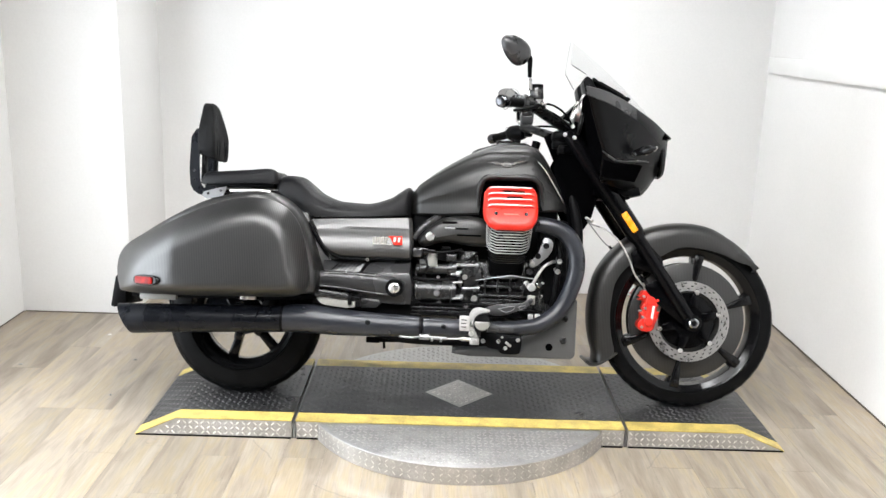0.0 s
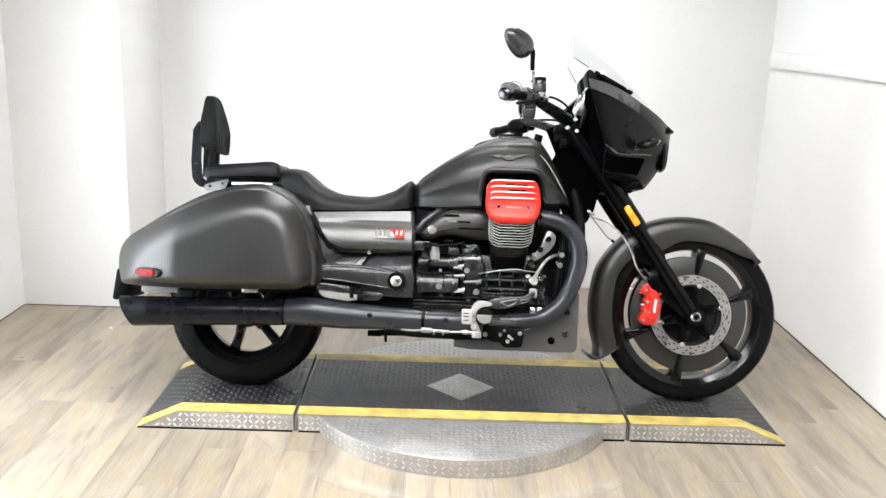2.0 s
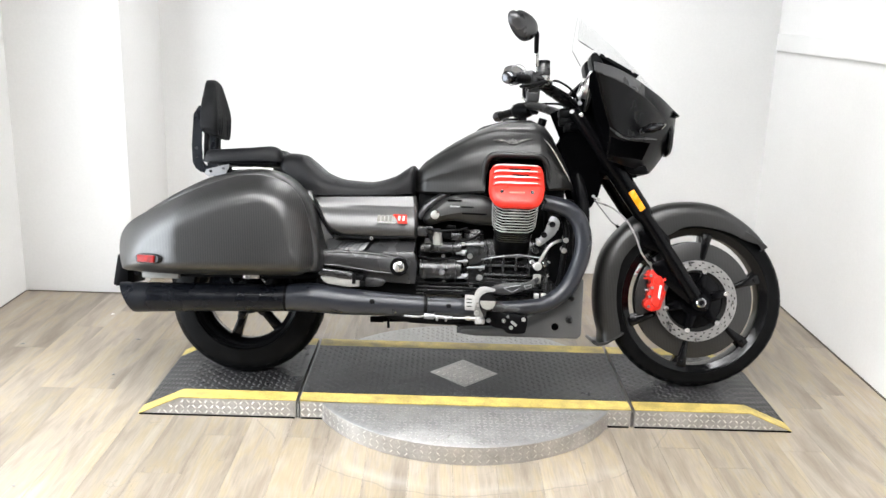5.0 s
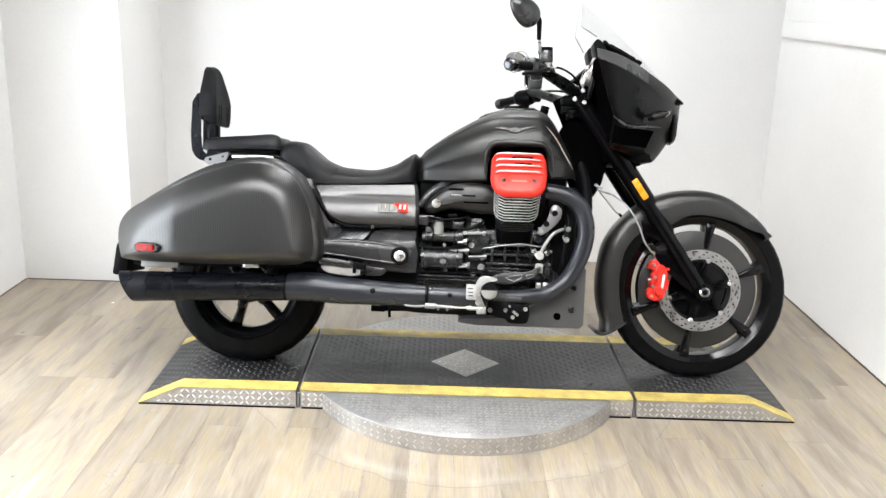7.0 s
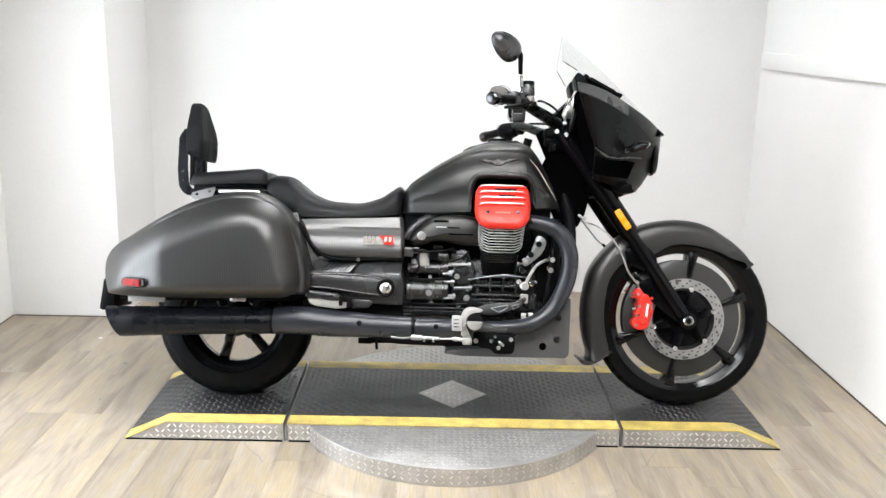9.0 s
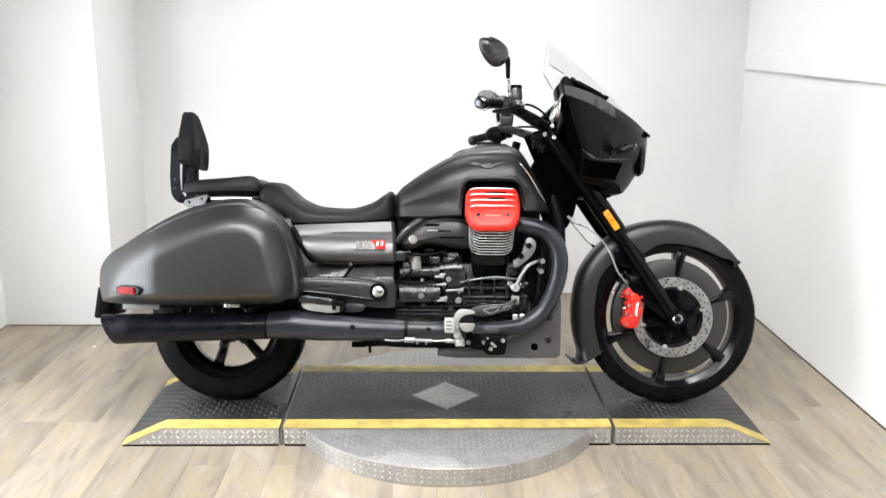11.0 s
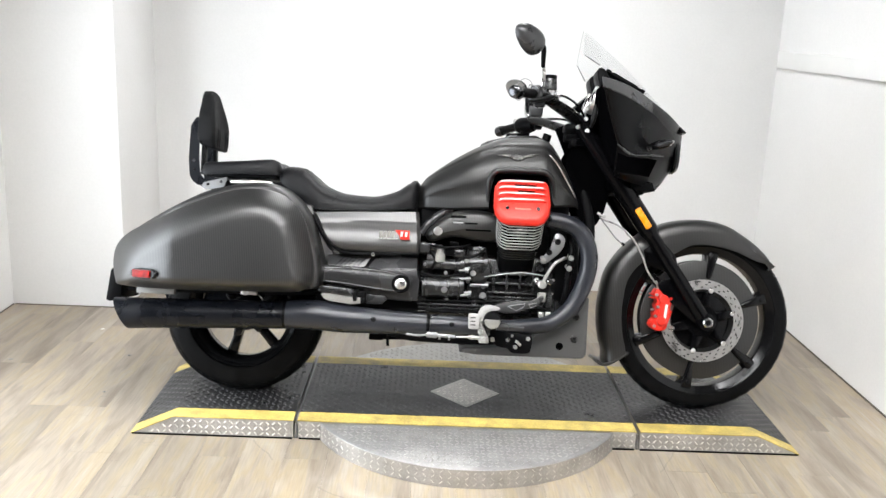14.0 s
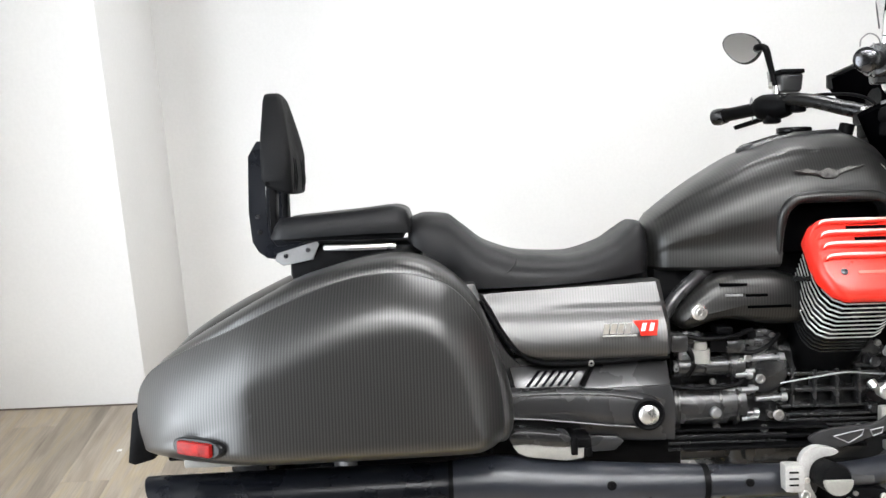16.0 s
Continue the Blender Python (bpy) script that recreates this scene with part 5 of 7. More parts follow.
for s in (-1, 1):
    arch = [(0.116, s * 0.190, 0.775), (0.119, s * 0.202, 0.850), (0.135, s * 0.207, 0.884), (0.165, s * 0.210, 0.897), (0.240, s * 0.212, 0.898), (0.312, s * 0.209, 0.897), (0.345, s * 0.204, 0.884), (0.362, s * 0.196, 0.850), (0.372, s * 0.182, 0.785)]
    part("arch_lip", tube(arch, [0.005, 0.009, 0.0115, 0.012, 0.012, 0.012, 0.0115, 0.009, 0.005], 12, 5), CARBON_TANK, tank, "rolled carbon lip round the cylinder head")
    # winged badge, drawn as a plain shape
    wing = [(-0.052, 0.004), (-0.030, 0.009), (-0.012, 0.002), (0.0, 0.010), (0.012, 0.003), (0.032, 0.012), (0.056, 0.012), (0.030, 0.002), (0.018, -0.004), (0.010, -0.013), (-0.008, -0.013), (-0.016, -0.005), (-0.034, -0.002)]
    g = xf(prism([(x * 1.45, z * 1.1) for x, z in wing], -0.003, 0.003, 0.0012, 1), Matrix.Translation((0.222, s * 0.1935, 0.950)) @ Matrix.Rotation(radians(s * 19), 4, "X"))
    part("tank_badge", g, BADGE, tank, "aged chrome winged badge")
    # Bright metal tube stands in for the highlight along the tank's front edge.
    rim = []
    for x, a in ((0.345, 56), (0.366, 61), (0.388, 65), (0.408, 69), (0.426, 73), (0.443, 77), (0.458, 80)):
        a = radians(a)
        full = tank_top(x) - (0.744 + 0.03 * (x + 0.15) / 0.62)
        rim.append((x, s * tank_half(x) * math.sin(a) ** 0.72, tank_top(x) - full * 0.62 * (1 - math.cos(a) ** 0.85)))
    part("tank_edge_glint", tube(rim, [0.0008, 0.0022, 0.0028, 0.0028, 0.0028, 0.0026, 0.001], 8, 4), ALU, tank, "pale line painting the highlight on the tank's front edge")
# Added filler box: its black shades the gap under the arch.
part("arch_filler", box(0.128, 0.352, -0.158, 0.158, 0.775, 0.880, 0.01), SHADE_BLACK, tank, "added filler under the tank arch, shade in its black")
plate = [(0.085, 0.0), (0.11, 0.045), (0.20, 0.065), (0.30, 0.055), (0.36, 0.028), (0.37, 0.0)]
plate = plate + [(x, -y) for x, y in reversed(plate[1:-1])]
part("tank_console", bevelled(loft([[(x, y, tank_top(x) - 0.012) for x, y in plate], [(x, y, tank_top(x) + 0.010) for x, y in plate]]), 0.005), SATIN_BLACK, tank, "satin black console on the tank")
part("filler_cap", xf(bevelled(loft([[(0.04 * math.cos(a), 0.04 * math.sin(a), z) for a in [radians(15 * k) for k in range(24)]] for z in (0, 0.014)]), 0.004), Matrix.Translation((0.225, 0, 1.044))), GLOSS_BLACK, tank, "round black filler cap")
part("ignition_lock", tube([(0.345, -0.0, 1.035), (0.352, -0.0, 1.062)], 0.017, 16, 1), PLASTIC, tank)

# seats
def saddle(xs_, top, bottom, half, n=60, square=0.62, drop=0.75, skirt=False):
    rings = []
    x0, x1 = xs_[0], xs_[-1]
    for i in range(n + 1):
        x = x0 + (x1 - x0) * i / n
        zt, zb, w = along(xs_, top, x), along(xs_, bottom, x), along(xs_, half, x)
        e = min(i, n - i) / 3.0
        k = 1 if e >= 1 else 0.86 + 0.14 * math.sqrt(max(0, 1 - (1 - e) ** 2))
        loop = []
        mid, hh = (zt + zb) / 2, (zt - zb) / 2 * k
        for j in range(32):
            if skirt:
                a = math.pi * j / 31
                c, s = math.cos(a), math.sin(a)
                loop.append((x, w * k * math.copysign(abs(c) ** square, c) * (1 - 0.05 * s), mid - hh + 2 * hh * s ** drop))
                continue
            a = 2 * math.pi * j / 32
            c, s = math.cos(a), math.sin(a)
            y = w * k * math.copysign(abs(c) ** square, c)
            z = mid + hh * math.copysign(abs(s) ** drop, s)
            loop.append((x, y, z))
        rings.append(loop)
    return loft(rings)


seat_x = [-0.690, -0.650, -0.603, -0.568, -0.510, -0.418, -0.327, -0.237, -0.190, -0.160, -0.148]
seat = part("rider_seat", saddle(seat_x, [0.876, 0.886, 0.882, 0.858, 0.814, 0.786, 0.782, 0.806, 0.838, 0.855, 0.850], [0.822, 0.795, 0.755, 0.722, 0.720, 0.722, 0.725, 0.732, 0.737, 0.740, 0.745], [0.125, 0.135, 0.148, 0.166, 0.180, 0.184, 0.178, 0.158, 0.140, 0.127, 0.114], square=0.5, drop=0.62, skirt=True), VINYL, bike, "dipped black vinyl rider seat", sharp=60)
part("seat_crease", tube([(-0.475, -0.1815, 0.752), (-0.458, -0.1790, 0.768), (-0.452, -0.1700, 0.783)], 0.0012, 6, 3), VINYL, seat)
rows_p = []
PXS, PTOP, PBOT, PHALF = [-0.998, -0.978, -0.90, -0.80, -0.722, -0.694, -0.682], [0.852, 0.884, 0.891, 0.899, 0.906, 0.898, 0.872], [0.838, 0.838, 0.841, 0.845, 0.846, 0.845, 0.845], [0.112, 0.130, 0.140, 0.144, 0.142, 0.136, 0.128]
for i in range(33):
    x = PXS[0] + (PXS[-1] - PXS[0]) * i / 32
    zt, zb, w = along(PXS, PTOP, x), along(PXS, PBOT, x), along(PXS, PHALF, x)
    half_ = [(w, zb), (w + 0.003, zb + (zt - zb) * 0.35), (w - 0.008, zt - 0.010), (w - 0.016, zt - 0.002), (w - 0.030, zt), (w * 0.5, zt - 0.003), (0.0, zt - 0.004)]
    rows_p.append([(x, -y, z) for y, z in half_] + [(x, y, z) for y, z in reversed(half_[:-1])])
pillion = part("pillion_seat", loft(rows_p), VINYL, bike, "flat wedge-shaped black vinyl passenger pad", sharp=48)
part("pillion_base", box(-0.97, -0.70, -0.125, 0.125, 0.832, 0.846, 0.003), PLASTIC, pillion)
parts("pillion_rail", (tube([(-0.88, -0.10, 0.815), (-0.80, -0.12, 0.815), (-0.72, -0.10, 0.815)], 0.007, 10, 4), tube([(-0.88, 0.10, 0.815), (-0.80, 0.12, 0.815), (-0.72, 0.10, 0.815)], 0.007, 10, 4)), ALU, pillion, "bright grab rail")

part("seat_pan", join(box(-0.70, -0.15, -0.115, 0.115, 0.655, 0.765, 0.015), box(-0.96, -0.66, -0.10, 0.10, 0.74, 0.822, 0.015)), MATT_BLACK, seat, "black seat pan")

# backrest
PAD = [(-0.045, 1.168), (0.045, 1.168), (0.078, 1.125), (0.116, 1.055), (0.120, 0.985), (0.108, 0.945), (0.080, 0.934), (-0.080, 0.934), (-0.108, 0.945), (-0.120, 0.985), (-0.116, 1.055), (-0.078, 1.125)]
pad = smooth2(PAD, 3)
cushion = bevelled(loft([[(x, y * k, 1.05 + (z - 1.05) * k) for y, z in pad] for x, k in ((-1.014, 0.96), (-1.004, 1.0), (-0.958, 1.0), (-0.946, 0.94))]), 0.008, 3)
# the pad is thinner towards its top and cut away below its back
cushion = ([(-1.014 + (x + 1.014) * (1.0 - 0.42 * max(0.0, (z - 1.03) / 0.138) ** 1.2), y, z + (0.022 * (1 - (x + 1.014) / 0.068) if z < 0.96 else 0.0)) for x, y, z in cushion[0]], cushion[1])
rest = part("backrest", cushion, FABRIC, bike, "black padded passenger backrest", sharp=60)
parts("pad_crease", [tube([(-0.946, y, 0.946), (-0.943, y, 0.975), (-0.946, y * 0.9, 1.02)], [0.001, 0.003, 0.001], 6, 4) for y in (-0.075, -0.045, 0.045, 0.075)], FABRIC, rest, "gathered creases at the foot of the pad")
for s in (-1, 1):
    y = s * 0.105
    up_ = part("support_strap", prism([(-1.040, 0.832), (-1.046, 0.90), (-1.042, 1.025), (-1.022, 1.058), (-1.008, 1.058), (-1.006, 0.90), (-1.000, 0.84), (-0.985, 0.822), (-0.905, 0.828), (-0.905, 0.800), (-0.985, 0.792), (-1.008, 0.796), (-1.027, 0.810)], y - 0.003, y + 0.003, 0.001, 1), EXHAUST, rest, "black steel backrest strap")
    part("strap_plate", prism([(-0.985, 0.806), (-0.895, 0.832), (-0.890, 0.825), (-0.905, 0.790), (-0.972, 0.778), (-0.99, 0.79)], y - 0.003 + s * 0.006, y + 0.003 + s * 0.006, 0.001, 1), GREY_METAL, rest, "grey bracket plate")
    for x, z in ((-1.026, 0.890), (-1.022, 0.855), (-0.965, 0.800), (-0.915, 0.812)):
        part("strap_bolt", xf(bolt(0, 0, 0, 0.0055, 0.004), Matrix.Translation((x, y + s * 0.009 if x > -1 else y + s * 0.003, z)) @ (Matrix.Identity(4) if s < 0 else Matrix.Rotation(math.pi, 4, "Z"))), DARK_CHROME, rest)
part("cross_bar", join(box(-1.008, -0.996, -0.11, 0.11, 0.96, 1.06, 0.002), box(-1.00, -0.985, -0.10, -0.06, 0.84, 0.98, 0.003), box(-1.00, -0.985, 0.06, 0.10, 0.84, 0.98, 0.003)), MATT_BLACK, rest)

# saddlebags
LID = smooth2([(-1.205, 0.430), (-1.214, 0.500), (-1.200, 0.560), (-1.150, 0.612), (-1.025, 0.680), (-0.912, 0.733), (-0.805, 0.770), (-0.719, 0.780), (-0.655, 0.772), (-0.594, 0.744), (-0.543, 0.678), (-0.513, 0.570), (-0.503, 0.485), (-0.510, 0.446), (-0.538, 0.424), (-0.590, 0.416), (-0.82, 0.410), (-1.02, 0.407), (-1.180, 0.408)], 4)
SHELL = smooth2([(-1.195, 0.440), (-1.205, 0.520), (-1.172, 0.600), (-1.052, 0.690), (-0.935, 0.755), (-0.86, 0.780), (-0.77, 0.801), (-0.685, 0.806), (-0.610, 0.774), (-0.545, 0.705), (-0.500, 0.590), (-0.480, 0.500), (-0.490, 0.435), (-0.55, 0.425), (-0.82, 0.418), (-1.15, 0.415)], 4)


def saddlebag(s):
    lid = bulge(LID, [(-0.98, 0.53), (-0.66, 0.57)], -0.389, -0.474, lambda nx, nz: 0.082 + 0.030 * max(0.0, -nx) - 0.040 * max(0.0, -nz) + 0.012 * max(0.0, nz) - 0.010 * max(0.0, nx))
    shell = dome(SHELL, [(-0.13, 0.03), (-0.16, 0.006), (-0.20, 0.0), (-0.33, 0.0), (-0.358, 0.004), (-0.374, 0.014), (-0.381, 0.03), (-0.382, 0.06)])
    def wrap(g):
        """The rear end of the bag turns in towards the wheel."""
        vs = []
        for x, y, z in g[0]:
            k = max(0.0, (-0.985 - x) / 0.225) ** 1.6
            vs.append((x - 0.050 * k, y * (1 - 0.31 * k), z))
        return vs, g[1]

    lid, shell = wrap(lid), wrap(shell)
    if s > 0:
        lid, shell = flip(lid), flip(shell)
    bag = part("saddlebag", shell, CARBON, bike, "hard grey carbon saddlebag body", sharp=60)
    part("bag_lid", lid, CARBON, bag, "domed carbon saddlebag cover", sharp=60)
    m = Matrix.Translation((-1.094, s * 0.4435, 0.462)) @ Matrix.Rotation(radians(s * 28.0), 4, "Z") @ Matrix.Diagonal((1.12, 1.0, 1.0, 1.0))
    m = m if s < 0 else m @ Matrix.Rotation(math.pi, 4, "Z")
    part("reflector", xf(box(-0.038, 0.036, -0.0125, 0.008, -0.0135, 0.0130, 0.004), m), RED_LENS, bag, "red side reflector")
    oval = [(0.056 * math.copysign(abs(math.cos(a)) ** 0.7, math.cos(a)), 0.0195 * math.copysign(abs(math.sin(a)) ** 0.8, math.sin(a))) for a in [2 * math.pi * k / 28 for k in range(28)]]
    g = xf(bevelled(loft([[(x * k, yy, z * k) for x, z in oval] for yy, k in ((0.016, 1.0), (0.0, 1.0), (-0.004, 0.90))]), 0.0015), m)
    part("reflector_bezel", g, SMOKE, bag, "black oval reflector bezel")
    part("latch", box(-1.16, -1.02, s * 0.30 - 0.012, s * 0.30 + 0.012, 0.382, 0.407, 0.004), CREAM, bag, "pale latch under the bag")
    part("bag_mount", join(box(-0.78, -0.72, s * 0.28 - 0.02, s * 0.28 + 0.02, 0.392, 0.416, 0.004), bolt(-0.76, s * 0.28 - 0.02, 0.402, 0.012, 0.008)), ALU, bag)
    return bag


for s in (-1, 1):
    saddlebag(s)
# tail
tail = part("rear_fender", saddle([-1.27, -1.20, -1.05, -0.90, -0.75, -0.66], [0.56, 0.625, 0.712, 0.775, 0.812, 0.82], [0.48, 0.54, 0.60, 0.65, 0.69, 0.70], [0.085, 0.10, 0.115, 0.13, 0.13, 0.12], 30, 0.6, 0.7), CARBON, bike, "grey carbon rear fender between the bags", sharp=60)
part("tail_bracket", join(prism([(-1.335, 0.45), (-1.318, 0.47), (-1.290, 0.45), (-1.290, 0.34), (-1.335, 0.328), (-1.350, 0.334)], -0.10, 0.10, 0.003), box(-1.32, -1.2, -0.05, 0.05, 0.40, 0.44, 0.005), box(-1.25, -0.95, -0.09, 0.09, 0.40, 0.44, 0.01), tube([(-1.285, -0.105, 0.51), (-1.285, -0.12, 0.515)], 0.008, 10, 1)), PLASTIC, tail, "black number plate bracket")
part("mud_guard", prism([(-1.26, 0.46), (-1.0, 0.50), (-0.62, 0.52), (-0.55, 0.42), (-0.60, 0.40), (-0.70, 0.46), (-1.0, 0.455), (-1.24, 0.40)], -0.13, 0.13, 0.01), PLASTIC, tail)
parts("bag_rail", ([tube([(-1.20, s * 0.27, 0.398), (-0.9, s * 0.28, 0.402), (-0.52, s * 0.26, 0.41), (-0.46, s * 0.2, 0.44)], 0.011, 10, 4) for s in (-1, 1)]), MATT_BLACK, tail)
parts("shock_absorber", ([tube([(-0.72, s * 0.12, 0.33), (-0.56, s * 0.12, 0.62)], 0.028, 14, 1) for s in (-1, 1)]), MATT_BLACK, bike)

# side covers
def side_cover(s):
    edge_z = [0.566, 0.570, 0.585, 0.625, 0.670, 0.700, 0.727]
    rows = []
    levels = [0.566, 0.568, 0.573, 0.582, 0.594, 0.608, 0.622, 0.636, 0.650, 0.662, 0.672, 0.678, 0.682, 0.690, 0.702, 0.715, 0.724, 0.727]
    for z in levels:
        xa = along(edge_z, [-0.385, -0.415, -0.456, -0.492, -0.518, -0.532, -0.542], z)
        xb = along(edge_z, [-0.136, -0.135, -0.134, -0.133, -0.136, -0.139, -0.143], z)
        face = along([0.566, 0.575, 0.590, 0.610, 0.630, 0.650, 0.676, 0.684, 0.727], [0.236, 0.246, 0.2515, 0.2500, 0.2440, 0.2345, 0.2165, 0.2145, 0.199], z)
        row = [(xa, -0.12, z - 0.018 * max(0.0, (z - 0.684) / 0.043))]
        for k in range(25):
            u = k / 24
            x = xa + (xb - xa) * (u - 0.10 * math.sin(2 * math.pi * u) / 2)
            crease = 0.0048 * min(1.0, max(0.0, (x + 0.445) / 0.12)) if z > 0.680 else 0.0
            e = min(x - xa, (xb - x) * 2.2) / 0.014
            low = 0.018 * (1 - u) * max(0.0, (z - 0.684) / 0.043)
            row.append((x, -(face - crease - (0.012 * (1 - e) ** 2 if e < 1 else 0.0)), z - low))
        rows.append(row + [(xb, -0.12, z)])
    g = loft(rows)
    # Paler carbon paints in how the cover catches light.
    c = part("side_cover", g if s < 0 else flip(g), CARBON_LIT, bike, "grey carbon side cover with a red mark", sharp=40)
    part("cover_edge", tube([(-0.535, s * 0.222, 0.700), (-0.500, s * 0.232, 0.640), (-0.460, s * 0.236, 0.590), (-0.405, s * 0.238, 0.563), (-0.30, s * 0.238, 0.562), (-0.137, s * 0.236, 0.570)], 0.006, 8, 5), PLASTIC, c)
    TL = Matrix.Translation((0, s * 0.2585, 0.60)) @ Matrix.Rotation(radians(-s * 21.0), 4, "X") @ Matrix.Translation((0, 0, -0.60))
    part("red_mark", xf(prism([(-0.223, 0.658), (-0.170, 0.658), (-0.170, 0.622), (-0.204, 0.622), (-0.210, 0.640)], -0.0012, 0.0012, 0), TL), RED, c, "red decal block")
    parts("letter_bar", [xf(prism([(x, 0.628), (x + 0.0115, 0.628), (x + 0.0145, 0.653), (x + 0.003, 0.653)], -0.001, 0.001, 0), TL) for x in (-0.284, -0.269, -0.254, -0.239)] + [xf(box(-0.284, -0.212, -0.001, 0.001, 0.6215, 0.6245, 0), TL)], FIN_EDGE, c, "pale bar of lettering")
    parts("digit_bar", [xf(prism([(x, 0.634), (x + 0.009, 0.634), (x + 0.0115, 0.653), (x + 0.0025, 0.653)], -0.0020, -0.0008, 0), TL) for x in (-0.205, -0.188)], WHITE_MARK, c, "pale bar on the red decal")
    part("cover_screw", bolt(-0.305, -0.238 if s < 0 else 0.244, 0.560, 0.007, 0.006), ALU, c)
    # plate below with slots, and the swing-arm cover
    low = join(prism([(-0.480, 0.506), (-0.330, 0.506), (-0.139, 0.512), (-0.128, 0.47), (-0.130, 0.392), (-0.200, 0.392), (-0.300, 0.40), (-0.52, 0.42), (-0.50, 0.50)], -0.2535, -0.08, 0.004), box(-0.49, -0.138, -0.20, -0.08, 0.45, 0.568, 0.004))
    p = part("frame_cover", low if s < 0 else flip(low), SATIN_BLACK, bike, "satin black frame cover plate")
    wedge = lambda o, t: [[(x, y - t, z) for x, y, z in o], [(x, -0.20, z) for x, y, z in o]]
    ridge = bevelled(loft(wedge([(-0.289, -0.214, 0.559), (-0.136, -0.214, 0.557), (-0.139, -0.254, 0.512), (-0.326, -0.254, 0.506)], 0.0)), 0.004)
    gus = prism([(-0.585, 0.735), (-0.545, 0.735), (-0.520, 0.650), (-0.478, 0.580), (-0.452, 0.556), (-0.462, 0.500), (-0.52, 0.48), (-0.585, 0.48)], -0.212, -0.10, 0.006)
    part("bag_gusset", gus if s < 0 else flip(gus), CARBON_DARK, p, "dark carbon gusset beside the bag")
    part("cover_ridge", ridge if s < 0 else flip(ridge), SATIN_BLACK, p, "sloping satin black shoulder")
    vent = bevelled(loft(wedge([(-0.478, -0.214, 0.552), (-0.302, -0.214, 0.558), (-0.338, -0.250, 0.505), (-0.468, -0.250, 0.505)], 0.0)), 0.003)
    part("vent_panel", vent if s < 0 else flip(vent), SATIN_BLACK, p, "sloping panel with slanted slots")
    # Raised black inlays: each slot's inner shade is only their colour.
    for k in range(6):
        x = -0.446 + 0.0164 * k
        slot = loft([[(x, -0.2445 - t, 0.514), (x + 0.0060, -0.2445 - t, 0.514), (x + 0.034, -0.2245 - t, 0.543), (x + 0.028, -0.2245 - t, 0.543)] for t in (-0.006, 0.0012)])
        part("vent_slot", slot if s < 0 else flip(slot), SHADE_BLACK, p, "black inlay for a shaded slanted slot")
    arm = dome(smooth2([(-0.525, 0.505), (-0.40, 0.512), (-0.28, 0.507), (-0.185, 0.492), (-0.160, 0.468), (-0.166, 0.440), (-0.195, 0.424), (-0.30, 0.432), (-0.42, 0.446), (-0.525, 0.452)], 4), [(-0.20, 0), (-0.268, 0), (-0.276, 0.004), (-0.279, 0.012)])
    a = part("swingarm_cover", arm if s < 0 else flip(arm), SATIN_BLACK, bike, "satin black swing-arm cover", sharp=50)
    rim = join(tube([(-0.52, s * 0.279, 0.500), (-0.40, s * 0.281, 0.506), (-0.28, s * 0.281, 0.501), (-0.20, s * 0.281, 0.488)], 0.003, 8, 5), tube([(-0.52, s * 0.279, 0.458), (-0.42, s * 0.281, 0.452), (-0.30, s * 0.281, 0.438), (-0.22, s * 0.281, 0.430)], 0.003, 8, 5))
    part("arm_bead", rim, SATIN_BLACK, a)
    piv = join(lathe([(0.034, 0), (0.034, -0.008), (0.030, -0.011), (0.026, -0.008)], -0.194, 0.457, 36))
    cap = lathe([(0.021, -0.002), (0.021, -0.013), (0.016, -0.017), (0.006, -0.018)], -0.194, 0.457, 28)
    sh = Matrix.Translation((0, -0.278, 0))
    part("pivot_ring", xf(piv, sh) if s < 0 else flip(xf(piv, sh)), PLASTIC, a)
    part("pivot_cap", xf(cap, sh) if s < 0 else flip(xf(cap, sh)), ALU, a, "bright pivot cap")
    peg = prism([(-0.484, 0.412), (-0.457, 0.414), (-0.364, 0.405), (-0.336, 0.405), (-0.338, 0.381), (-0.373, 0.376), (-0.454, 0.386), (-0.472, 0.395)], -0.325, -0.285, 0.003)
    pg = part("passenger_peg", peg if s < 0 else flip(peg), CREAM, bike, "folded pale passenger foot peg with a black rubber top")
    top = prism(smooth2([(-0.490, 0.430), (-0.482, 0.440), (-0.462, 0.442), (-0.388, 0.434), (-0.366, 0.428), (-0.367, 0.405), (-0.455, 0.4145), (-0.484, 0.416)], 2), -0.330, -0.280, 0.004, 2)
    part("peg_rubber", top if s < 0 else flip(top), ENGINE, pg, "black rounded rubber top")
    hang = join(box(-0.364, -0.350, -0.333, -0.24, 0.389, 0.427, 0.003), box(-0.350, -0.321, -0.326, -0.24, 0.402, 0.422, 0.003), box(-0.336, -0.320, -0.326, -0.24, 0.383, 0.402, 0.003))
    part("peg_hinge", hang if s < 0 else flip(hang), MATT_BLACK, pg)
    plate_ = prism([(-0.322, 0.411), (-0.255, 0.408), (-0.243, 0.396), (-0.262, 0.378), (-0.320, 0.376)], -0.268, -0.250, 0.003)
    part("peg_plate", plate_ if s < 0 else flip(plate_), SATIN_BLACK, pg, "black mounting plate")


for s in (-1, 1):
    side_cover(s)

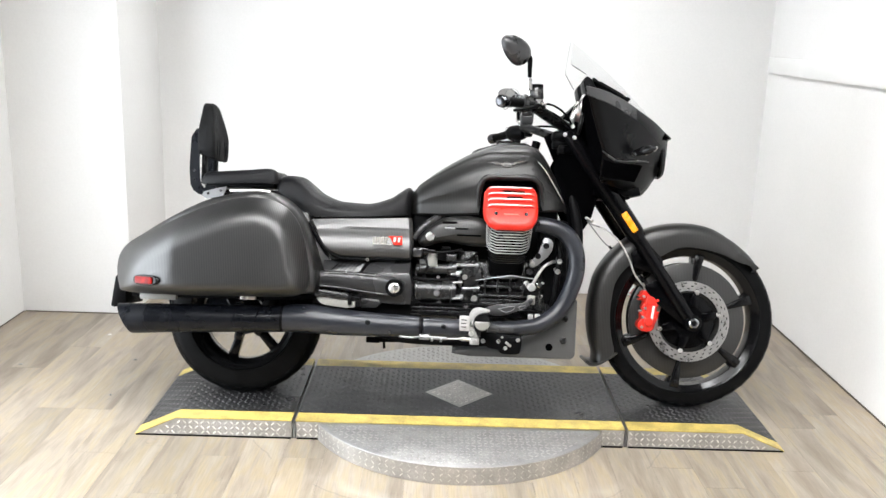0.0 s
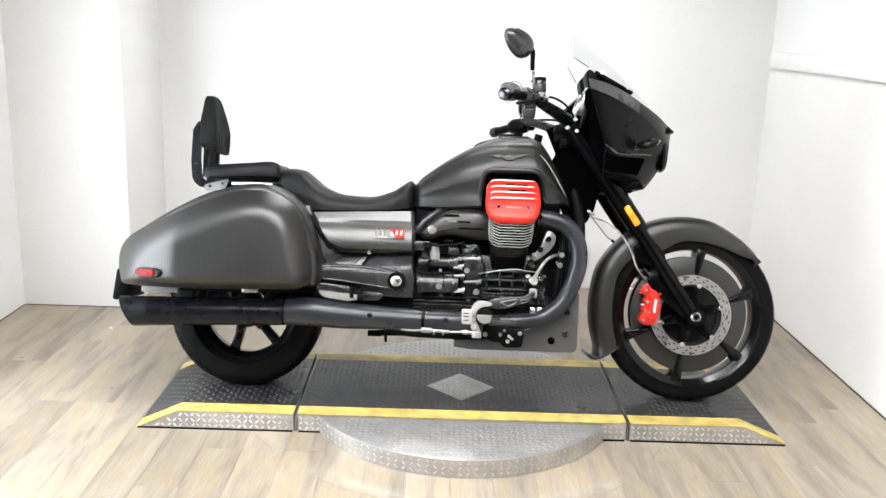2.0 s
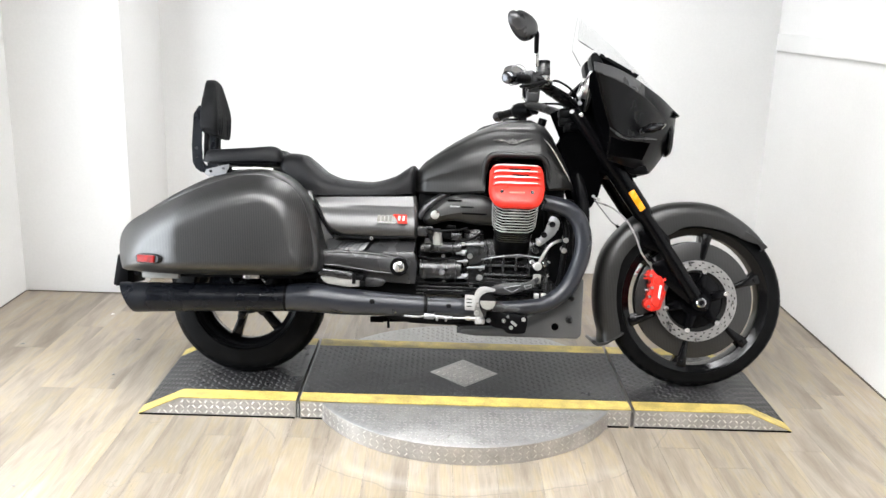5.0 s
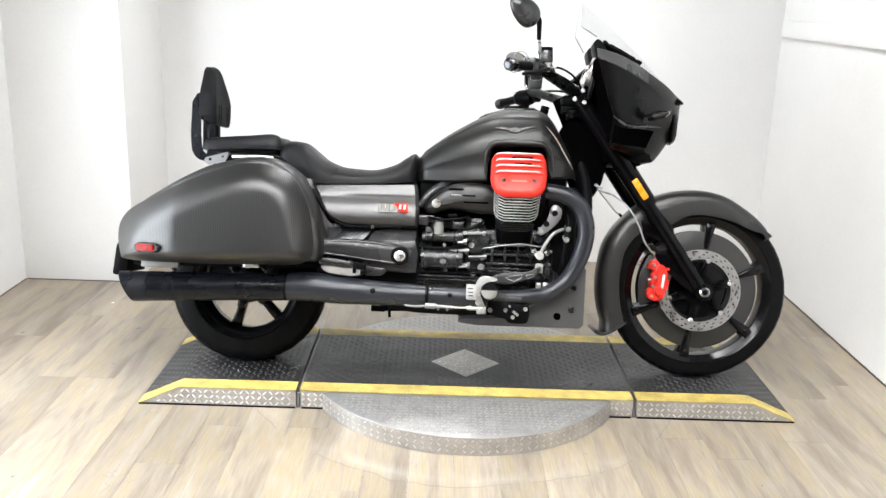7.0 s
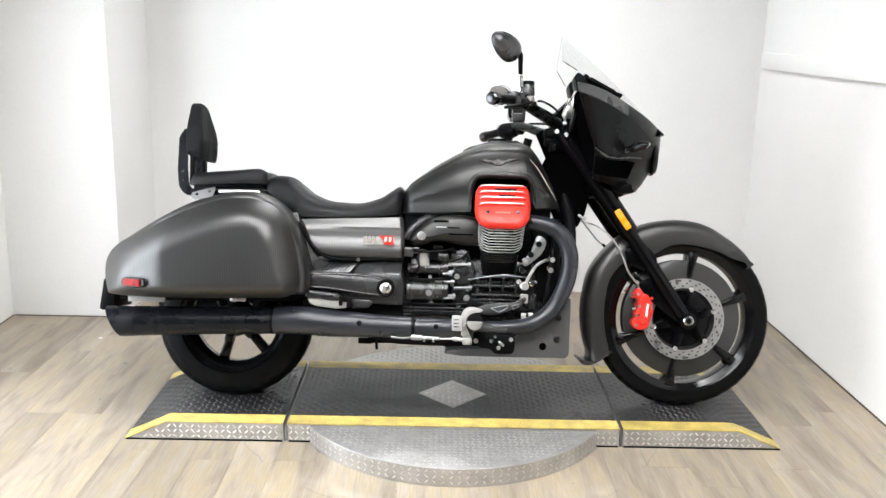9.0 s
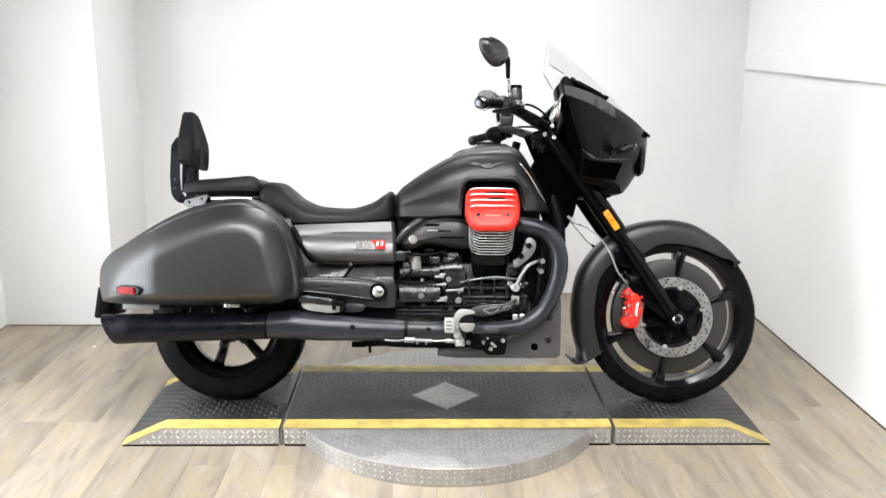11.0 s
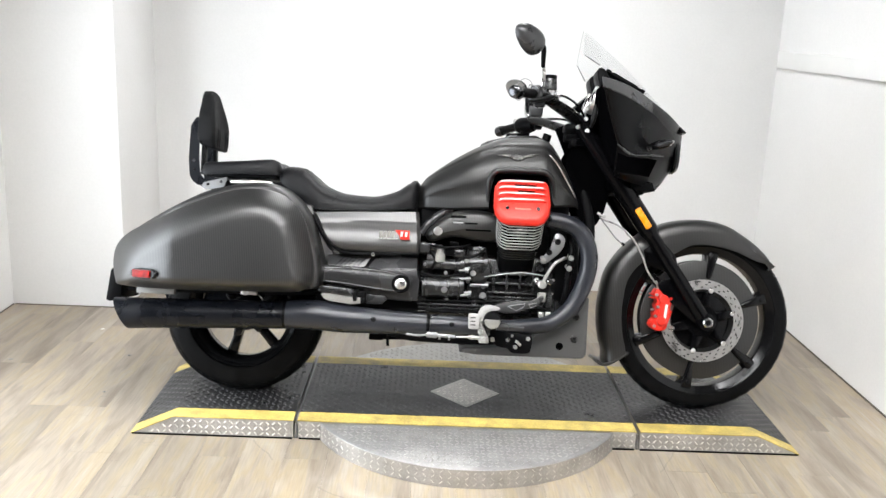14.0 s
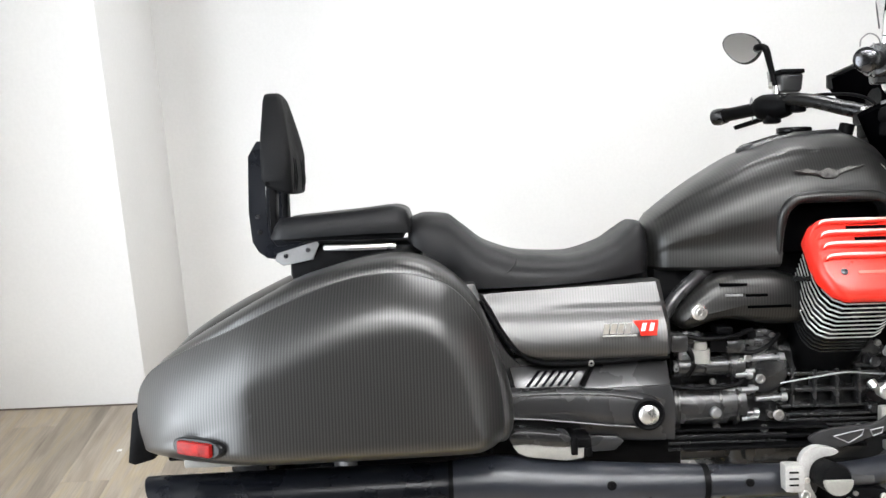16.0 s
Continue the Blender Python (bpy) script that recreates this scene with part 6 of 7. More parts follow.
# engine
engine = part("engine", join(box(0.02, 0.42, -0.13, 0.13, 0.27, 0.58, 0.03, 3), box(-0.14, 0.05, -0.12, 0.12, 0.30, 0.60, 0.02), box(0.05, 0.40, -0.15, 0.15, 0.30, 0.42, 0.02)), ENGINE, bike, "wrinkle-black V-twin engine block", sharp=30)
ribs = []
for s in (-1, 1):
    for x in (0.155, 0.205, 0.255, 0.305):
        ribs.append(box(x - 0.004, x + 0.004, min(s * 0.13, s * 0.165), max(s * 0.13, s * 0.165), 0.43, 0.515, 0.002))
    for z in (0.432, 0.468, 0.505):
        ribs.append(box(0.13, 0.345, min(s * 0.12, s * 0.162), max(s * 0.12, s * 0.162), z - 0.004, z + 0.004, 0.002))
    for z in (0.415, 0.403, 0.391, 0.379):
        ribs.append(box(0.135, 0.345, min(s * 0.12, s * 0.172), max(s * 0.12, s * 0.172), z - 0.0035, z + 0.0035, 0.001))
parts("crankcase_rib", ribs, ENGINE, engine)
for s in (-1, 1):
    for x, z in ((0.132, 0.408), (0.335, 0.425), (0.352, 0.53), (0.362, 0.47), (0.362, 0.40)):
        g = lathe([(0.014, -0.15), (0.014, -0.172), (0.011, -0.176)], x, z, 18)
        part("case_boss", g if s < 0 else flip(g), ENGINE, engine)


def cylinder(s):
    """One air-cooled cylinder: it leans outwards by 45 degrees."""
    base = Vector((0.237, -0.02, 0.475))
    ax = Vector((0, -math.sqrt(0.5), math.sqrt(0.5)))
    dn = Vector((0, -math.sqrt(0.5), -math.sqrt(0.5)))
    ex = Vector((1, 0, 0))

    def sec(k=1.0, grow=0.0):
        half = [(0.086, -0.080), (0.101, -0.066), (0.104, 0.006), (0.099, 0.044), (0.082, 0.078), (0.056, 0.094)]
        return [(-x * k, y * k) for x, y in half[:1]] + [(x * k, y * k) for x, y in half] + [(-x * k, y * k) for x, y in reversed(half[1:])]

    def fin_sec(k):
        half = [(0.084, -0.074), (0.090, 0.010), (0.086, 0.050), (0.072, 0.076), (0.050, 0.088)]
        return [(-x * k, y * k) for x, y in half[:1]] + [(x * k, y * k) for x, y in half] + [(-x * k, y * k) for x, y in reversed(half[1:])]

    def ring(sc, d, slope=0.0):
        return [base + ex * u + dn * v + ax * (d - slope * (v + 0.092) / 0.184) for u, v in sc]

    out = lambda g: g if s < 0 else flip(g)
    cyl = part("cylinder", out(loft([ring(fin_sec(0.78), 0.08), ring(fin_sec(0.84), 0.25), ring(fin_sec(0.86), 0.392)])), MATT_BLACK, engine, "black finned cylinder")
    for k in range(9):
        d = 0.262 + 0.0150 * k
        q = 0.950 + 0.004 * k
        fin = part("fin", out(loft([ring(fin_sec(q), d), ring(fin_sec(q), d + 0.0034)])), ENGINE, cyl, "black cooling fin with a machined edge")
        band = [ring(fin_sec(q + 0.007), d + 0.0002), ring(fin_sec(q + 0.007), d + 0.0030), ring(fin_sec(q - 0.004), d + 0.0038)]
        part("fin_edge", out(loft(band, True, False)), FIN_EDGE, fin, "bright machined edge")
    for k in range(5):
        d = 0.20 + 0.012 * k
        part("fin", out(loft([ring(fin_sec(0.86), d), ring(fin_sec(0.86), d + 0.004)])), ENGINE, cyl)
    cov = bevelled(loft([ring(sec(1.0), 0.394), ring(sec(1.0), 0.442, 0.026), ring(sec(0.91), 0.470, 0.045)]), 0.009, 3)
    c = part("head_cover", out(cov), RED, cyl, "red enamelled cylinder head cover")
    # raised slats over the upper half, with black inlays for the openings between
    face = lambda v: base + dn * v + ax * (0.468 - 0.045 * (v + 0.084) / 0.168)
    for k, v in enumerate((-0.062, -0.037, -0.012, 0.013)):
        top = face(v)
        half = 0.086
        left, right = top + ex * (-half), top + ex * half
        g = tube([left - ex * 0.010 + dn * 0.016 - ax * 0.020, left + dn * 0.004 - ax * 0.002, left + ex * 0.018 + ax * 0.004, top + ax * 0.005, right - ex * 0.012 + ax * 0.004, right - ax * 0.010], [0.004, 0.0060, 0.0064, 0.0064, 0.0062, 0.004], 10, 4)
        sl = part("cover_slat", out(g), RED, c)
        # Pale tube stands in for the highlight on the slat's top.
        e = tube([left + dn * 0.006 + ax * 0.003, left + ex * 0.016 + ax * 0.0085, top + ax * 0.0100, right - ex * 0.010 + ax * 0.0085], [0.0012, 0.0034, 0.0036, 0.0026], 8, 4)
        part("slat_glint", out(e), SLAT_GLINT, sl, "pale strip painting the glint along the slat")
    # These inlays carry the shade between the slats in their black.
    for v, a, b in ((-0.0495, -0.030, 0.052), (-0.0245, -0.018, 0.046), (0.0005, -0.032, 0.042)):
        top = face(v)
        g = loft([[top + ex * u + dn * w - ax * 0.045 * w / 0.168 + ax * d for u, w in ((a, -0.0048), (b, -0.0048), (b, 0.0040), (a, 0.0040))] for d in (-0.01, 0.0016)])
        part("cover_slot", out(g), SHADE_BLACK, c, "black inlay for the shaded opening between the slats")
    for u in (-0.056, 0.056):
        m = Matrix.Translation(face(0.045) + ex * u + ax * 0.002) @ Matrix.Rotation(radians(-30), 4, "X")
        g = xf(lathe([(0.0075, 0.002), (0.0075, -0.004), (0.006, -0.0055), (0.0035, -0.0055), (0.003, -0.002)], 0, 0, 16), m)
        part("cover_bolt", out(g), DARK_CHROME, c)
    m = Matrix.Translation(face(0.047) + ax * 0.002) @ Matrix.Rotation(radians(-30), 4, "X")
    part("cover_name", out(xf(box(-0.028, 0.028, -0.003, 0.002, -0.0035, 0.0035, 0.001), m)), mat("pale_red_relief", (0.72, 0.10, 0.07), 0.35), c, "raised pale bar of lettering")
    for q in (-1, 1):
        part("head_pipe_stub", out(tube([base + ex * (q * 0.090) + dn * (-0.05) + ax * 0.30, base + ex * (q * 0.092) + dn * 0.0 + ax * 0.36], 0.006, 8, 1)), ENGINE, cyl)
    return cyl


for s in (-1, 1):
    cylinder(s)

part("airbox", join(box(-0.14, 0.44, -0.105, 0.105, 0.56, 0.80, 0.02), box(0.36, 0.482, -0.13, 0.13, 0.40, 0.74, 0.02)), MATT_BLACK, bike, "black airbox under the tank")

# intake and starter side
def intake(s):
    out = lambda g: g if s < 0 else flip(g)
    o = smooth2([(-0.114, 0.640), (-0.090, 0.676), (-0.022, 0.729), (0.060, 0.742), (0.130, 0.736), (0.178, 0.712), (0.186, 0.690), (0.184, 0.634), (0.105, 0.624), (-0.004, 0.638), (-0.086, 0.617)], 4)
    t = part("intake_cover", out(dome(o, [(-0.13, 0), (-0.185, 0.0), (-0.203, 0.006), (-0.212, 0.018), (-0.215, 0.03)])), CARBON_TANK, engine, "dark carbon throttle body cover", sharp=60)
    # Flat black bars paint the shade of the cover's slots.
    for x0, x1, z in ((-0.020, 0.037, 0.7155), (0.034, 0.081, 0.6915), (0.038, 0.132, 0.6665)):
        part("cover_slot", out(box(x0, x1, -0.2196, -0.18, z - 0.003, z + 0.003, 0.001)), SHADE_BLACK, t, "black inlay for a shaded slot")
    part("cover_mark", out(box(-0.010, 0.028, -0.2194, -0.20, 0.690, 0.695, 0.001)), GREY_METAL, t, "pale bar of lettering")
    part("cover_screw", out(join(lathe([(0.017, -0.205), (0.017, -0.219), (0.013, -0.222)], -0.066, 0.658, 24), bolt(-0.066, -0.221, 0.658, 0.009, 0.006))), ALU, t, "bright screw in a round boss")
    part("frame_strut", out(join(tube([(-0.130, -0.170, 0.645), (-0.102, -0.166, 0.686), (-0.066, -0.152, 0.716), (-0.020, -0.125, 0.742)], 0.0155, 14, 5))), SATIN_BLACK, engine, "satin black frame strut")
    part("hose_joint", out(join(box(-0.132, -0.095, -0.235, -0.17, 0.575, 0.612, 0.006), tube([(-0.14, -0.20, 0.595), (-0.10, -0.20, 0.595)], 0.016, 14, 1))), CASING, engine)
    st = part("starter_motor", out(join(tube([(-0.118, -0.165, 0.445), (0.000, -0.165, 0.445)], 0.045, 28, 1), tube([(0.0, -0.165, 0.447), (0.040, -0.165, 0.449)], 0.042, 28, 1))), CASING, engine, "charcoal round starter motor", sharp=50)
    for g in (tube([(0.030, -0.198, 0.481), (0.066, -0.197, 0.484)], 0.005, 10, 1), tube([(0.028, -0.203, 0.418), (0.064, -0.202, 0.422)], 0.005, 10, 1), lathe([(0.012, -0.205), (0.012, -0.222), (0.009, -0.225)], -0.033, 0.438, 18)):
        part("motor_bolt", out(g), GREY_METAL, st, "bright through-bolt")
    part("solenoid", out(join(tube([(-0.115, -0.17, 0.530), (0.015, -0.17, 0.532)], 0.022, 22, 1), tube([(0.012, -0.17, 0.532), (0.04, -0.17, 0.533)], 0.026, 22, 1))), CASING, st, "", sharp=50)
    part("solenoid_bolt", out(join(tube([(0.06, -0.185, 0.550), (0.105, -0.185, 0.553)], 0.005, 10, 1), tube([(0.036, -0.188, 0.520), (0.062, -0.188, 0.522)], 0.005, 10, 1))), GREY_METAL, st)
    part("sensor", out(join(tube([(-0.060, -0.15, 0.545), (-0.060, -0.15, 0.585)], [0.02, 0.02], 18, 1), tube([(-0.060, -0.15, 0.565), (-0.060, -0.15, 0.605)], 0.014, 18, 1))), GREY_METAL, engine, "grey sensor body")
    part("alternator_cover", out(join(lathe([(0.055, -0.10), (0.055, -0.17), (0.048, -0.178), (0.012, -0.180)], 0.088, 0.520, 36), lathe([(0.013, -0.178), (0.013, -0.188), (0.006, -0.189)], 0.080, 0.512, 18), box(0.05, 0.115, -0.17, -0.1, 0.555, 0.592, 0.008))), ENGINE, engine, "round black engine cover", sharp=50)
    bell = prism(smooth2([(0.055, 0.405), (0.048, 0.470), (0.046, 0.560), (0.060, 0.600), (0.115, 0.605), (0.128, 0.560), (0.126, 0.450), (0.112, 0.405)], 3), -0.158, -0.08, 0.006)
    bh = part("bell_housing", out(bell), ENGINE, engine, "wrinkle-black bell housing")
    parts("housing_bolt", [out(bolt(x, -0.158, z, 0.0075, 0.008)) for x, z in ((0.062, 0.418), (0.056, 0.470), (0.058, 0.590), (0.112, 0.592), (0.118, 0.545), (0.116, 0.452), (0.108, 0.415))], STEEL, bh)
    parts("motor_rib", [out(tube([(x, -0.165, 0.445), (x + 0.006, -0.165, 0.445)], 0.0468, 28, 1)) for x in (-0.112, -0.020, 0.018)], ENGINE, st)
    parts("solenoid_ring", [out(tube([(x, -0.17, 0.531), (x + 0.005, -0.17, 0.531)], 0.0245, 22, 1)) for x in (-0.105, -0.050, 0.004)], ENGINE, st)
    part("terminal_block", out(join(box(-0.104, -0.075, -0.185, -0.14, 0.548, 0.566, 0.003), bolt(-0.09, -0.185, 0.557, 0.006, 0.008))), GREY_METAL, st, "grey terminal block")
    parts("loom", [out(tube(q, 0.005, 8, 5)) for q in ([(-0.12, -0.19, 0.612), (-0.06, -0.20, 0.598), (0.01, -0.195, 0.60), (0.06, -0.18, 0.612)], [(-0.125, -0.19, 0.495), (-0.07, -0.205, 0.488), (0.0, -0.205, 0.492), (0.05, -0.18, 0.50)], [(0.02, -0.185, 0.57), (0.05, -0.195, 0.562), (0.09, -0.19, 0.575), (0.12, -0.18, 0.60)])], PLASTIC, engine, "black wiring loom")
    part("connector", out(join(box(-0.035, 0.0, -0.19, -0.13, 0.565, 0.60, 0.004), box(0.002, 0.03, -0.185, -0.13, 0.575, 0.598, 0.003), box(-0.02, 0.015, -0.19, -0.14, 0.605, 0.62, 0.003), box(0.05, 0.07, -0.18, -0.13, 0.59, 0.605, 0.003))), PLASTIC, engine)
    part("gearbox_cover", out(box(-0.14, 0.05, -0.17, -0.10, 0.335, 0.398, 0.012)), ENGINE, engine)
    part("wire", out(tube([(0.118, -0.190, 0.492), (0.185, -0.200, 0.505), (0.254, -0.205, 0.515), (0.300, -0.200, 0.511), (0.347, -0.192, 0.506)], 0.0020, 8, 5)), GREY_METAL, engine, "thin grey wire across the crankcase")
    part("floor_rail", out(join(box(-0.13, 0.36, -0.20, -0.12, 0.372, 0.380, 0.002), box(-0.10, 0.30, -0.21, -0.12, 0.352, 0.360, 0.002), box(-0.12, 0.22, -0.2, -0.12, 0.392, 0.398, 0.002))), MATT_BLACK, engine)
    br = prism(smooth2([(0.152, 0.384), (0.185, 0.402), (0.235, 0.409), (0.292, 0.413), (0.318, 0.428), (0.334, 0.436), (0.338, 0.420), (0.318, 0.398), (0.285, 0.384), (0.235, 0.366), (0.185, 0.364)], 3), -0.255, -0.245, 0.003)
    part("pedal_bracket", out(br), SATIN_BLACK, engine, "cut-out black bracket")
    part("bracket_window", out(join(tube([(0.206, -0.257, 0.389), (0.240, -0.257, 0.397), (0.270, -0.257, 0.402), (0.266, -0.257, 0.390), (0.238, -0.257, 0.374), (0.206, -0.257, 0.389)], 0.0014, 6, 1), tube([(0.284, -0.257, 0.400), (0.312, -0.257, 0.406), (0.308, -0.257, 0.394), (0.290, -0.257, 0.388), (0.284, -0.257, 0.400)], 0.0014, 6, 1))), GREY_METAL, engine, "bright edges of two cut-outs")


for s in (-1, 1):
    intake(s)
part("spark_lead", tube([(0.335, -0.215, 0.478), (0.352, -0.225, 0.515), (0.378, -0.22, 0.555), (0.408, -0.20, 0.572), (0.425, -0.16, 0.575)], 0.0062, 10, 6), CABLE, engine, "pale hose with a bright fitting")
part("lead_fitting", join(lathe([(0.016, -0.205), (0.016, -0.228), (0.012, -0.231)], 0.334, 0.474, 18), tube([(0.318, -0.21, 0.480), (0.312, -0.20, 0.492)], 0.010, 12, 1)), ALU, engine)
part("white_clip", box(0.318, 0.348, -0.235, -0.215, 0.408, 0.444, 0.005), CREAM, engine, "pale cable clip")
fb = part("front_bracket", prism(smooth2([(0.322, 0.564), (0.340, 0.590), (0.354, 0.608), (0.371, 0.660), (0.384, 0.668), (0.400, 0.662), (0.411, 0.642), (0.398, 0.604), (0.370, 0.576), (0.342, 0.554), (0.328, 0.554)], 3), -0.235, -0.227, 0.003), GREY_METAL, engine, "grey cast bracket with two dark holes")
# Two holes drawn as proud black discs; the colour supplies their shade.
for x, z in ((0.383, 0.637), (0.353, 0.596)):
    part("bracket_bolt", lathe([(0.0115, -0.233), (0.0115, -0.240), (0.009, -0.242), (0.005, -0.240)], x, z, 18), MATT_BLACK, fb)
part("bracket_boss", lathe([(0.009, -0.233), (0.009, -0.238), (0.004, -0.239)], 0.334, 0.566, 16), STEEL, fb)
coil = [(0.366 + 0.0085 * math.cos(a), -0.200 + 0.0085 * math.sin(a), 0.386 + 0.060 * a / (16 * math.pi)) for a in [math.pi / 4 * k for k in range(65)]]
part("return_spring", tube(coil, 0.0022, 6, 1), CASING, engine, "black coil spring")
part("front_hose", tube([(0.430, -0.17, 0.665), (0.441, -0.200, 0.608), (0.437, -0.205, 0.557), (0.434, -0.205, 0.526), (0.427, -0.200, 0.448), (0.420, -0.17, 0.40)], 0.0115, 12, 5), RUBBER, engine, "black hose beside the downtube")
part("downtube_hose", tube([(0.45, -0.15, 0.60), (0.452, -0.17, 0.55), (0.462, -0.17, 0.52)], 0.006, 10, 4), RUBBER, engine)
parts("hose_clamp", (bolt(0.439, -0.214, 0.578, 0.0105, 0.008, 12), bolt(0.433, -0.216, 0.538, 0.0105, 0.008, 12), bolt(0.378, -0.19, 0.49, 0.006, 0.006), bolt(0.378, -0.18, 0.44, 0.006, 0.006), bolt(0.44, -0.17, 0.53, 0.007, 0.006), bolt(0.405, -0.19, 0.62, 0.006, 0.006)), ALU, engine)

# exhaust, one on each side
def exhaust(s):
    out = lambda g: g if s < 0 else flip(g)
    rings = []
    for x, z, r, y in ((-1.212, 0.306, 0.0565, -0.30), (-1.05, 0.312, 0.0550, -0.30), (-0.85, 0.318, 0.0525, -0.30), (-0.614, 0.324, 0.0500, -0.30)):
        lean = 0.55 if x < -1.2 else 0.0
        rings.append([(x - lean * r * math.sin(a) * 0.95 + 0.0, y + r * 0.98 * math.cos(a), z + r * math.sin(a)) for a in [2 * math.pi * k / 32 for k in range(32)]])
    inner = [[(p[0] + 0.004, -0.30 + (p[1] + 0.30) * 0.88, 0.306 + (p[2] - 0.306) * 0.88) for p in rings[0]], [(-1.05, -0.30 + 0.047 * math.cos(a), 0.312 + 0.047 * math.sin(a)) for a in [2 * math.pi * k / 32 for k in range(32)]]]
    m = part("exhaust", out(join(loft(rings, True, False), loft([rings[0], inner[0], inner[1]], True, False))), EXHAUST, bike, "long matt black exhaust silencer with a slanted tip, bag shade in its colour", sharp=50)
    # From here forward the pipe wears the lit exhaust tone.
    part("silencer_neck", out(tube([(-0.613, -0.30, 0.325), (-0.56, -0.300, 0.329), (-0.50, -0.300, 0.329), (-0.40, -0.300, 0.321), (-0.25, -0.300, 0.316), (-0.09, -0.300, 0.314)], [0.0490, 0.0535, 0.0550, 0.0515, 0.044, 0.0375], 32, 5)), EXHAUST_LIT, m, "tapered heat shield in the lit exhaust tone")
    parts("joint_ring", [out(g) for g in (tube([(-0.617, -0.30, 0.325), (-0.607, -0.30, 0.325)], 0.0508, 32, 1), tube([(-0.092, -0.30, 0.314), (-0.080, -0.30, 0.314)], 0.0385, 32, 1))], MATT_BLACK, m)
    part("front_shield", out(tube([(-0.078, -0.30, 0.314), (0.03, -0.30, 0.314), (0.14, -0.298, 0.314)], [0.0365, 0.034, 0.032], 28, 3)), EXHAUST_LIT, m)
    part("header_pipe", out(tube([(0.12, -0.297, 0.314), (0.22, -0.292, 0.316), (0.30, -0.278, 0.322), (0.365, -0.262, 0.335), (0.440, -0.245, 0.390), (0.490, -0.24, 0.490), (0.503, -0.24, 0.585), (0.478, -0.24, 0.662), (0.425, -0.24, 0.704), (0.345, -0.24, 0.720)], [0.028, 0.028, 0.029, 0.030, 0.031, 0.032, 0.032, 0.032, 0.031, 0.029], 28, 7)), EXHAUST_LIT, m, "bent header pipe in the lit exhaust tone", sharp=60)
    parts("shield_screw", [out(g) for g in (bolt(-0.285, -0.343, 0.328, 0.010, 0.004), bolt(0.0, -0.334, 0.322, 0.009, 0.004), bolt(0.345, -0.262, 0.722, 0.010, 0.01))], MATT_BLACK, m)


for s in (-1, 1):
    exhaust(s)

# belly plate, pedals, stand
belly = prism([(0.03, 0.205), (0.10, 0.196), (0.500, 0.198), (0.514, 0.212), (0.516, 0.432), (0.455, 0.434), (0.40, 0.36), (0.345, 0.300), (0.25, 0.235), (0.05, 0.222)], -0.205, 0.205, 0.008)
bp_ = part("belly_pan", belly, SKID, bike, "satin black engine skid plate")
# The third is a hole, drawn as a shade-black bolt.
for x, z, m in ((0.468, 0.356, ENGINE), (0.465, 0.271, ENGINE), (0.411, 0.243, SHADE_BLACK)):
    part("skid_bolt", join(lathe([(0.014, -0.203), (0.014, -0.209), (0.011, -0.211), (0.0085, -0.208)], x, z, 24), bolt(x, -0.207, z, 0.006, 0.003)), m, bp_)



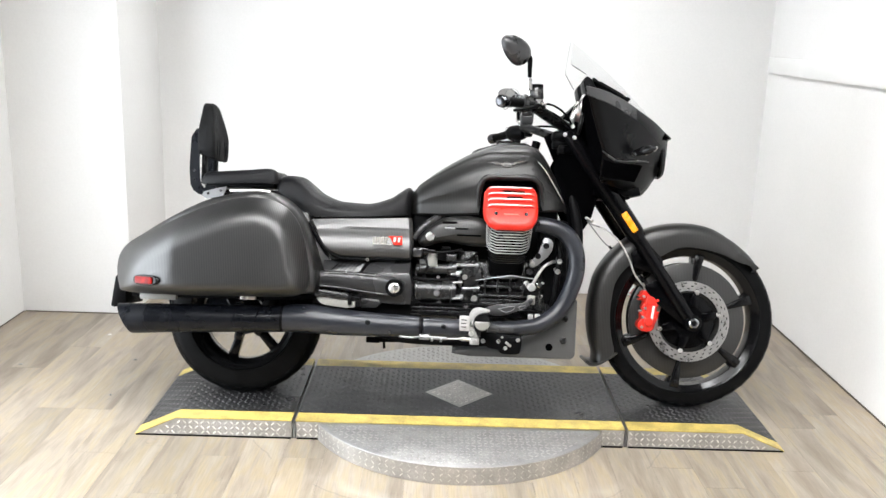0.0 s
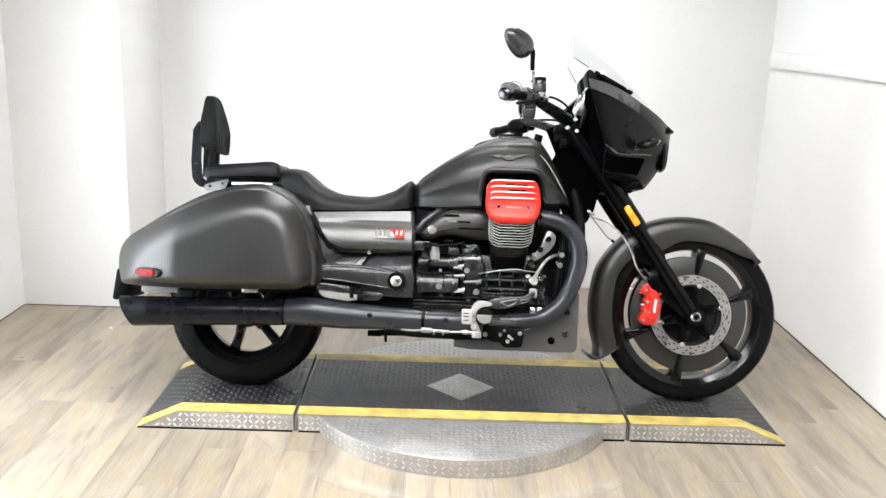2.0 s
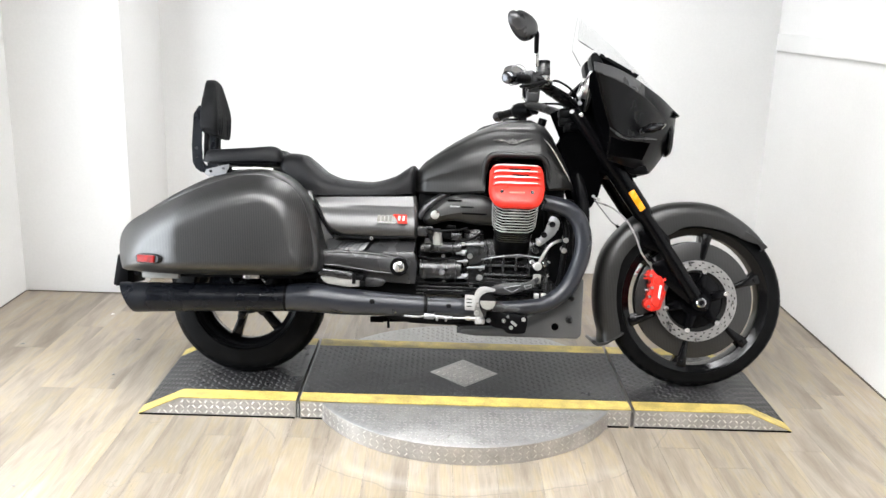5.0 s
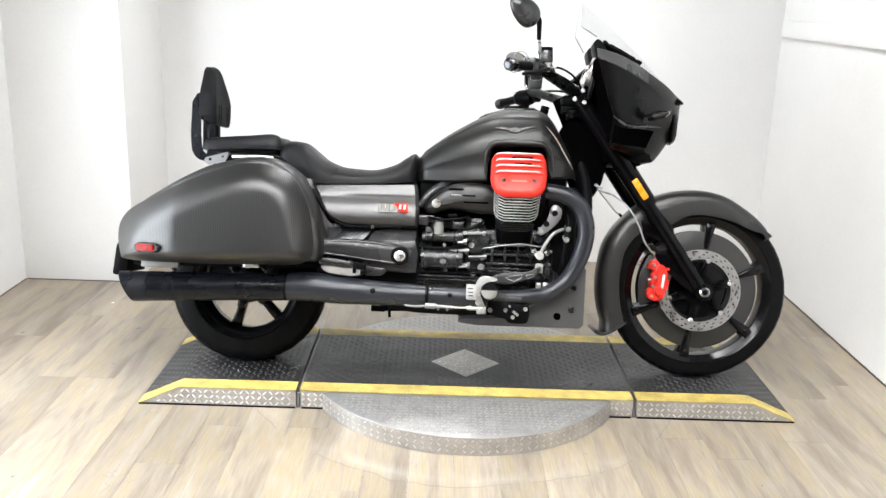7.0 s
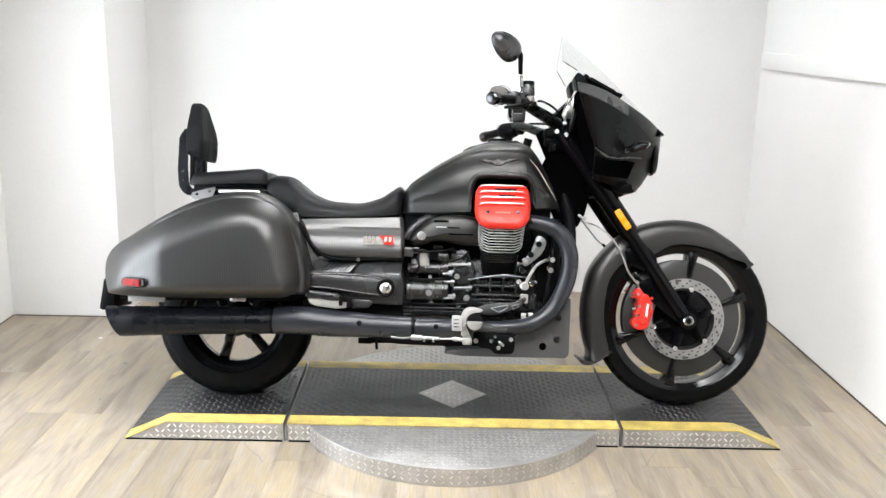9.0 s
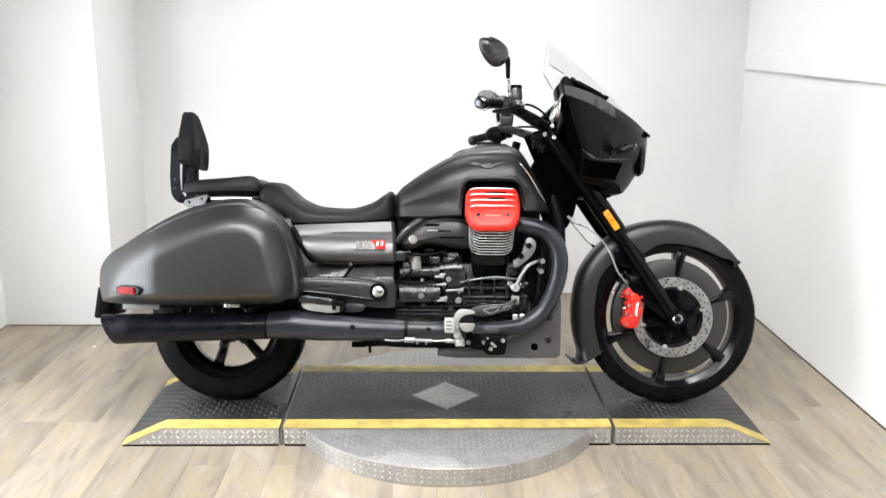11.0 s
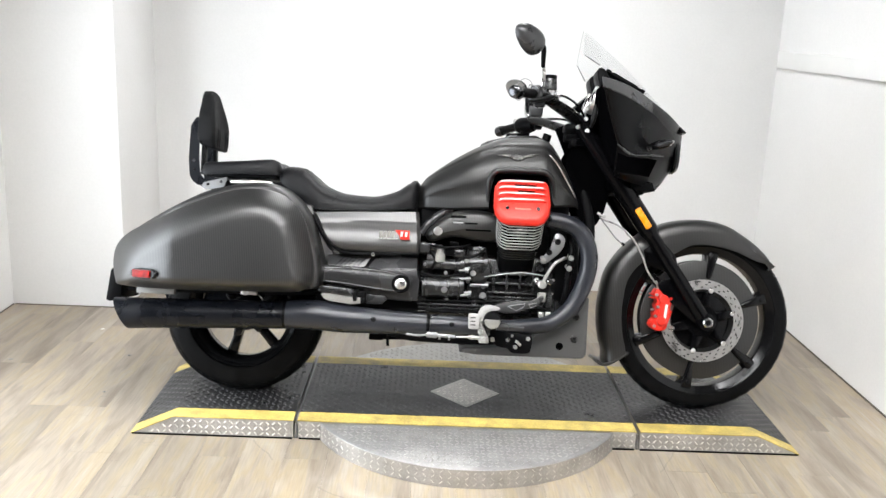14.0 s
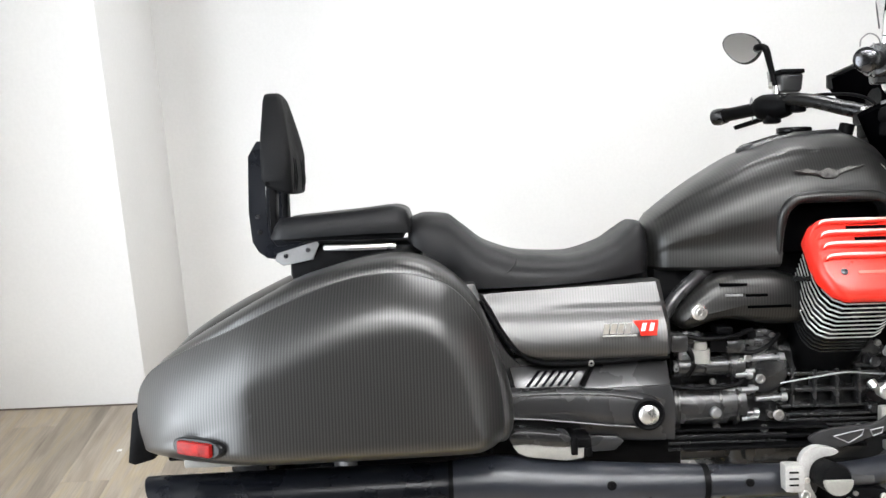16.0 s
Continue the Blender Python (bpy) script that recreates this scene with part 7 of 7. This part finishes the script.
def foot_control(s):
    out = lambda g: g if s < 0 else flip(g)
    arm = prism(smooth2([(0.172, 0.388), (0.150, 0.396), (0.124, 0.398), (0.103, 0.386), (0.093, 0.362), (0.094, 0.330), (0.096, 0.300), (0.108, 0.274), (0.122, 0.262), (0.134, 0.270), (0.128, 0.292), (0.116, 0.318), (0.113, 0.344), (0.120, 0.364), (0.138, 0.376), (0.162, 0.380)], 4), -0.356, -0.338, 0.005, 3)
    p = part("brake_pedal" if s < 0 else "gear_pedal", out(arm), CAST, bike, "bright cast aluminium foot lever")
    pad = prism(smooth2([(0.060, 0.318), (0.064, 0.312), (0.090, 0.311), (0.096, 0.318), (0.096, 0.358), (0.090, 0.365), (0.064, 0.366), (0.059, 0.359)], 3), -0.372, -0.342, 0.004, 2)
    part("pedal_pad", out(pad), CAST, p, "ribbed bright pedal pad")
    parts("pad_slot", [out(box(0.066, 0.085, -0.3735, -0.369, z - 0.0018, z + 0.0018, 0.0005)) for z in (0.326, 0.339, 0.352)], RUBBER, p)
    part("foot_peg", out(join(tube([(0.142, -0.30, 0.338), (0.142, -0.415, 0.350), (0.142, -0.424, 0.351)], [0.026, 0.031, 0.026], 24, 1))), RUBBER, p, "round black rubber foot peg", sharp=50)
    wear = [(0.142 + 0.0285 * math.cos(a), 0.349 + 0.0285 * math.sin(a)) for a in [radians(172 + 15 * k) for k in range(14)]]
    part("peg_end", out(prism(wear, -0.429, -0.400, 0.003)), CREAM, p, "worn grey end of the peg")
    part("peg_bracket", out(join(prism(smooth2([(0.135, 0.325), (0.170, 0.330), (0.198, 0.302), (0.240, 0.298), (0.288, 0.292), (0.297, 0.276), (0.292, 0.236), (0.278, 0.224), (0.225, 0.224), (0.205, 0.240), (0.170, 0.246), (0.146, 0.270)], 3), -0.322, -0.290, 0.005), tube([(0.145, -0.2, 0.31), (0.145, -0.32, 0.335)], 0.02, 14, 1))), PLASTIC, p, "black peg bracket")
    part("bracket_slot", out(xf(box(-0.013, 0.013, -0.326, -0.320, -0.005, 0.005, 0.002), Matrix.Translation((0.245, 0, 0.262)) @ Matrix.Rotation(radians(38), 4, "Y"))), ALU, p, "bright slotted stop")
    part("master_cylinder", out(join(tube([(0.165, -0.318, 0.322), (0.205, -0.315, 0.316)], [0.018, 0.015], 16, 1), tube([(0.205, -0.315, 0.316), (0.262, -0.305, 0.312)], 0.013, 16, 1))), SATIN_BLACK, p, "black brake cylinder behind the peg", sharp=50)
    parts("bracket_bolt", [out(g) for g in (bolt(0.208, -0.322, 0.272, 0.0080, 0.008), bolt(0.235, -0.322, 0.247, 0.0075, 0.008), bolt(0.281, -0.322, 0.279, 0.008, 0.006), bolt(0.222, -0.322, 0.288, 0.005, 0.006), bolt(0.104, -0.356, 0.300, 0.010, 0.007), bolt(0.108, -0.356, 0.330, 0.006, 0.004), bolt(0.150, -0.330, 0.272, 0.009, 0.010))], ALU, p)
    part("pivot_block", out(join(box(0.100, 0.135, -0.360, -0.325, 0.258, 0.284, 0.005), lathe([(0.011, -0.345), (0.011, -0.368), (0.008, -0.371)], 0.118, 0.272, 16))), CAST, p, "bright pivot block")
    part("link_rod", out(join(tube([(0.016, -0.345, 0.277), (0.070, -0.345, 0.279)], 0.0032, 10, 1), tube([(0.062, -0.345, 0.279), (0.104, -0.345, 0.277)], 0.0072, 12, 1), tube([(0.070, -0.345, 0.279), (0.080, -0.345, 0.279)], 0.0095, 8, 1))), STEEL, p, "bright linkage rod")
    part("brake_switch", out(join(tube([(-0.090, -0.345, 0.281), (-0.052, -0.345, 0.280)], 0.0105, 16, 1), tube([(-0.052, -0.345, 0.280), (0.014, -0.345, 0.278)], 0.0065, 14, 1), tube([(-0.046, -0.345, 0.274), (-0.038, -0.345, 0.274)], 0.009, 12, 1), tube([(-0.012, -0.345, 0.273), (-0.004, -0.345, 0.273)], 0.009, 12, 1), tube([(-0.165, -0.335, 0.279), (-0.120, -0.34, 0.276), (-0.088, -0.345, 0.281)], 0.004, 10, 4))), GREY_METAL, p, "grey switch on the linkage")


for s in (-1, 1):
    foot_control(s)
part("brake_line_front", tube([(0.545, -0.06, 0.775), (0.562, -0.09, 0.735), (0.62, -0.135, 0.712), (0.675, -0.160, 0.665), (0.715, -0.165, 0.600), (0.745, -0.150, 0.535), (0.798, -0.105, 0.480)], 0.0034, 10, 6), CABLE, bike, "clear-coated braided brake line")
parts("line_guide", (tube([(0.55, -0.10, 0.755), (0.575, -0.12, 0.74)], 0.006, 8, 1), ), ALU, bike)
part("fork_cable", tube([(0.556, -0.10, 0.742), (0.590, -0.105, 0.700), (0.628, -0.11, 0.655), (0.650, -0.11, 0.640)], 0.0026, 8, 4), GREY_METAL, bike, "thin grey cable beside the fork")
part("cable_end", tube([(0.646, -0.11, 0.643), (0.656, -0.11, 0.634)], 0.0055, 10, 1), PLASTIC, bike)
part("side_stand", join(tube([(0.02, 0.15, 0.25), (-0.10, 0.17, 0.215), (-0.30, 0.18, 0.205)], 0.013, 12, 3), box(-0.34, -0.28, 0.165, 0.195, 0.19, 0.215, 0.004), tube([(-0.262, 0.15, 0.215), (-0.258, 0.15, 0.170)], 0.006, 10, 1)), MATT_BLACK, bike, "black side stand folded along the frame")
parts("swing_arm", ([tube([(-0.20, s * 0.13, 0.42), (-0.5, s * 0.135, 0.36), (-0.815, s * 0.13, 0.308)], 0.03, 14, 4) for s in (-1, 1)]), MATT_BLACK, bike, "black swing arm")
part("oil_pan", box(0.02, 0.40, -0.11, 0.11, 0.215, 0.30, 0.02), ENGINE, engine)


# small fittings on the right-hand side of the engine
def stud(x0, z0, x1, z1, y=-0.188, r=0.0055):
    return join(tube([(x0, y, z0), (x1, y, z1)], r, 10, 1), tube([(x1 - 0.004, y, z1), (x1 + 0.008, y, z1)], r * 1.7, 10, 1))


for q in ((0.056, 0.547, 0.118, 0.550), (-0.008, 0.479, 0.054, 0.481), (0.064, 0.458, 0.124, 0.461), (-0.004, 0.426, 0.062, 0.428), (0.020, 0.512, 0.048, 0.513)):
    part("stud", stud(*q), GREY_METAL, engine, "bright threaded stud with a nut", sharp=50)
for x, z, r in ((0.047, 0.550, 0.009), (0.074, 0.503, 0.011), (0.031, 0.544, 0.007), (-0.030, 0.500, 0.007), (-0.111, 0.530, 0.006), (0.007, 0.576, 0.007), (0.082, 0.392, 0.009), (-0.023, 0.399, 0.008), (0.114, 0.421, 0.012), (0.373, 0.615, 0.010), (0.429, 0.545, 0.009), (0.435, 0.586, 0.009), (0.332, 0.575, 0.007), (0.291, 0.390, 0.006)):
    part("case_bolt", bolt(x, -0.186, z, r, 0.008), STEEL if r > 0.0065 else GREY_METAL, engine)
part("sensor_cap", join(tube([(-0.056, -0.182, 0.543), (-0.056, -0.182, 0.572)], 0.0215, 18, 1), tube([(-0.056, -0.182, 0.572), (-0.056, -0.182, 0.590)], 0.016, 18, 1), box(-0.076, -0.034, -0.195, -0.165, 0.540, 0.548, 0.002)), CREAM, engine, "pale grey sensor cap", sharp=50)
for g in (box(-0.100, -0.072, -0.198, -0.16, 0.585, 0.612, 0.004), box(0.000, 0.040, -0.195, -0.15, 0.562, 0.590, 0.004)):
    part("relay", g, ENGINE, engine)
part("breather_hose", tube([(-0.11, -0.16, 0.60), (-0.085, -0.185, 0.575), (-0.07, -0.19, 0.545), (-0.085, -0.185, 0.515)], 0.007, 10, 5), RUBBER, engine, "black breather hose")
for x, z in ((0.121, 0.415), (0.329, 0.533)):
    part("case_boss", lathe([(0.0125, -0.15), (0.0125, -0.186), (0.010, -0.189)], x, z, 18), CASING, engine)
for z in (0.352, 0.366, 0.380):
    part("sump_fin", box(-0.13, 0.13, -0.195, -0.12, z - 0.003, z + 0.003, 0.001), ENGINE, engine)
part("banjo_bolt", join(lathe([(0.011, -0.205), (0.011, -0.232), (0.008, -0.235)], 0.362, 0.486, 16), lathe([(0.008, -0.205), (0.008, -0.222)], 0.351, 0.508, 14)), CHROME, engine, "bright banjo bolts")
part("peg_clip", join(box(0.322, 0.342, -0.250, -0.23, 0.352, 0.372, 0.003), box(0.348, 0.368, -0.250, -0.23, 0.356, 0.374, 0.003)), ALU, engine, "two bright clips")


# scraps lying on the floor
rng = random.Random(3)
for x, y, w, d, pale in ((-1.93, 3.80, 0.024, 0.007, 0), (-1.438, 3.897, 0.022, 0.008, 0), (-1.676, 4.233, 0.018, 0.010, 1), (-2.145, 3.832, 0.026, 0.009, 0), (-1.406, 3.481, 0.012, 0.008, 0), (-1.402, 2.561, 0.016, 0.006, 0)):
    sc_ = thing("floor_scrap", "small pale scrap of plastic on the floor" if pale else "small dark scrap of dirt on the floor", "scrap", pose(x, y, 0.0002, 0, 0, rng.uniform(-20, 50)), group="scraps on the floor")
    part("scrap", prism([(-w / 2, 0.0), (-w * 0.1, 0.004), (w / 2, 0.003), (w * 0.4, 0.0)], -d / 2, d / 2, 0.0006, 1), WHITE_MARK if pale else GREY_METAL, sc_)

for s in (-1, 1):
    part("lower_frame_plate", box(-0.52, -0.10, min(s * 0.19, s * 0.13), max(s * 0.19, s * 0.13), 0.300, 0.425, 0.01), MATT_BLACK, bike, "black lower frame plate")


# ---------- the floor's planks ----------
PW, PL = 0.152, 0.95
rng = random.Random(7)


def plank_mesh(w, length):
    g = box(0.0004, w - 0.0004, 0.0004, length - 0.0004, -0.006, 0.0, 0)
    me = bpy.data.meshes.new("plank")
    bm = bmesh.new()
    vs = [bm.verts.new(v) for v in g[0]]
    for f in g[1]:
        bm.faces.new([vs[i] for i in f])
    bmesh.ops.recalc_face_normals(bm, faces=bm.faces)
    bm.to_mesh(me)
    bm.free()
    me.materials.append(PLANK)
    return me


meshes = {}
cols = int(math.ceil((X_RIGHT - X_LEFT) / PW))
for i in range(cols):
    x = X_LEFT + i * PW
    w = round(min(PW, X_RIGHT - x), 3)
    y = Y_FRONT
    first = PL * rng.choice((0.25, 0.4, 0.55, 0.7, 0.85, 1.0))
    while y < Y_BACK - 0.01:
        length = round(min(first if y == Y_FRONT else PL, Y_BACK - y), 3)
        key = (w, length)
        if key not in meshes:
            meshes[key] = plank_mesh(*key)
        ob = new("plank", meshes[key])
        ob.location = (x, y, 0)
        ob.parent = floor
        y += length
